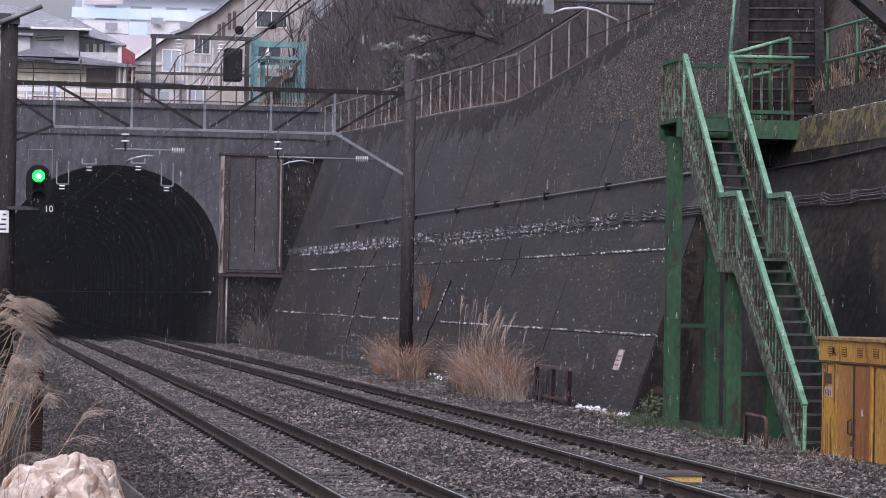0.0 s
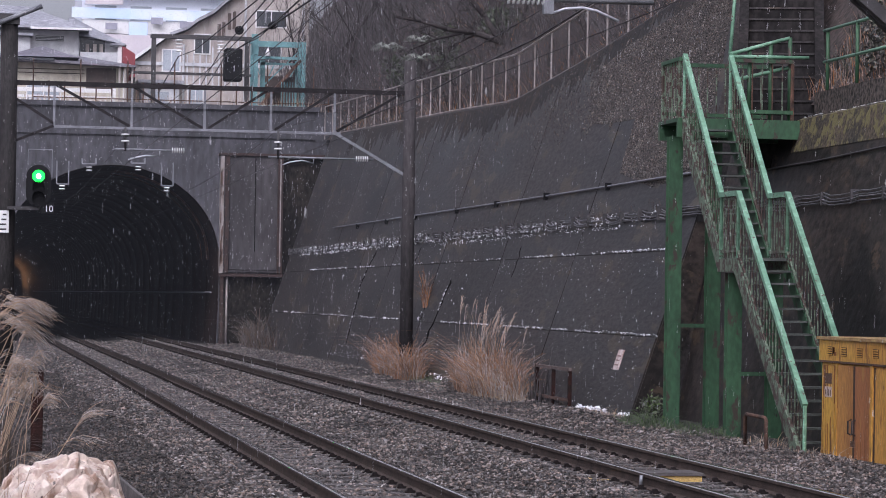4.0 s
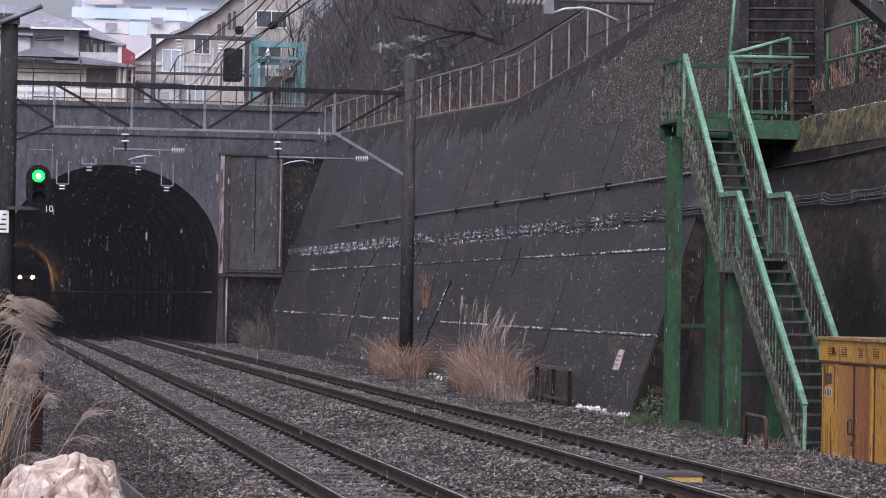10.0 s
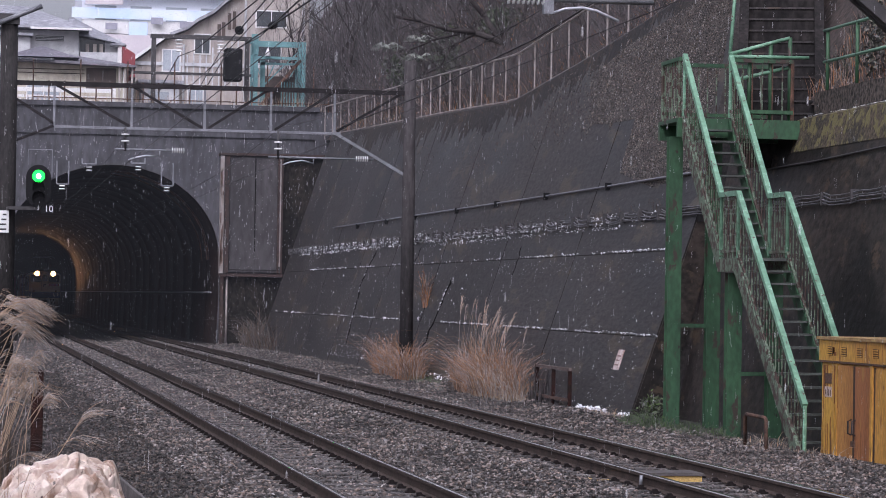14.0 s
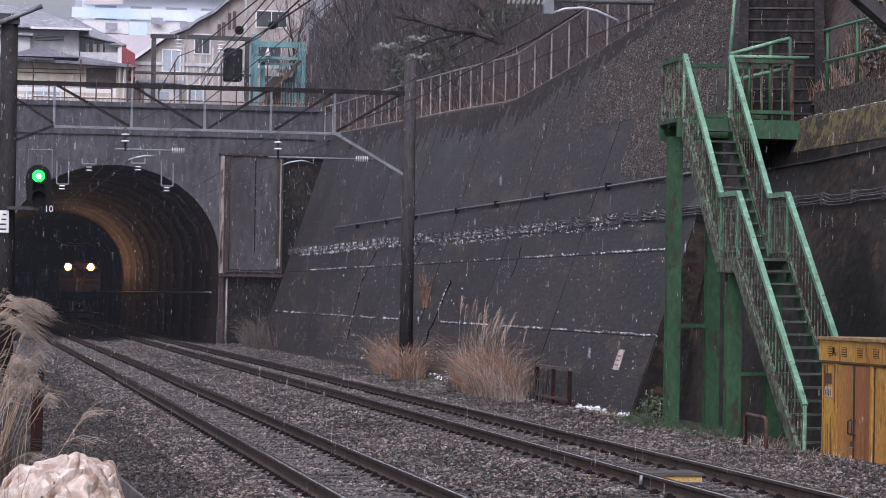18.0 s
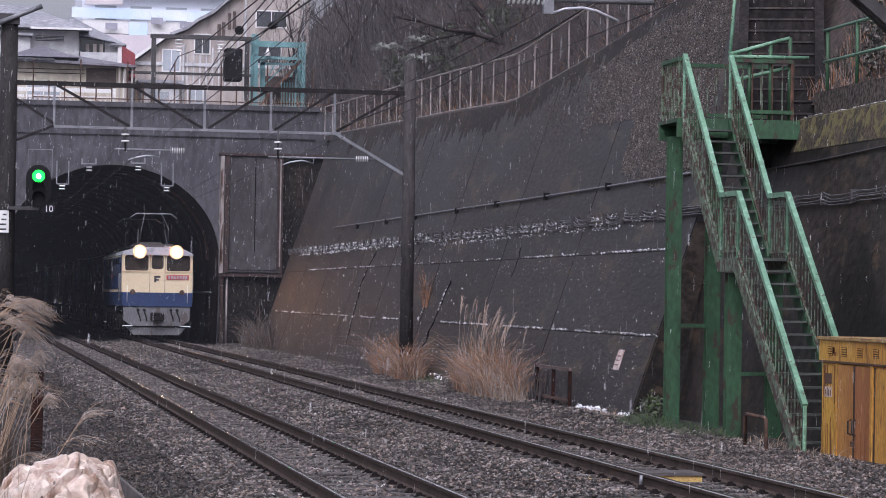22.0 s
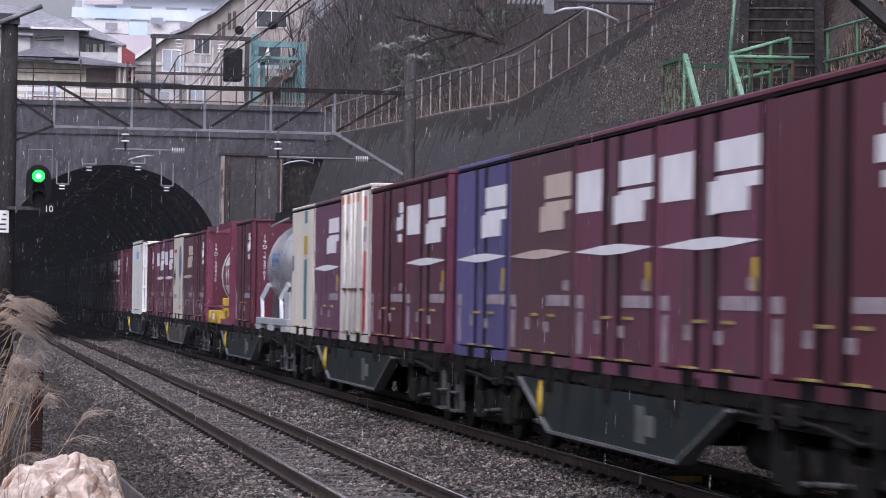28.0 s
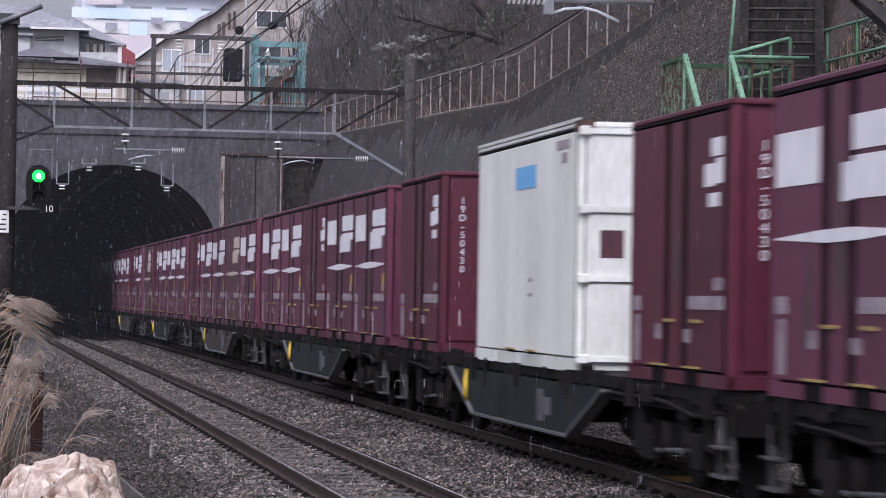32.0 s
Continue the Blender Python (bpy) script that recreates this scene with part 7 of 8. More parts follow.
steady("registration_bracket", "grey pipe bracket with white ribbed insulator steadying the wire", 69.6, 3.77, 5.5, 5.34, 5.18, [(4.11, 69.6, 5.08), (4.3, 69.6, 5.15), (4.55, 69.6, 5.2), (4.88, 69.6, 5.17), (4.88, 69.6, 5.33)], 4.03, 5.88)
steady("registration_bracket", "grey pipe bracket with white ribbed insulator steadying the wire", 69.6, 7.56, 10.2, 5.24, 9.75, [(7.92, 69.6, 5.05), (8.1, 69.6, 5.12), (8.4, 69.6, 5.17), (8.69, 69.6, 5.1), (8.69, 69.6, 5.24)], 7.8, 5.88)


def near_gantry():
    g = thing("catenary_gantry", "grey steel gantry carrying the near catenary bracket", "gantry")
    for x in (-1.2, 13.4):
        rods("mast", M["mast"], g, ((x, 33, -0.5), (x, 33, 8), 0.18), n=16)
    boxes("beam", M["steel_dark"], g, (-1.2, 13.4, 32.95, 33.05, 6.75, 6.95))
    bm = bmesh.new()
    bar(bm, (9.4, 33, 6.7), (13.3, 33, 3.55), 0.1, 0.14)
    bar(bm, (9.4, 33.2, 6.7), (13.3, 33.2, 3.55), 0.1, 0.14)
    part("knee_brace", bm, M["steel_dark"], g)
    rods("drop_post", M["galv"], g, ((7.0, 33, 6.8), (7.0, 33, 5.4), 0.03))
    rods("pipe", M["galv"], g, ((6.2, 33, 5.40), (8.2, 33, 5.40), 0.035))
    for k in range(8):
        rods("insulator_shed", M["porcelain"], g, ((6.42 + 0.06 * k, 33, 5.40), (6.44 + 0.06 * k, 33, 5.40), 0.075), n=12)
    boxes("clamp", M["galv"], g, (6.85, 6.97, 32.95, 33.05, 5.22, 5.44))
    bm = bmesh.new()
    tube(bm, [(6.98, 33, 5.24), (7.12, 33, 5.29), (7.33, 33, 5.31), (7.5, 33, 5.28), (7.78, 33, 5.16)], 0.018, 6)
    part("registration_arm", bm, M["alu"], g, "curved pale registration arm")
    return g


near_gantry()
g0 = thing("mast_crossarm", "dark steel crossarm with diagonal stay at the mast head", "crossarm")
boxes("arm", M["steel_dark"], g0, (0.9, 1.42, 69.75, 69.95, 8.35, 8.6))
rods("stay", M["galv"], g0, ((0.9, 69.7, 8.35), (1.95, 69.7, 8.8), 0.06))

# feeders crossing towards the houses
for pts, r in ((((7.95, 115, 9.96), (9.51, 125, 12.32)), 0.028), (((9.51, 125, 12.32), (9.74, 119, 12.1), (7.26, 70, 9.16), (5.39, 33, 6.95)), 0.02),
               (((9.73, 117, 10.27), (11.36, 125, 12.58)), 0.022), (((11.36, 125, 12.58), (7.47, 70, 9.17), (4.85, 33, 6.9)), 0.02),
               (((10.23, 118, 10.59), (11.62, 125, 12.46)), 0.026), (((11.62, 125, 12.46), (10.49, 100, 11.01), (7.13, 60, 8.14), (4.9, 33, 6.25)), 0.022),
               (((11.15, 120, 11.96), (6.76, 55, 7.62), (5.3, 33, 6.2)), 0.022),
               (((9.48, 70, 6.08), (10.17, 62, 6.32), (10.03, 55, 6.37), (10.02, 49, 6.42), (9.88, 44, 6.52), (9.57, 33.0, 6.74)), 0.016)):
    wire("feeder_wire", pts, r, "dark feeder wire above the tracks")
for x, y, z, n, step in ((9.20, 94.4, 10.68, 1, 0), (9.11, 83.6, 9.83, 6, 0.16)):
    g0 = thing("wire_insulator", "dark round insulator strung in a feeder wire", "insulator", group="wire insulators")
    for k in range(n):
        rods("disc", M["black"], g0, ((x - 0.07 * k * step, y - k * step, z - 0.065 * k * step), (x - 0.003, y - k * step - 0.10, z - 0.065 * k * step - 0.006), 0.15 if n == 1 else 0.11), n=14)

# ---- houses over the tunnel ----
M["cream_wall"] = surf("cream_render", (0.58, 0.54, 0.45), (0.47, 0.43, 0.35), 0.6, 0.85, bump=0.05, fine=3, fine_mix=0.15)
M["grey_wall"] = surf("pale_grey_render", (0.56, 0.57, 0.58), (0.47, 0.48, 0.5), 0.6, 0.85, bump=0.05, fine=3, fine_mix=0.15)
M["tan_wall"] = surf("beige_cladding", (0.44, 0.40, 0.37), (0.31, 0.275, 0.25), 0.5, 0.85, bump=0.05, fine=3, fine_mix=0.2, stretch=(1, 1, 0.3))
M["slate"] = surf("wet_slate_roof", (0.34, 0.345, 0.38), (0.22, 0.225, 0.25), 1.0, 0.45, bump=0.1, fine=5, spot=(0.5, 0.5, 0.53), spot_scale=2, spot_at=0.62)
M["slate_dark"] = surf("dark_wet_slate", (0.20, 0.19, 0.22), (0.12, 0.115, 0.135), 1.0, 0.5, bump=0.1, fine=5)
M["shutter"] = surf("dark_brown_shutter", (0.10, 0.075, 0.065), (0.06, 0.045, 0.04), 2, 0.7, bump=0.1)
M["teal_paint"] = surf("teal_steel_paint", (0.16, 0.33, 0.34), (0.10, 0.23, 0.24), 2, 0.5, bump=0.1)
M["win"] = surf("dark_window", (0.07, 0.08, 0.09), (0.05, 0.055, 0.06), 2, 0.15, bump=0)
M["win_pale"] = surf("pale_curtained_window", (0.42, 0.46, 0.50), (0.36, 0.40, 0.44), 2, 0.2, bump=0)
M["red_wall"] = surf("faded_red_cladding", (0.27, 0.05, 0.06), (0.20, 0.04, 0.045), 2, 0.7, bump=0.1)
# the distant facade and scaffold sheet have the snow haze lightened into their colour
M["hazed_far"] = surf("hazed_distant_facade", (0.80, 0.83, 0.90), (0.72, 0.76, 0.84), 0.3, 0.8, bump=0)
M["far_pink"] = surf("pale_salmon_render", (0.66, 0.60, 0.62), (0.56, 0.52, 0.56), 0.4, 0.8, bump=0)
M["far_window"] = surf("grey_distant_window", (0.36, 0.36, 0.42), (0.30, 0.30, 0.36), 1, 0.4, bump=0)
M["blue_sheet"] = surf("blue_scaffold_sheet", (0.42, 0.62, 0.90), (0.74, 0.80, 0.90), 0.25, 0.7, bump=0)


def window(parent, x0, x1, y, z0, z1, mat="win", sill=True):
    w = boxes("window", M["white"], parent, (x0 - 0.06, x1 + 0.06, y - 0.05, y + 0.02, z0 - 0.06, z1 + 0.06))
    boxes("pane", M[mat], w, (x0, (x0 + x1) / 2 - 0.02, y - 0.07, y - 0.05, z0, z1))
    boxes("pane", M[mat], w, ((x0 + x1) / 2 + 0.02, x1, y - 0.07, y - 0.05, z0, z1))
    return w


def house_front():
    h = thing("house", "single-storey cream house with dark shutters and low slate roof", "house")
    y = 124.0
    boxes("wall", M["cream_wall"], h, (1.0, 7.15, y, y + 6, 8.8, 11.84))
    bm = bmesh.new()
    lo_ = [bm.verts.new(q) for q in ((0.4, y - 0.7, 11.86), (7.55, y - 0.7, 11.64), (7.55, y + 6.5, 11.64), (0.4, y + 6.5, 11.86))]
    hi_ = [bm.verts.new(q) for q in ((0.4, y - 0.7, 11.95), (7.55, y - 0.7, 11.73), (7.55, y + 6.5, 11.73), (0.4, y + 6.5, 11.95))]
    rg = [bm.verts.new(q) for q in ((1.6, y + 3.0, 12.42), (4.95, y + 3.0, 12.40))]
    bm.faces.new(lo_[::-1])
    for k in range(4):
        bm.faces.new((lo_[k], lo_[(k + 1) % 4], hi_[(k + 1) % 4], hi_[k]))
    for q in ((hi_[0], hi_[1], rg[1], rg[0]), (hi_[1], hi_[2], rg[1]), (hi_[2], hi_[3], rg[0], rg[1]), (hi_[3], hi_[0], rg[0])):
        bm.faces.new(q)
    part("roof", bm, M["slate_dark"], h, "low grey eave roof")
    boxes("gutter", M["win"], h, (0.4, 4.0, y - 0.8, y - 0.7, 11.84, 11.93))
    # small hipped roof over the upper room
    bm = bmesh.new()
    b_ = [bm.verts.new(q) for q in ((1.9, y - 0.4, 12.02), (5.1, y - 0.4, 12.02), (5.1, y + 4.2, 12.02), (1.9, y + 4.2, 12.02))]
    top = bm.verts.new((3.55, y + 1.8, 12.68))
    bm.faces.new(b_[::-1])
    for k in range(4):
        bm.faces.new((b_[k], b_[(k + 1) % 4], top))
    part("roof", bm, M["slate_dark"], h, "small dark hipped roof")
    boxes("shutter", M["shutter"], h, (5.43, 6.72, y - 0.06, y, 10.7, 11.62), label="dark brown rolling shutter")
    for k in range(7):
        boxes("shutter_slat", M["shutter"], h, (5.46, 6.69, y - 0.075, y - 0.06, 10.74 + 0.125 * k, 10.82 + 0.125 * k))
    for z in (11.35, 11.52):
        boxes("drip_board", M["shutter"], h, (1.0, 5.35, y - 0.05, y, z - 0.02, z + 0.015))
    for x in (6.85, 7.1, 7.4):
        rods("porch_post", M["tan_wall"], h, ((x, y - 0.5, 9.1), (x, y - 0.5, 11.66), 0.05), n=6)
    rods("downpipe", M["white"], h, ((7.05, y - 0.3, 9.1), (7.05, y - 0.3, 11.5), 0.04), n=6)
    window(h, 2.9, 4.3, y, 10.0, 10.9, "win_pale")
    return h


house_front()
gr = thing("carport_rail", "white metal carport rail with slatted fence above the portal", "fence")
boxes("rail", M["white"], gr, (1.0, 6.45, 119.9, 120.0, 10.25, 10.42))
boxes("rail", M["white"], gr, (1.0, 6.45, 119.9, 120.0, 10.0, 10.1))
for i in range(26):
    boxes("slat", M["white"], gr, (1.0 + 0.21 * i, 1.08 + 0.21 * i, 119.93, 119.97, 9.2, 9.95))
boxes("post", M["white"], gr, (6.35, 6.5, 119.85, 120.0, 9.1, 10.45))


def house_back():
    h = thing("house", "two-storey pale grey house with wet slate roofs", "house")
    y = 134.0
    boxes("wall", M["grey_wall"], h, (1.5, 5.5, y, y + 7, 9, 14.12))

    def roof(corners, faces, label):
        bm = bmesh.new()
        e = [bm.verts.new(q) for q in corners]
        for q in faces:
            bm.faces.new([e[k] for k in q])
        part("roof", bm, M["slate"], h, label)

    hip = ((0, 1, 5, 4), (1, 2, 5), (2, 3, 4, 5), (3, 0, 4), (0, 3, 2, 1))
    roof([(0.6, y - 0.8, 14.15), (6.0, y - 0.8, 14.18), (6.0, y + 7.5, 14.18), (0.6, y + 7.5, 14.15), (1.4, y + 3.4, 15.6), (3.2, y + 3.4, 15.55)], hip, "slate main roof with thin snow")
    boxes("gutter", M["white"], h, (3.2, 6.05, y - 0.9, y - 0.8, 14.10, 14.2))
    boxes("lean_to", M["grey_wall"], h, (1.2, 3.2, y - 0.9, y - 0.05, 9.5, 13.72))
    boxes("lean_to_roof", M["slate"], h, (1.0, 3.3, y - 1.2, y - 0.02, 13.74, 13.86))
    boxes("vent_strip", M["win"], h, (3.47, 4.79, y - 0.06, y, 13.62, 13.86), label="dark louvred opening")
    for k in range(3):
        boxes("vent_slat", M["grey_wall"], h, (3.49, 4.77, y - 0.075, y - 0.06, 13.66 + 0.07 * k, 13.68 + 0.07 * k))
    boxes("wall", M["grey_wall"], h, (5.52, 7.5, y + 0.8, y + 7, 9, 13.9))
    boxes("balcony", M["grey_wall"], h, (5.55, 7.5, y - 0.2, y + 0.8, 11.6, 13.14))
    # thin dark panel stands in for the shaded balcony recess
    boxes("balcony_opening", M["win"], h, (5.6, 6.75, y + 0.72, y + 0.8, 13.16, 13.86))
    for x in (5.85, 6.2, 6.5):
        boxes("balcony_blind", M["tan_wall"], h, (x, x + 0.16, y + 0.6, y + 0.7, 13.16, 13.6))
    boxes("corner_post", M["white"], h, (7.31, 7.5, y - 0.3, y - 0.2, 11.6, 13.46))
    boxes("porch_roof", M["slate"], h, (7.0, 7.65, y - 0.4, y + 0.6, 13.48, 13.58))
    roof([(5.0, y + 0.1, 14.08), (7.75, y + 0.1, 13.56), (8.0, y + 7.5, 13.56), (5.0, y + 7.5, 14.08), (5.15, y + 4, 15.15), (5.45, y + 4, 15.1)], hip, "lower slate roof")
    bm = bmesh.new()
    prism(bm, [(7.53, 12.0), (7.53, 13.44), (8.12, 13.08), (8.12, 12.0)], "y", y - 0.6, y + 2)
    part("side_wall", bm, M["red_wall"], h, "faded red sloping side wall")
    return h


house_back()


def flats():
    h = thing("apartment_house", "beige two-storey apartment house with sloping roof and shutters", "house")
    y = 138.0
    bm = bmesh.new()
    prism(bm, [(8.4, 9), (8.4, 13.1), (10.04, 14.32), (10.9, 14.66), (11.4, 15.05), (12.2, 15.5), (12.8, 16.05), (14.0, 16.8), (16.9, 16.8), (16.9, 9)], "y", y, y + 9)
    part("wall", bm, M["tan_wall"], h)
    bm = bmesh.new()
    prism(bm, [(8.1, 12.98), (10.04, 14.4), (10.04, 14.56), (8.05, 13.12)], "y", y - 0.4, y + 9)
    part("roof_edge", bm, M["white"], h, "snowy pale roof edge")
    bm = bmesh.new()
    prism(bm, [(10.06, 14.40), (10.9, 14.72), (11.4, 15.12), (12.2, 15.56), (12.8, 16.12), (14.0, 16.9), (14.0, 17.05), (12.75, 16.26), (12.15, 15.7), (11.35, 15.26), (10.85, 14.86), (10.06, 14.54)], "y", y - 0.4, y + 9)
    part("roof_edge", bm, M["slate"], h, "snow-dusted stepped roof edge")
    for x0, x1, z0, z1, mm in ((9.75, 10.55, 12.7, 13.7, "win_pale"), (11.3, 12.0, 13.6, 14.5, "win"), (14.3, 15.75, 15.0, 15.75, "win"), (14.3, 15.5, 13.2, 14.2, "win"), (11.0, 11.7, 10.9, 12.0, "win_pale"), (14.6, 15.6, 11.0, 12.2, "win")):
        window(h, x0, x1, y, z0, z1, mm)
    # shutters, downpipes, floor band and lower annex
    for x, z0, z1 in ((12.38, 14.25, 15.05), (12.6, 14.3, 15.15), (12.88, 14.8, 15.6), (13.12, 14.85, 15.7)):
        boxes("shutter", M["shutter"], h, (x, x + 0.17, y - 0.05, y, z0, z1))
    for k in range(9):
        boxes("cladding_strip", M["grey_wall"], h, (10.9 + 0.31 * k, 10.97 + 0.31 * k, y - 0.03, y, 12.0, 13.5 + 0.1 * k))
    for x in (10.75, 13.75, 16.6):
        rods("downpipe", M["grey_wall"], h, ((x, y - 0.08, 9.2), (x, y - 0.08, 14.0 if x < 12 else 16.4), 0.06), n=6)
    boxes("floor_band", M["grey_wall"], h, (8.4, 16.9, y - 0.06, y, 12.95, 13.12))
    boxes("annex", M["grey_wall"], h, (8.6, 10.4, y - 2.2, y - 0.1, 9.2, 11.9), label="pale grey lean-to annex")
    boxes("annex_roof", M["slate"], h, (8.4, 10.6, y - 2.5, y - 0.05, 11.9, 12.05))
    boxes("annex_window", M["win_pale"], h, (8.9, 9.9, y - 2.24, y - 2.2, 10.4, 11.5))
    return h


flats()


def teal_frame():
    g = thing("stair_tower", "teal-painted steel frame stair tower by the line", "frame")
    y = 126.0
    for x in (13.05, 15.2):
        for yy in (y, y + 1.5):
            boxes("post", M["teal_paint"], g, (x - 0.09, x + 0.09, yy - 0.09, yy + 0.09, 8.6, 13.1))
    boxes("beam", M["teal_paint"], g, (12.95, 15.3, y - 0.1, y + 0.1, 12.95, 13.2))
    boxes("beam", M["teal_paint"], g, (12.95, 15.3, y - 0.1, y + 0.1, 12.4, 12.52))
    boxes("beam", M["teal_paint"], g, (12.95, 15.3, y - 0.1, y + 0.1, 10.2, 10.32))
    bm = bmesh.new()
    bar(bm, (13.2, y + 0.4, 10.2), (15.1, y + 0.4, 12.4), 0.7, 0.12)
    part("stair_flight", bm, M["rust"], g, "brown stair flight")
    bm = bmesh.new()
    bar(bm, (13.2, y, 11.0), (15.1, y, 12.9), 0.05, 0.05)
    part("handrail", bm, M["teal_paint"], g)
    for i in range(7):
        boxes("bar", M["teal_paint"], g, (14.2 + 0.13 * i, 14.23 + 0.13 * i, y - 0.03, y, 10.3, 11.4))
    for (xa, za), (xb, zb) in (((13.15, 10.3), (14.1, 12.4)), ((14.1, 10.3), (13.15, 12.4)), ((14.1, 10.3), (15.1, 12.4)), ((13.15, 8.7), (15.1, 10.2)), ((15.1, 8.7), (13.15, 10.2))):
        bm = bmesh.new()
        bar(bm, (xa, y + 1.5, za), (xb, y + 1.5, zb), 0.05, 0.05)
        part("brace", bm, M["teal_paint"], g)
    boxes("inner_frame", M["teal_paint"], g, (13.32, 13.54, y + 0.6, y + 0.7, 8.7, 12.4), (14.9, 14.98, y + 0.6, y + 0.7, 8.7, 12.4), (13.35, 14.98, y + 0.6, y + 0.7, 12.2, 12.3))
    bm = bmesh.new()
    rod(bm, (13.55, y - 0.3, 12.5), (13.55, y - 0.3, 12.85), 0.16, 14, 0.03)
    part("bell_insulator", bm, M["porcelain"], g, "white conical insulator")
    boxes("gusset", M["teal_paint"], g, (12.55, 13.0, y - 0.12, y + 0.05, 13.05, 13.3), (12.85, 13.15, y - 0.14, y + 0.14, 12.6, 13.5))
    boxes("panel", M["shutter"], g, (13.35, 14.9, y + 0.75, y + 0.8, 10.4, 11.7), label="dark panel behind the frame")
    return g


teal_frame()
pf = thing("steel_portal_frame", "dark steel portal frame carrying wires and insulators", "frame")
for x in (8.45, 12.6):
    boxes("post", M["steel_dark"], pf, (x - 0.1, x + 0.1, 125.4, 125.6, 8.8, 13.3))
boxes("beam", M["steel_dark"], pf, (8.3, 12.8, 125.35, 125.65, 13.15, 13.32))
boxes("beam", M["steel_dark"], pf, (7.3, 12.8, 125.35, 125.65, 11.55, 11.65))
for x in (9.55, 11.4):
    for k in range(4):
        rods("insulator_shed", M["porcelain"], pf, ((x, 125.2, 12.55 + 0.16 * k), (x, 125.2, 12.6 + 0.16 * k), 0.16), n=12)
boxes("transformer", M["black"], pf, (11.55, 12.35, 124.9, 125.6, 11.3, 12.75), bev=0.06, label="dark transformer tank")


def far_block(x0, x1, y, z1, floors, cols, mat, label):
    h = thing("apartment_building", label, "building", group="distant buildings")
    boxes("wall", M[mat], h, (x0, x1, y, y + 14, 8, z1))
    boxes("roof", M["hazed_far"], h, (x0 - 0.4, x1 + 0.4, y - 0.4, y + 14.4, z1, z1 + 0.4))
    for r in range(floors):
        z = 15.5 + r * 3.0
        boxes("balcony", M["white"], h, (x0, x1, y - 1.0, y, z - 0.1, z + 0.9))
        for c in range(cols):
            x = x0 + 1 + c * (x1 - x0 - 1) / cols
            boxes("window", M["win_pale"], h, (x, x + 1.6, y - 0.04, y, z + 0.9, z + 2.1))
    return h


fb = far_block(9.0, 26.0, 215, 27, 4, 6, "hazed_far", "apartment building in the snowy distance, haze put into its pale bluish colour")
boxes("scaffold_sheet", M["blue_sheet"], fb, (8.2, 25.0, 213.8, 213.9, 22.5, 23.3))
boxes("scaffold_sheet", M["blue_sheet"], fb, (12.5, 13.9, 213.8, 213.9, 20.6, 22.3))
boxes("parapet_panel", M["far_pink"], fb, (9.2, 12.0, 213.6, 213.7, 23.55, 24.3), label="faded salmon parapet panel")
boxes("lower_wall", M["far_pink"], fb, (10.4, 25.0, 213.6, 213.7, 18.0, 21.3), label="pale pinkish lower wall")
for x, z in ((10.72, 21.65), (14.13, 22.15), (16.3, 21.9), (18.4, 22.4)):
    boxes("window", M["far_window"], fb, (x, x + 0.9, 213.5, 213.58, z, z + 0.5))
far_block(-14.0, 4.0, 260, 21, 2, 5, "hazed_far", "low apartment building in the snowy distance, haze put into its pale colour")
far_block(2.0, 9.5, 190, 17.2, 1, 3, "tan_wall", "beige distant house block behind the slate roofs")

# brushwood beside the flats
n = 4200
bx, by = 15.3 + 9 * rng.random(n) ** 1.3, 119 + 22 * rng.random(n)
blades("undergrowth", np.stack([bx, by, 9.0 + 0.55 * np.clip(bx - 15.6, 0, 9)], -1), 1.2 + 4.2 * rng.random(n), 1.4 * rng.random(n), 0.018 * np.ones(n), rng.random(n) * 6.283, M["twig"], label="tall bare brushwood beside the flats")
for i, (x, y, hgt) in enumerate(((16.2, 121, 7.5), (17.5, 126, 8.0), (15.9, 130, 7.5), (18.5, 119, 8.0))):
    bare_tree((x, y, 9.0), hgt, -0.05, 70 + i, "leafless grey tree with fine twigs beside the flats")

# thin pole fence along the plateau edge
pe = thing("plateau_fence", "thin rusty pole fence along the portal top", "fence")
for i in range(20):
    x = 3.0 + i * 0.65
    rods("post", M["rust"], pe, ((x, 118.2, 9.0), (x, 118.2, 10.6 if i % 3 else 11.5), 0.03), n=5)
for z in (9.9, 10.5):
    rods("rail", M["rust"], pe, ((3.0, 118.2, z), (15.4, 118.2, z), 0.025), n=5)
n = 900
blades("dead_grass", np.stack([2 + 13 * rng.random(n), 117.3 + 1.5 * rng.random(n), 9.1 * np.ones(n)], -1), 0.3 + 0.9 * rng.random(n), 0.3 * rng.random(n), 0.012 * np.ones(n), rng.random(n) * 6.283, M["dry"], label="straw-coloured dead grass along the portal top")


M["grass_fresh"] = surf("fresh_green_grass", (0.085, 0.145, 0.045), (0.04, 0.07, 0.022), 3, 0.8, bump=0, island=0.4)

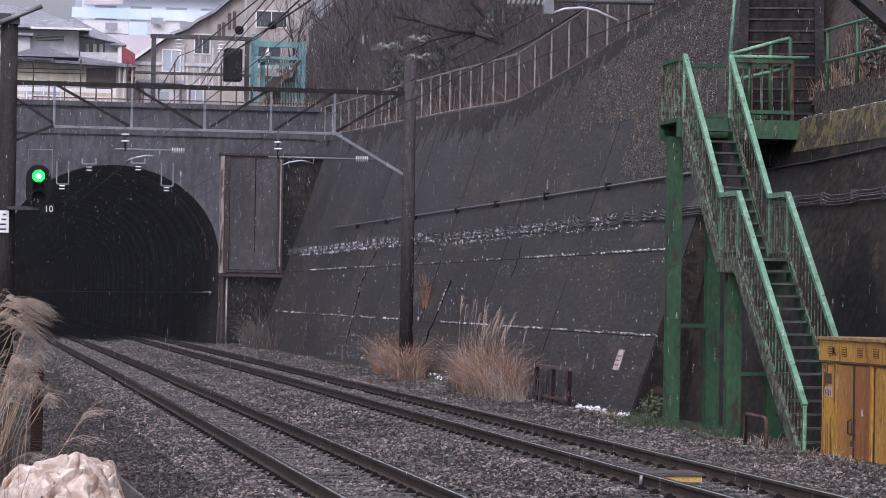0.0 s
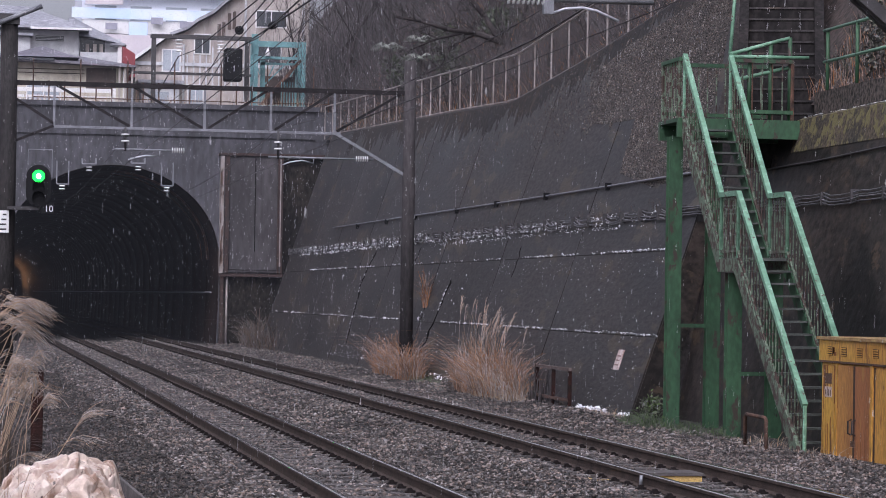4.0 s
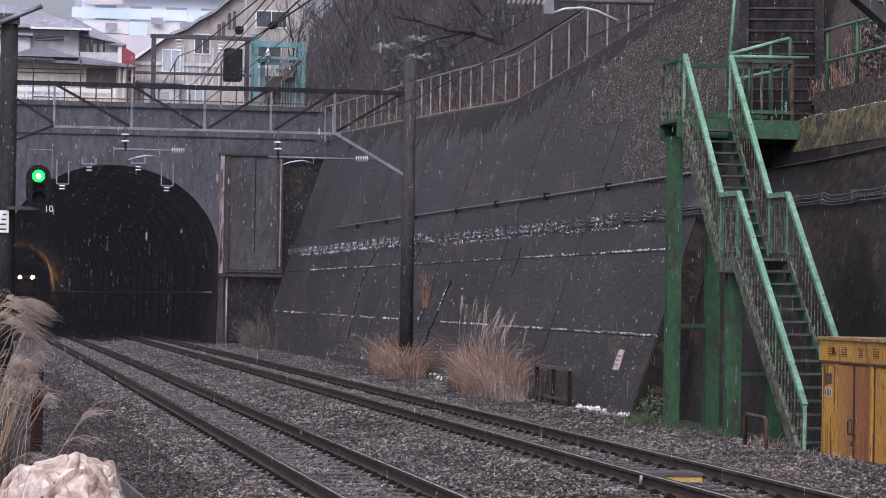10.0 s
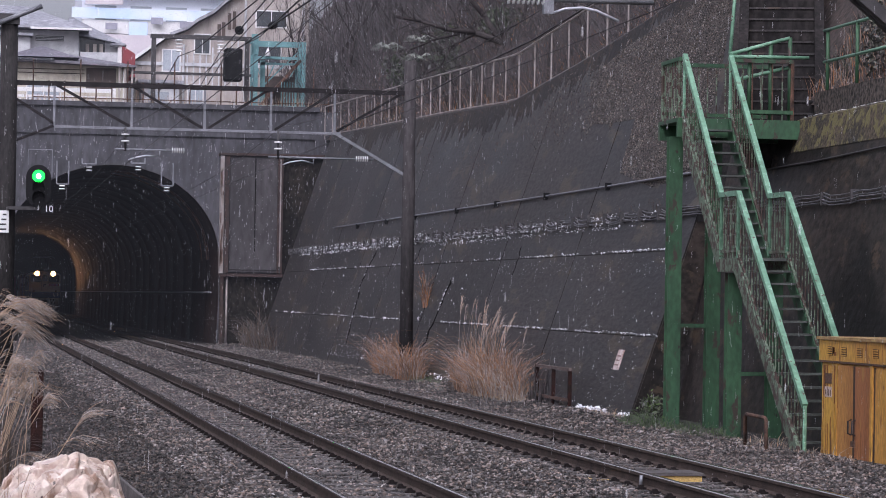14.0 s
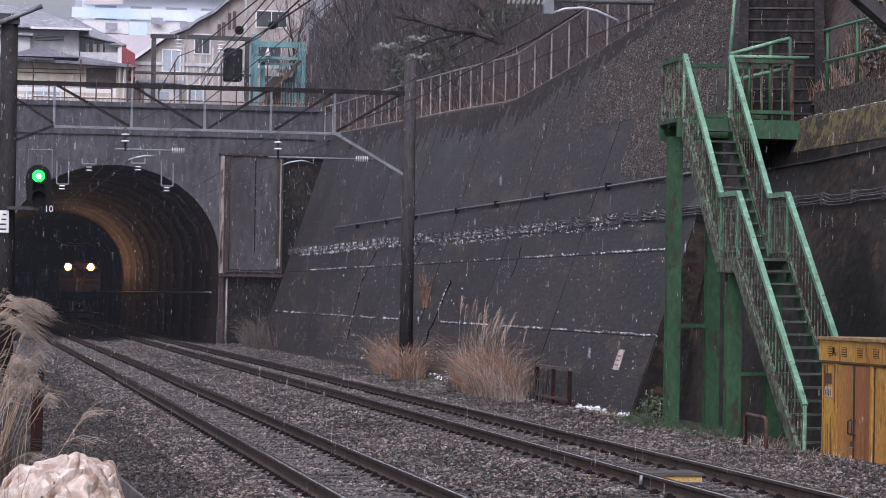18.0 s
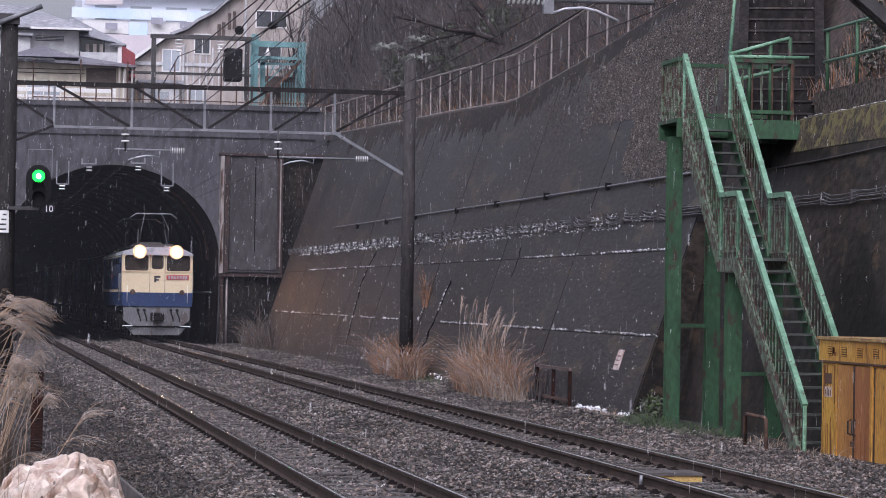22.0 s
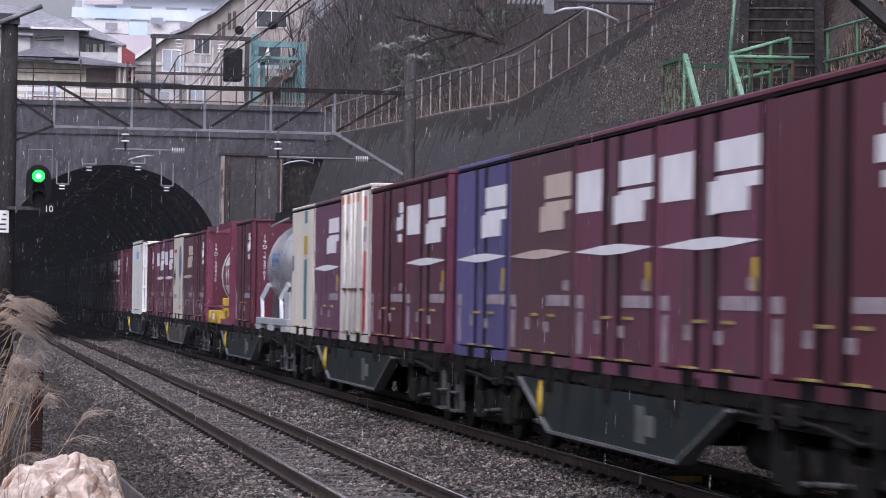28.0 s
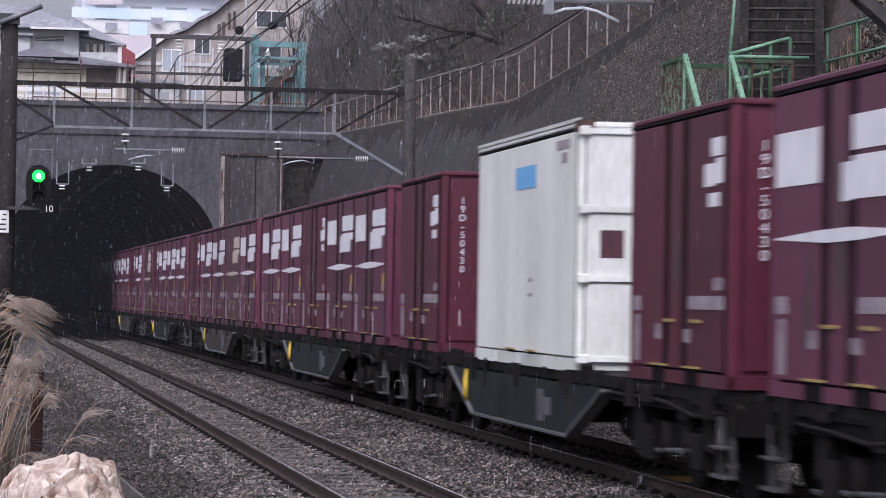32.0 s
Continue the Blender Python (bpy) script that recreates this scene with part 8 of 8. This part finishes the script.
# ---- lineside plants and odds and ends ----
def clump(name, at, spread, n, h0, h1, mat, label, r=0.0055, b=0.85, category="grass"):
    t = thing(name, label, category, at=pose(*at), group="dry grass clumps")
    a, q = rng.random(n) * 6.283, np.sqrt(rng.random(n))
    base = np.stack([spread[0] * q * np.cos(a), spread[1] * q * np.sin(a), -0.05 * np.ones(n)], -1)
    hgt = (h0 + (h1 - h0) * rng.random(n) ** 1.3) * (1.15 - 0.5 * q ** 2) * (0.85 + 0.3 * np.sin(5 * a + 3))
    ob = blades("stalk_mass", base, hgt, b * hgt * (0.1 + 1.3 * rng.random(n) ** 1.7), r * (0.5 + 0.8 * rng.random(n)), a + rng.normal(size=n) * 1.5, M[mat], 0.45, parent=t)
    ob["kind"] = "stuff"
    return t


clump("dry_grass_clump", (11.1, 58.6, -0.22), (0.38, 3.5), 3600, 0.5, 2.0, "dry_red", "large clump of rusty dry grass at the wall foot", 0.0075, 0.75)
clump("dry_grass_clump", (10.95, 57.2, -0.22), (0.3, 2.9), 700, 0.3, 1.4, "dry", "pale straw grass growing at the wall foot", 0.0065)
clump("dry_grass_clump", (11.25, 72.6, -0.22), (0.34, 2.9), 2200, 0.4, 1.9, "dry_red", "clump of rusty dry grass beside the mast", 0.0075, 0.7)
clump("dry_grass_clump", (11.1, 58.9, -0.22), (0.3, 3.2), 110, 1.5, 2.5, "dry", "sparse tall straw stalks above the rusty grass", 0.006, 0.25)
clump("dry_grass_clump", (11.05, 68.9, -0.22), (0.33, 1.1), 1200, 0.4, 1.7, "dry_red", "rusty dry grass in front of the mast foot", 0.0075, 0.7)
clump("dry_grass_clump", (12.05, 72.6, 1.6), (0.06, 0.3), 130, 0.5, 1.9, "dry_red", "thin reddish stalks growing out of the wall", 0.008, 0.55)
clump("dry_grass_clump", (11.3, 54.6, -0.2), (0.2, 2.0), 75, 0.7, 2.2, "twig", "bare dark twigs at the wall foot", 0.010, 0.5, "shrub")
clump("dry_grass_clump", (11.5, 108.0, -0.2), (0.4, 6.0), 900, 0.4, 2.4, "dead_dark", "straggling dry stalks beside the tunnel mouth", 0.014)
clump("dry_grass_clump", (11.2, 68.0, -0.22), (0.3, 3.0), 500, 0.1, 0.4, "grass", "short faded grass along the wall foot")
clump("grass_tuft", (11.42, 46.0, -0.24), (0.2, 0.8), 700, 0.08, 0.34, "grass_fresh", "bright green grass in the wall corner", 0.006, 0.9)
clump("grass_tuft", (11.3, 48.6, -0.22), (0.14, 1.5), 240, 0.1, 0.4, "dry", "thin straw along the wall foot", 0.005, 0.8)
clump("grass_tuft", (11.15, 44.6, -0.22), (0.35, 1.8), 1300, 0.1, 0.5, "grass_fresh", "green grass at the foot of the stair posts")
clump("grass_tuft", (11.25, 41.8, -0.22), (0.35, 1.8), 1000, 0.08, 0.4, "grass_fresh", "short green grass under the stairs")
clump("grass_tuft", (11.25, 35.4, -0.25), (0.2, 1.6), 260, 0.1, 0.4, "dry", "dry straw at the foot of the cabinet")
clump("grass_tuft", (11.3, 38.4, -0.25), (0.3, 1.4), 300, 0.1, 0.45, "dry", "dry straw under the stair foot")
leaf_clump("creeper", (11.6, 46.4, -0.15), 0.3, 200, 0.045, M["grass"], "pale green creeper in the wall corner")


def pampas(at, n, h0, h1, lean, seed, label, upright=False):
    """Arching stalks with feathery plumes that lean over the line."""
    r_ = np.random.default_rng(seed)
    t = thing("pampas_grass", label, "grass", at=pose(*at), group="pampas grass")
    base = np.stack([0.16 * r_.normal(size=n), 0.7 * r_.normal(size=n), -0.05 * np.ones(n)], -1)
    hgt = h0 + (h1 - h0) * r_.random(n)
    az = r_.normal(size=n) * 0.7
    bend = lean * (0.4 + 0.9 * r_.random(n))
    ob = blades("stalk_mass", base, hgt, bend, 0.0034 + 0.002 * r_.random(n), az, M["dry"], 0.12, parent=t)
    ob["kind"] = "stuff"
    P, B, A, H = [], [], [], []
    for i in range(n):
        if r_.random() < 0.62:
            for k in range(20):
                u = 0.8 + 0.2 * r_.random()
                P.append((base[i, 0] + math.cos(az[i]) * bend[i] * u * u, base[i, 1] + math.sin(az[i]) * bend[i] * u * u, base[i, 2] + hgt[i] * (u - 0.12 * u ** 3)))
                A.append(az[i] + 0.16 * r_.normal())
                B.append((0.05 if upright else 0.22) + (0.10 if upright else 0.24) * r_.random())
                H.append((0.16 if upright else 0.12) * r_.random() + (0.12 if upright else 0.03))
    if P:
        ob = blades("plume", np.array(P), np.array(H), np.array(B), 0.0048 * np.ones(len(P)), np.array(A), M["plume"], 0.5 if upright else 1.9, parent=t, label="feathery pale plume")
        ob["kind"] = "stuff"
    m = n * 6
    base = np.stack([0.18 * r_.normal(size=m), 0.9 * r_.normal(size=m), -0.05 * np.ones(m)], -1)
    ob = blades("leaf_mass", base, 0.4 + 0.75 * r_.random(m), 0.3 * r_.random(m), 0.006 * np.ones(m), r_.random(m) * 6.283, M["dead_dark"], 0.3, parent=t)
    ob["kind"] = "stuff"
    return t


pampas((0.16, 31.0, -0.3), 7, 1.2, 2.0, 0.5, 1, "tall pampas grass with drooping pale plumes")
pampas((0.34, 33.0, -0.3), 7, 0.9, 1.7, 0.5, 2, "pampas grass with bent straw stalks")
pampas((0.30, 29.0, -0.3), 8, 0.6, 1.4, 0.5, 3, "low pampas grass with bent straw stalks")
pampas((0.40, 37.0, -0.3), 4, 0.7, 1.2, 0.4, 4, "dry pampas grass beside the rusty post")
pampas((0.5, 62.0, -0.3), 12, 1.8, 2.6, 0.5, 5, "pampas grass at the foot of the mast")
pampas((11.05, 59.2, -0.25), 22, 1.5, 2.15, 0.35, 6, "pale pampas plumes above the dry grass by the wall", True)
pampas((11.05, 60.9, -0.25), 14, 1.7, 2.4, 0.2, 16, "pale pampas plumes above the dry grass by the wall", True)
pampas((11.05, 57.7, -0.25), 10, 1.4, 2.0, 0.25, 17, "pale pampas plumes above the dry grass by the wall", True)
def arching_plume(y, bx, bz, ax, az, tx, tz, seed):
    """One stalk that rises from the grass and ends in a feathery plume hanging over to one side."""
    r_ = random.Random(seed)
    g = thing("pampas_plume", "single arching pampas stalk with a drooping straw plume", "grass", group="pampas plumes")
    b, a, t = Vector((bx, y, bz)), Vector((ax, y, az)), Vector((tx, y, tz))
    root = Vector((bx - (ax - bx) * 0.4, y + 0.1, -0.32))
    bm = bmesh.new()
    line = [root.lerp(b, k / 2) for k in range(2)] + [b.lerp(a, k / 4) + Vector((0.03 * math.sin(k * 0.8), 0, 0.04 * k * (4 - k) / 4)) for k in range(4)]
    tube(bm, [tuple(p) for p in line], 0.0042, 5)
    part("stalk", bm, M["dry"], g)
    bm = bmesh.new()
    up = a + (a - b) * 0.12
    for k in range(34):
        s0 = b.lerp(a, r_.uniform(0.7, 1.0))
        e = t + Vector((r_.gauss(0, 0.05), r_.gauss(0, 0.06), r_.gauss(0, 0.04) - 0.03 * k / 34))
        c = up + Vector((r_.gauss(0, 0.03), r_.gauss(0, 0.03), r_.gauss(0, 0.025)))
        end = r_.uniform(0.55, 1.0)
        pts = []
        for i in range(6):
            q = end * i / 5
            wave = 0.008 * math.sin(9 * q + k)
            pts.append(tuple(s0 * (1 - q) ** 2 + c * (2 * q * (1 - q)) + e * q * q + Vector((wave, wave, 0.6 * wave))))
        tube(bm, pts, 0.0023, 3)
    part("plume", bm, M["plume"], g, "feathery straw-coloured plume")["kind"] = "stuff"
    return g


PLUMES = (
    (30.5, 0.47, 1.51, 0.76, 1.73, 1.08, 1.53),
    (31, 0.47, 1.63, 0.56, 1.76, 0.7, 1.65),
    (30.2, 0.41, 1.45, 0.61, 1.72, 0.83, 1.64),
    (30, 0.47, 0.77, 0.71, 1.38, 0.8, 1.31),
    (31.5, 0.46, 0.84, 0.67, 1.41, 0.81, 1.33),
    (31, 0.57, 0.31, 0.86, 1.13, 0.99, 1.05),
    (32, 0.64, 0.39, 0.84, 1.06, 0.97, 0.93),
    (30, 0.76, 0.45, 0.83, 0.97, 0.84, 0.67),
    (30.5, 0.72, 0.34, 0.98, 0.7, 1.14, 0.62),
    (31.2, 0.77, 0.24, 0.98, 0.62, 1.1, 0.54),
    (28, 0.8, -0.14, 1.26, 0.6, 1.52, 0.62),
    (29, 0.45, 0.18, 0.56, 0.81, 0.65, 0.84),
    (29.5, 0.43, 0.5, 0.59, 1.08, 0.74, 1.01),
    (31, 0.45, 1.04, 0.66, 1.56, 0.9, 1.42),
)
for i, row in enumerate(PLUMES):
    arching_plume(*row, seed=i)
jit = random.Random(5)
for i in range(24):
    y, bx, bz, ax, az, tx, tz = PLUMES[(i * 5) % 10]
    dx, dz = jit.uniform(-0.26, 0.0), jit.uniform(-0.35, 0.05)
    arching_plume(y + jit.uniform(-0.4, 1.6), bx + dx, bz + dz, ax + dx, az + dz, tx + dx + jit.uniform(-0.05, 0.05), tz + dz + jit.uniform(-0.06, 0.06), seed=100 + i)
clump("dead_weed", (0.35, 33.0, -0.3), (0.28, 2.6), 1500, 0.3, 1.3, "dead_dark", "dark dead leaves among the pampas grass", 0.006, 0.5, "weeds")
clump("dry_grass_clump", (1.55, 24.6, -0.3), (0.25, 1.0), 160, 0.15, 0.55, "dry", "dry straw beside the sheet", 0.004)
clump("dry_grass_clump", (0.55, 24.6, -0.3), (0.2, 0.8), 120, 0.4, 1.1, "dry", "bent straw stalks in front of the sheet", 0.004, 0.5)
clump("dead_weed", (1.7, 36.0, -0.3), (0.45, 9.0), 420, 0.05, 0.28, "dead_dark", "sparse dead weeds along the ballast edge", 0.004, 0.9, "weeds")
clump("dry_grass_clump", (1.3, 37.5, -0.3), (0.15, 0.5), 50, 0.2, 0.6, "twig", "small dark dead weed in the ballast", 0.006)

boxes("marker_post", M["rust_red"], None, (1.02, 1.18, 38.2, 38.34, -0.4, 0.76), bev=0.01)
tagged(bpy.data.objects["marker_post"], "short rusty steel post among the grass", "post")


def crumpled_sheet():
    """Stiff sheet heaped in tents: flat planes of two sizes that meet in sharp creases."""
    rnd = random.Random(31)
    grid = [[rnd.uniform(-1, 1) for _ in range(64)] for _ in range(64)]

    def planes(a, b):
        i, j = math.floor(a), math.floor(b)
        u, w = a - i, b - j
        h00, h10, h01, h11 = (grid[(i + di) % 64][(j + dj) % 64] for di, dj in ((0, 0), (1, 0), (0, 1), (1, 1)))
        if (i * 7 + j * 3) % 2:
            return h00 + (h10 - h00) * u + (h11 - h10) * w if u > w else h00 + (h11 - h01) * u + (h01 - h00) * w
        return h00 + (h10 - h00) * u + (h01 - h00) * w if u + w < 1 else h11 + (h01 - h11) * (1 - u) + (h10 - h11) * (1 - w)

    ridge = ((0.36, -0.1), (0.44, 0.12), (0.60, 0.24), (0.77, 0.25), (0.95, 0.31), (1.1, 0.35), (1.31, 0.25), (1.42, 0.19), (1.52, -0.08), (1.6, -0.33))
    creases = [(rnd.uniform(0.4, 1.5), rnd.uniform(0.05, 1.0), rnd.uniform(0.15, 0.5), rnd.uniform(-1.2, 1.2), rnd.uniform(0.05, 0.13)) for _ in range(34)]
    nx, ny = 170, 190
    v, f = [], []
    for j in range(ny + 1):
        for i in range(nx + 1):
            x, q = 0.36 + 1.24 * i / nx, 1.9 * j / ny
            for (xa, za), (xb, zb) in zip(ridge, ridge[1:]):
                if xa <= x <= xb + 1e-6:
                    top = za + (zb - za) * (x - xa) / (xb - xa)
                    break
            n = noise.noise_vector(Vector((x * 3.1, q * 3.1, 0.0)))
            a, b = x + 0.05 * n.x, q + 0.05 * n.y
            big, mid, small = planes(a * 3.4 + b * 1.5, b * 4.6 - a * 1.5), planes(a * 7.5 - b * 4 + 9, b * 9.5 + a * 3 + 5), planes(a * 24 + 30, b * 24 + 17)
            lap = noise.noise(Vector((x * 1.7 + 4, q * 3.2 + x * 1.5, 3.0))) * 4.0
            fold = 0.085 * big + 0.026 * mid + 0.004 * small + 0.05 * (math.floor(lap) + min(1.0, 7 * (lap - math.floor(lap))))
            for cx, cq, half, lean, deep in creases:
                along = (x - cx) * math.cos(lean) + (q - cq) * math.sin(lean)
                if abs(along) < half:
                    across = (q - cq) * math.cos(lean) - (x - cx) * math.sin(lean) + 0.10 * along * along
                    fold -= deep * (1 - abs(along) / half) * max(0.0, 1 - abs(across) / 0.035)
            up = min(1.0, q) if q < 1 else max(0.0, 1 - 1.15 * (q - 1))
            rim = min(1.0, 6.0 * (x - 0.36), 6.0 * (1.6 - x), 4 * (1.9 - q))
            z = -0.33 + (top + 0.33) * math.sin(up * 1.5708) ** 0.9 + fold * 0.75 * rim
            v.append((x + 0.02 * mid, 24.0 + 1.35 * q - fold * 0.6 * rim, max(z, -0.34)))
    for j in range(ny):
        for i in range(nx):
            a = j * (nx + 1) + i
            f.append((a, a + 1, a + nx + 2, a + nx + 1))
    ob = solid("plastic_sheet", v, f, M["sheet"])
    sm = ob.modifiers.new("thick", "SOLIDIFY")
    sm.thickness = 0.006
    return tagged(ob, "crumpled dirty white plastic sheet heaped on the ground", "sheet")


# brown spots are dirt; the dark specks paint shade of the fold hollows
M["sheet"] = surf("dirty_white_plastic_shaded", (0.64, 0.545, 0.48), (0.45, 0.35, 0.28), 2.4, 0.35, bump=0.1, fine=12, spot=(0.34, 0.235, 0.18), spot_scale=4.5, spot_at=0.56, speck=(0.09, 0.075, 0.07), speck_scale=11, speck_at=0.62)
crumpled_sheet()
bm = bmesh.new()
bar(bm, (1.50, 28.2, 0.03), (1.86, 23.6, -0.20), 0.03, 0.13)
tagged(part("board", bm, M["sleeper"]), "grey weathered board standing on edge by the sheet", "board")


M["rack_top"] = surf("grey_rusted_bar", (0.13, 0.10, 0.09), (0.07, 0.045, 0.04), 5, 0.8, bump=0.4)


def rack():
    r = thing("rusty_rack", "open rusty angle-iron rack standing beside the wall", "rack")
    for y in (51.5, 52.95, 54.5):
        boxes("post", M["rust_red"], r, (11.27, 11.335, y - 0.035, y + 0.035, -0.3, 0.53))
    boxes("bar", M["rack_top"], r, (11.27, 11.335, 51.44, 54.56, 0.485, 0.54))
    boxes("bar", M["rust"], r, (11.265, 11.335, 51.47, 54.53, -0.09, -0.035))
    return r


rack()
bm = bmesh.new()
tube(bm, [(11.0, 38.55, -0.35), (11.0, 38.55, 0.2), (11.0, 38.48, 0.24), (11.0, 37.58, 0.23), (11.0, 37.5, 0.19), (11.0, 37.5, -0.35)], 0.028, 8)
tagged(part("hoop_guard", bm, M["rust"]), "rusty bent pipe hoop in the ballast", "guard")
M["red_dark"] = surf("dark_red_paint", (0.09, 0.015, 0.015), (0.06, 0.01, 0.01), 3, 0.6, bump=0.1)
M["plank_yellow"] = surf("yellow_painted_plank", (0.55, 0.38, 0.12), (0.42, 0.28, 0.09), 4, 0.7, bump=0.2)
tp = thing("track_box", "low grey and yellow box between the rails", "box")
boxes("lid", M["sleeper"], tp, (7.42, 8.08, 29.9, 30.5, -0.09, -0.06))
boxes("side", M["plank_yellow"], tp, (7.44, 8.06, 29.92, 30.48, -0.2, -0.09))
boxes("plank", M["plank_yellow"], None, (6.93, 7.12, 30.2, 30.7, -0.22, -0.16))
tagged(bpy.data.objects["plank"], "short orange-yellow plank lying on the ballast", "plank")
rods("rail_bond", M["galv"], None, ((7.13, 28.9, -0.02), (7.12, 28.9, -0.14), 0.02))
tagged(bpy.data.objects["rail_bond"], "small pale bond clamp on the rail", "clamp")
for x, y in ((3.05, 60.5), (3.0, 64.0)):
    p = boxes("marker_slip", M["sleeper"], None, (x - 0.25, x + 0.25, y - 0.06, y + 0.06, -0.2, -0.12))
    tagged(p, "small pale wooden slip on the ballast", "wood")
boxes("junction_box", M["red_dark"], None, (12.55, 12.8, 36.0, 36.95, 2.15, 2.95))
tagged(bpy.data.objects["junction_box"], "dark red junction box on the near wall", "box")


# ---- falling snow, in three sheets that fall at their own speeds ----
M["flake"] = surf("snowflake", (0.9, 0.91, 0.93), (0.85, 0.86, 0.88), 3, 0.7, bump=0)
FALL = []


def snowfall(n, near, far, size, speed, drift, seed, power=0.5):
    r_ = np.random.default_rng(seed)
    top = 12 + speed * 32.5
    u = r_.random(n) ** power
    d = near + (far - near) * u
    a = PAN + (r_.random(n) - 0.5) * 0.36
    p = np.stack([d * np.sin(a), d * np.cos(a), -1 + top * r_.random(n)], -1)
    s = size * (0.6 + 0.8 * r_.random(n))
    basev = np.array([(1, 0.6, -0.7), (-1, 0.6, -0.7), (0, -1.1, -0.7), (0, 0, 1.3)], float)
    v = (basev[None] * (0.7 + 0.6 * r_.random((n, 4, 1)))) * s[:, None, None] + p[:, None, :]
    tri = np.array([(0, 1, 2), (0, 3, 1), (1, 3, 2), (2, 3, 0)])
    f = (tri[None] + (np.arange(n) * 4)[:, None, None]).reshape(-1, 3)
    me = bpy.data.meshes.new("snowfall")
    me.vertices.add(n * 4)
    me.vertices.foreach_set("co", v.reshape(-1))
    me.loops.add(len(f) * 3)
    me.loops.foreach_set("vertex_index", f.reshape(-1))
    me.polygons.add(len(f))
    me.polygons.foreach_set("loop_start", np.arange(0, len(f) * 3, 3))
    me.update(calc_edges=True)
    me.materials.append(M["flake"])
    ob = tagged(new("snowfall", me), "white wet snowflakes falling through the cutting", "snow", kind="stuff")
    FALL.append((ob, speed, drift))


def snow_veil(n, near, far, size, speed, drift, seed):
    """The finest flakes, each one thin three-cornered plate."""
    r_ = np.random.default_rng(seed)
    top = 12 + speed * 32.5
    d = near + (far - near) * r_.random(n)
    a = PAN + (r_.random(n) - 0.5) * 0.34
    p = np.stack([d * np.sin(a), d * np.cos(a), -1 + top * r_.random(n)], -1)
    s = size * (0.5 + 1.0 * r_.random(n))
    v = p[:, None, :] + r_.normal(size=(n, 3, 3)) * s[:, None, None]
    me = bpy.data.meshes.new("snow_veil")
    me.vertices.add(n * 3)
    me.vertices.foreach_set("co", v.reshape(-1))
    me.loops.add(n * 3)
    me.loops.foreach_set("vertex_index", np.arange(n * 3))
    me.polygons.add(n)
    me.polygons.foreach_set("loop_start", np.arange(0, n * 3, 3))
    me.update(calc_edges=True)
    me.materials.append(M["flake"])
    FALL.append((tagged(new("snow_veil", me), "fine distant snow falling before the tunnel", "snow", kind="stuff"), speed, drift))


snowfall(34000, 9, 32, 0.0046, 5.4, -0.5, 21)
snowfall(95000, 28, 110, 0.0074, 4.4, -0.35, 22)
snowfall(1500, 12, 40, 0.011, 4.8, -0.4, 23)
snow_veil(300000, 55, 114, 0.0042, 3.2, -0.25, 24)


def mist(share):
    """Sheet that stands in for snow haze: nearly clear, with a little bluish white that the daylight catches."""
    m = bpy.data.materials.new("snow_mist")
    m.use_nodes = True
    nt = m.node_tree
    nt.nodes.remove(nt.nodes["Principled BSDF"])
    out = nt.nodes["Material Output"]
    clear, white, mix = nt.nodes.new("ShaderNodeBsdfTransparent"), nt.nodes.new("ShaderNodeBsdfDiffuse"), nt.nodes.new("ShaderNodeMixShader")
    tc, nz, mr = nt.nodes.new("ShaderNodeTexCoord"), nt.nodes.new("ShaderNodeTexNoise"), nt.nodes.new("ShaderNodeMapRange")
    nz.inputs["Scale"].default_value = 0.22
    mr.inputs[3].default_value, mr.inputs[4].default_value = share * 0.6, share * 1.4
    white.inputs["Color"].default_value = (0.80, 0.86, 0.98, 1)
    nt.links.new(tc.outputs["Object"], nz.inputs["Vector"])
    nt.links.new(nz.outputs["Fac"], mr.inputs[0])
    nt.links.new(mr.outputs[0], mix.inputs[0])
    nt.links.new(clear.outputs[0], mix.inputs[1])
    nt.links.new(white.outputs[0], mix.inputs[2])
    nt.links.new(mix.outputs[0], out.inputs[0])
    return m


M["mist"] = mist(0.0032)
# four upright sheets put the haze of the falling snow into their colour
for y in (52, 74, 94, 112):
    tagged(solid("snow_mist", [(-14, y, -0.6), (17, y, -0.6), (17, y, 16), (-14, y, 16)], [(0, 1, 2, 3)], M["mist"]), "nearly clear upright sheet standing in for snow haze in the cutting", "mist", kind="stuff")


def motions():
    """Everything on the rails rides along the far track."""
    for ob, off in RIDE:
        box_ = ob["category"] in ("container", "tank")
        rows = []
        for t in (0, 0.1, 2, 4, 6, 8, 10, 12, 14, 16, 18, 20, 22, 24, 26, 28, 30, 31.9, 32):
            y = train_y(t) + off
            rows.append((t, pose(track_x(y), y, DECK if box_ else 0.0, 0, 0, -heading(y))))
        walk(ob, rows)
    for ob, speed, drift in FALL:
        walk(ob, [(t, pose(drift * (t - 16) * 0.2, 0, -speed * t)) for t in (0, 0.1, 8, 16, 24, 31.9, 32)])


motions()
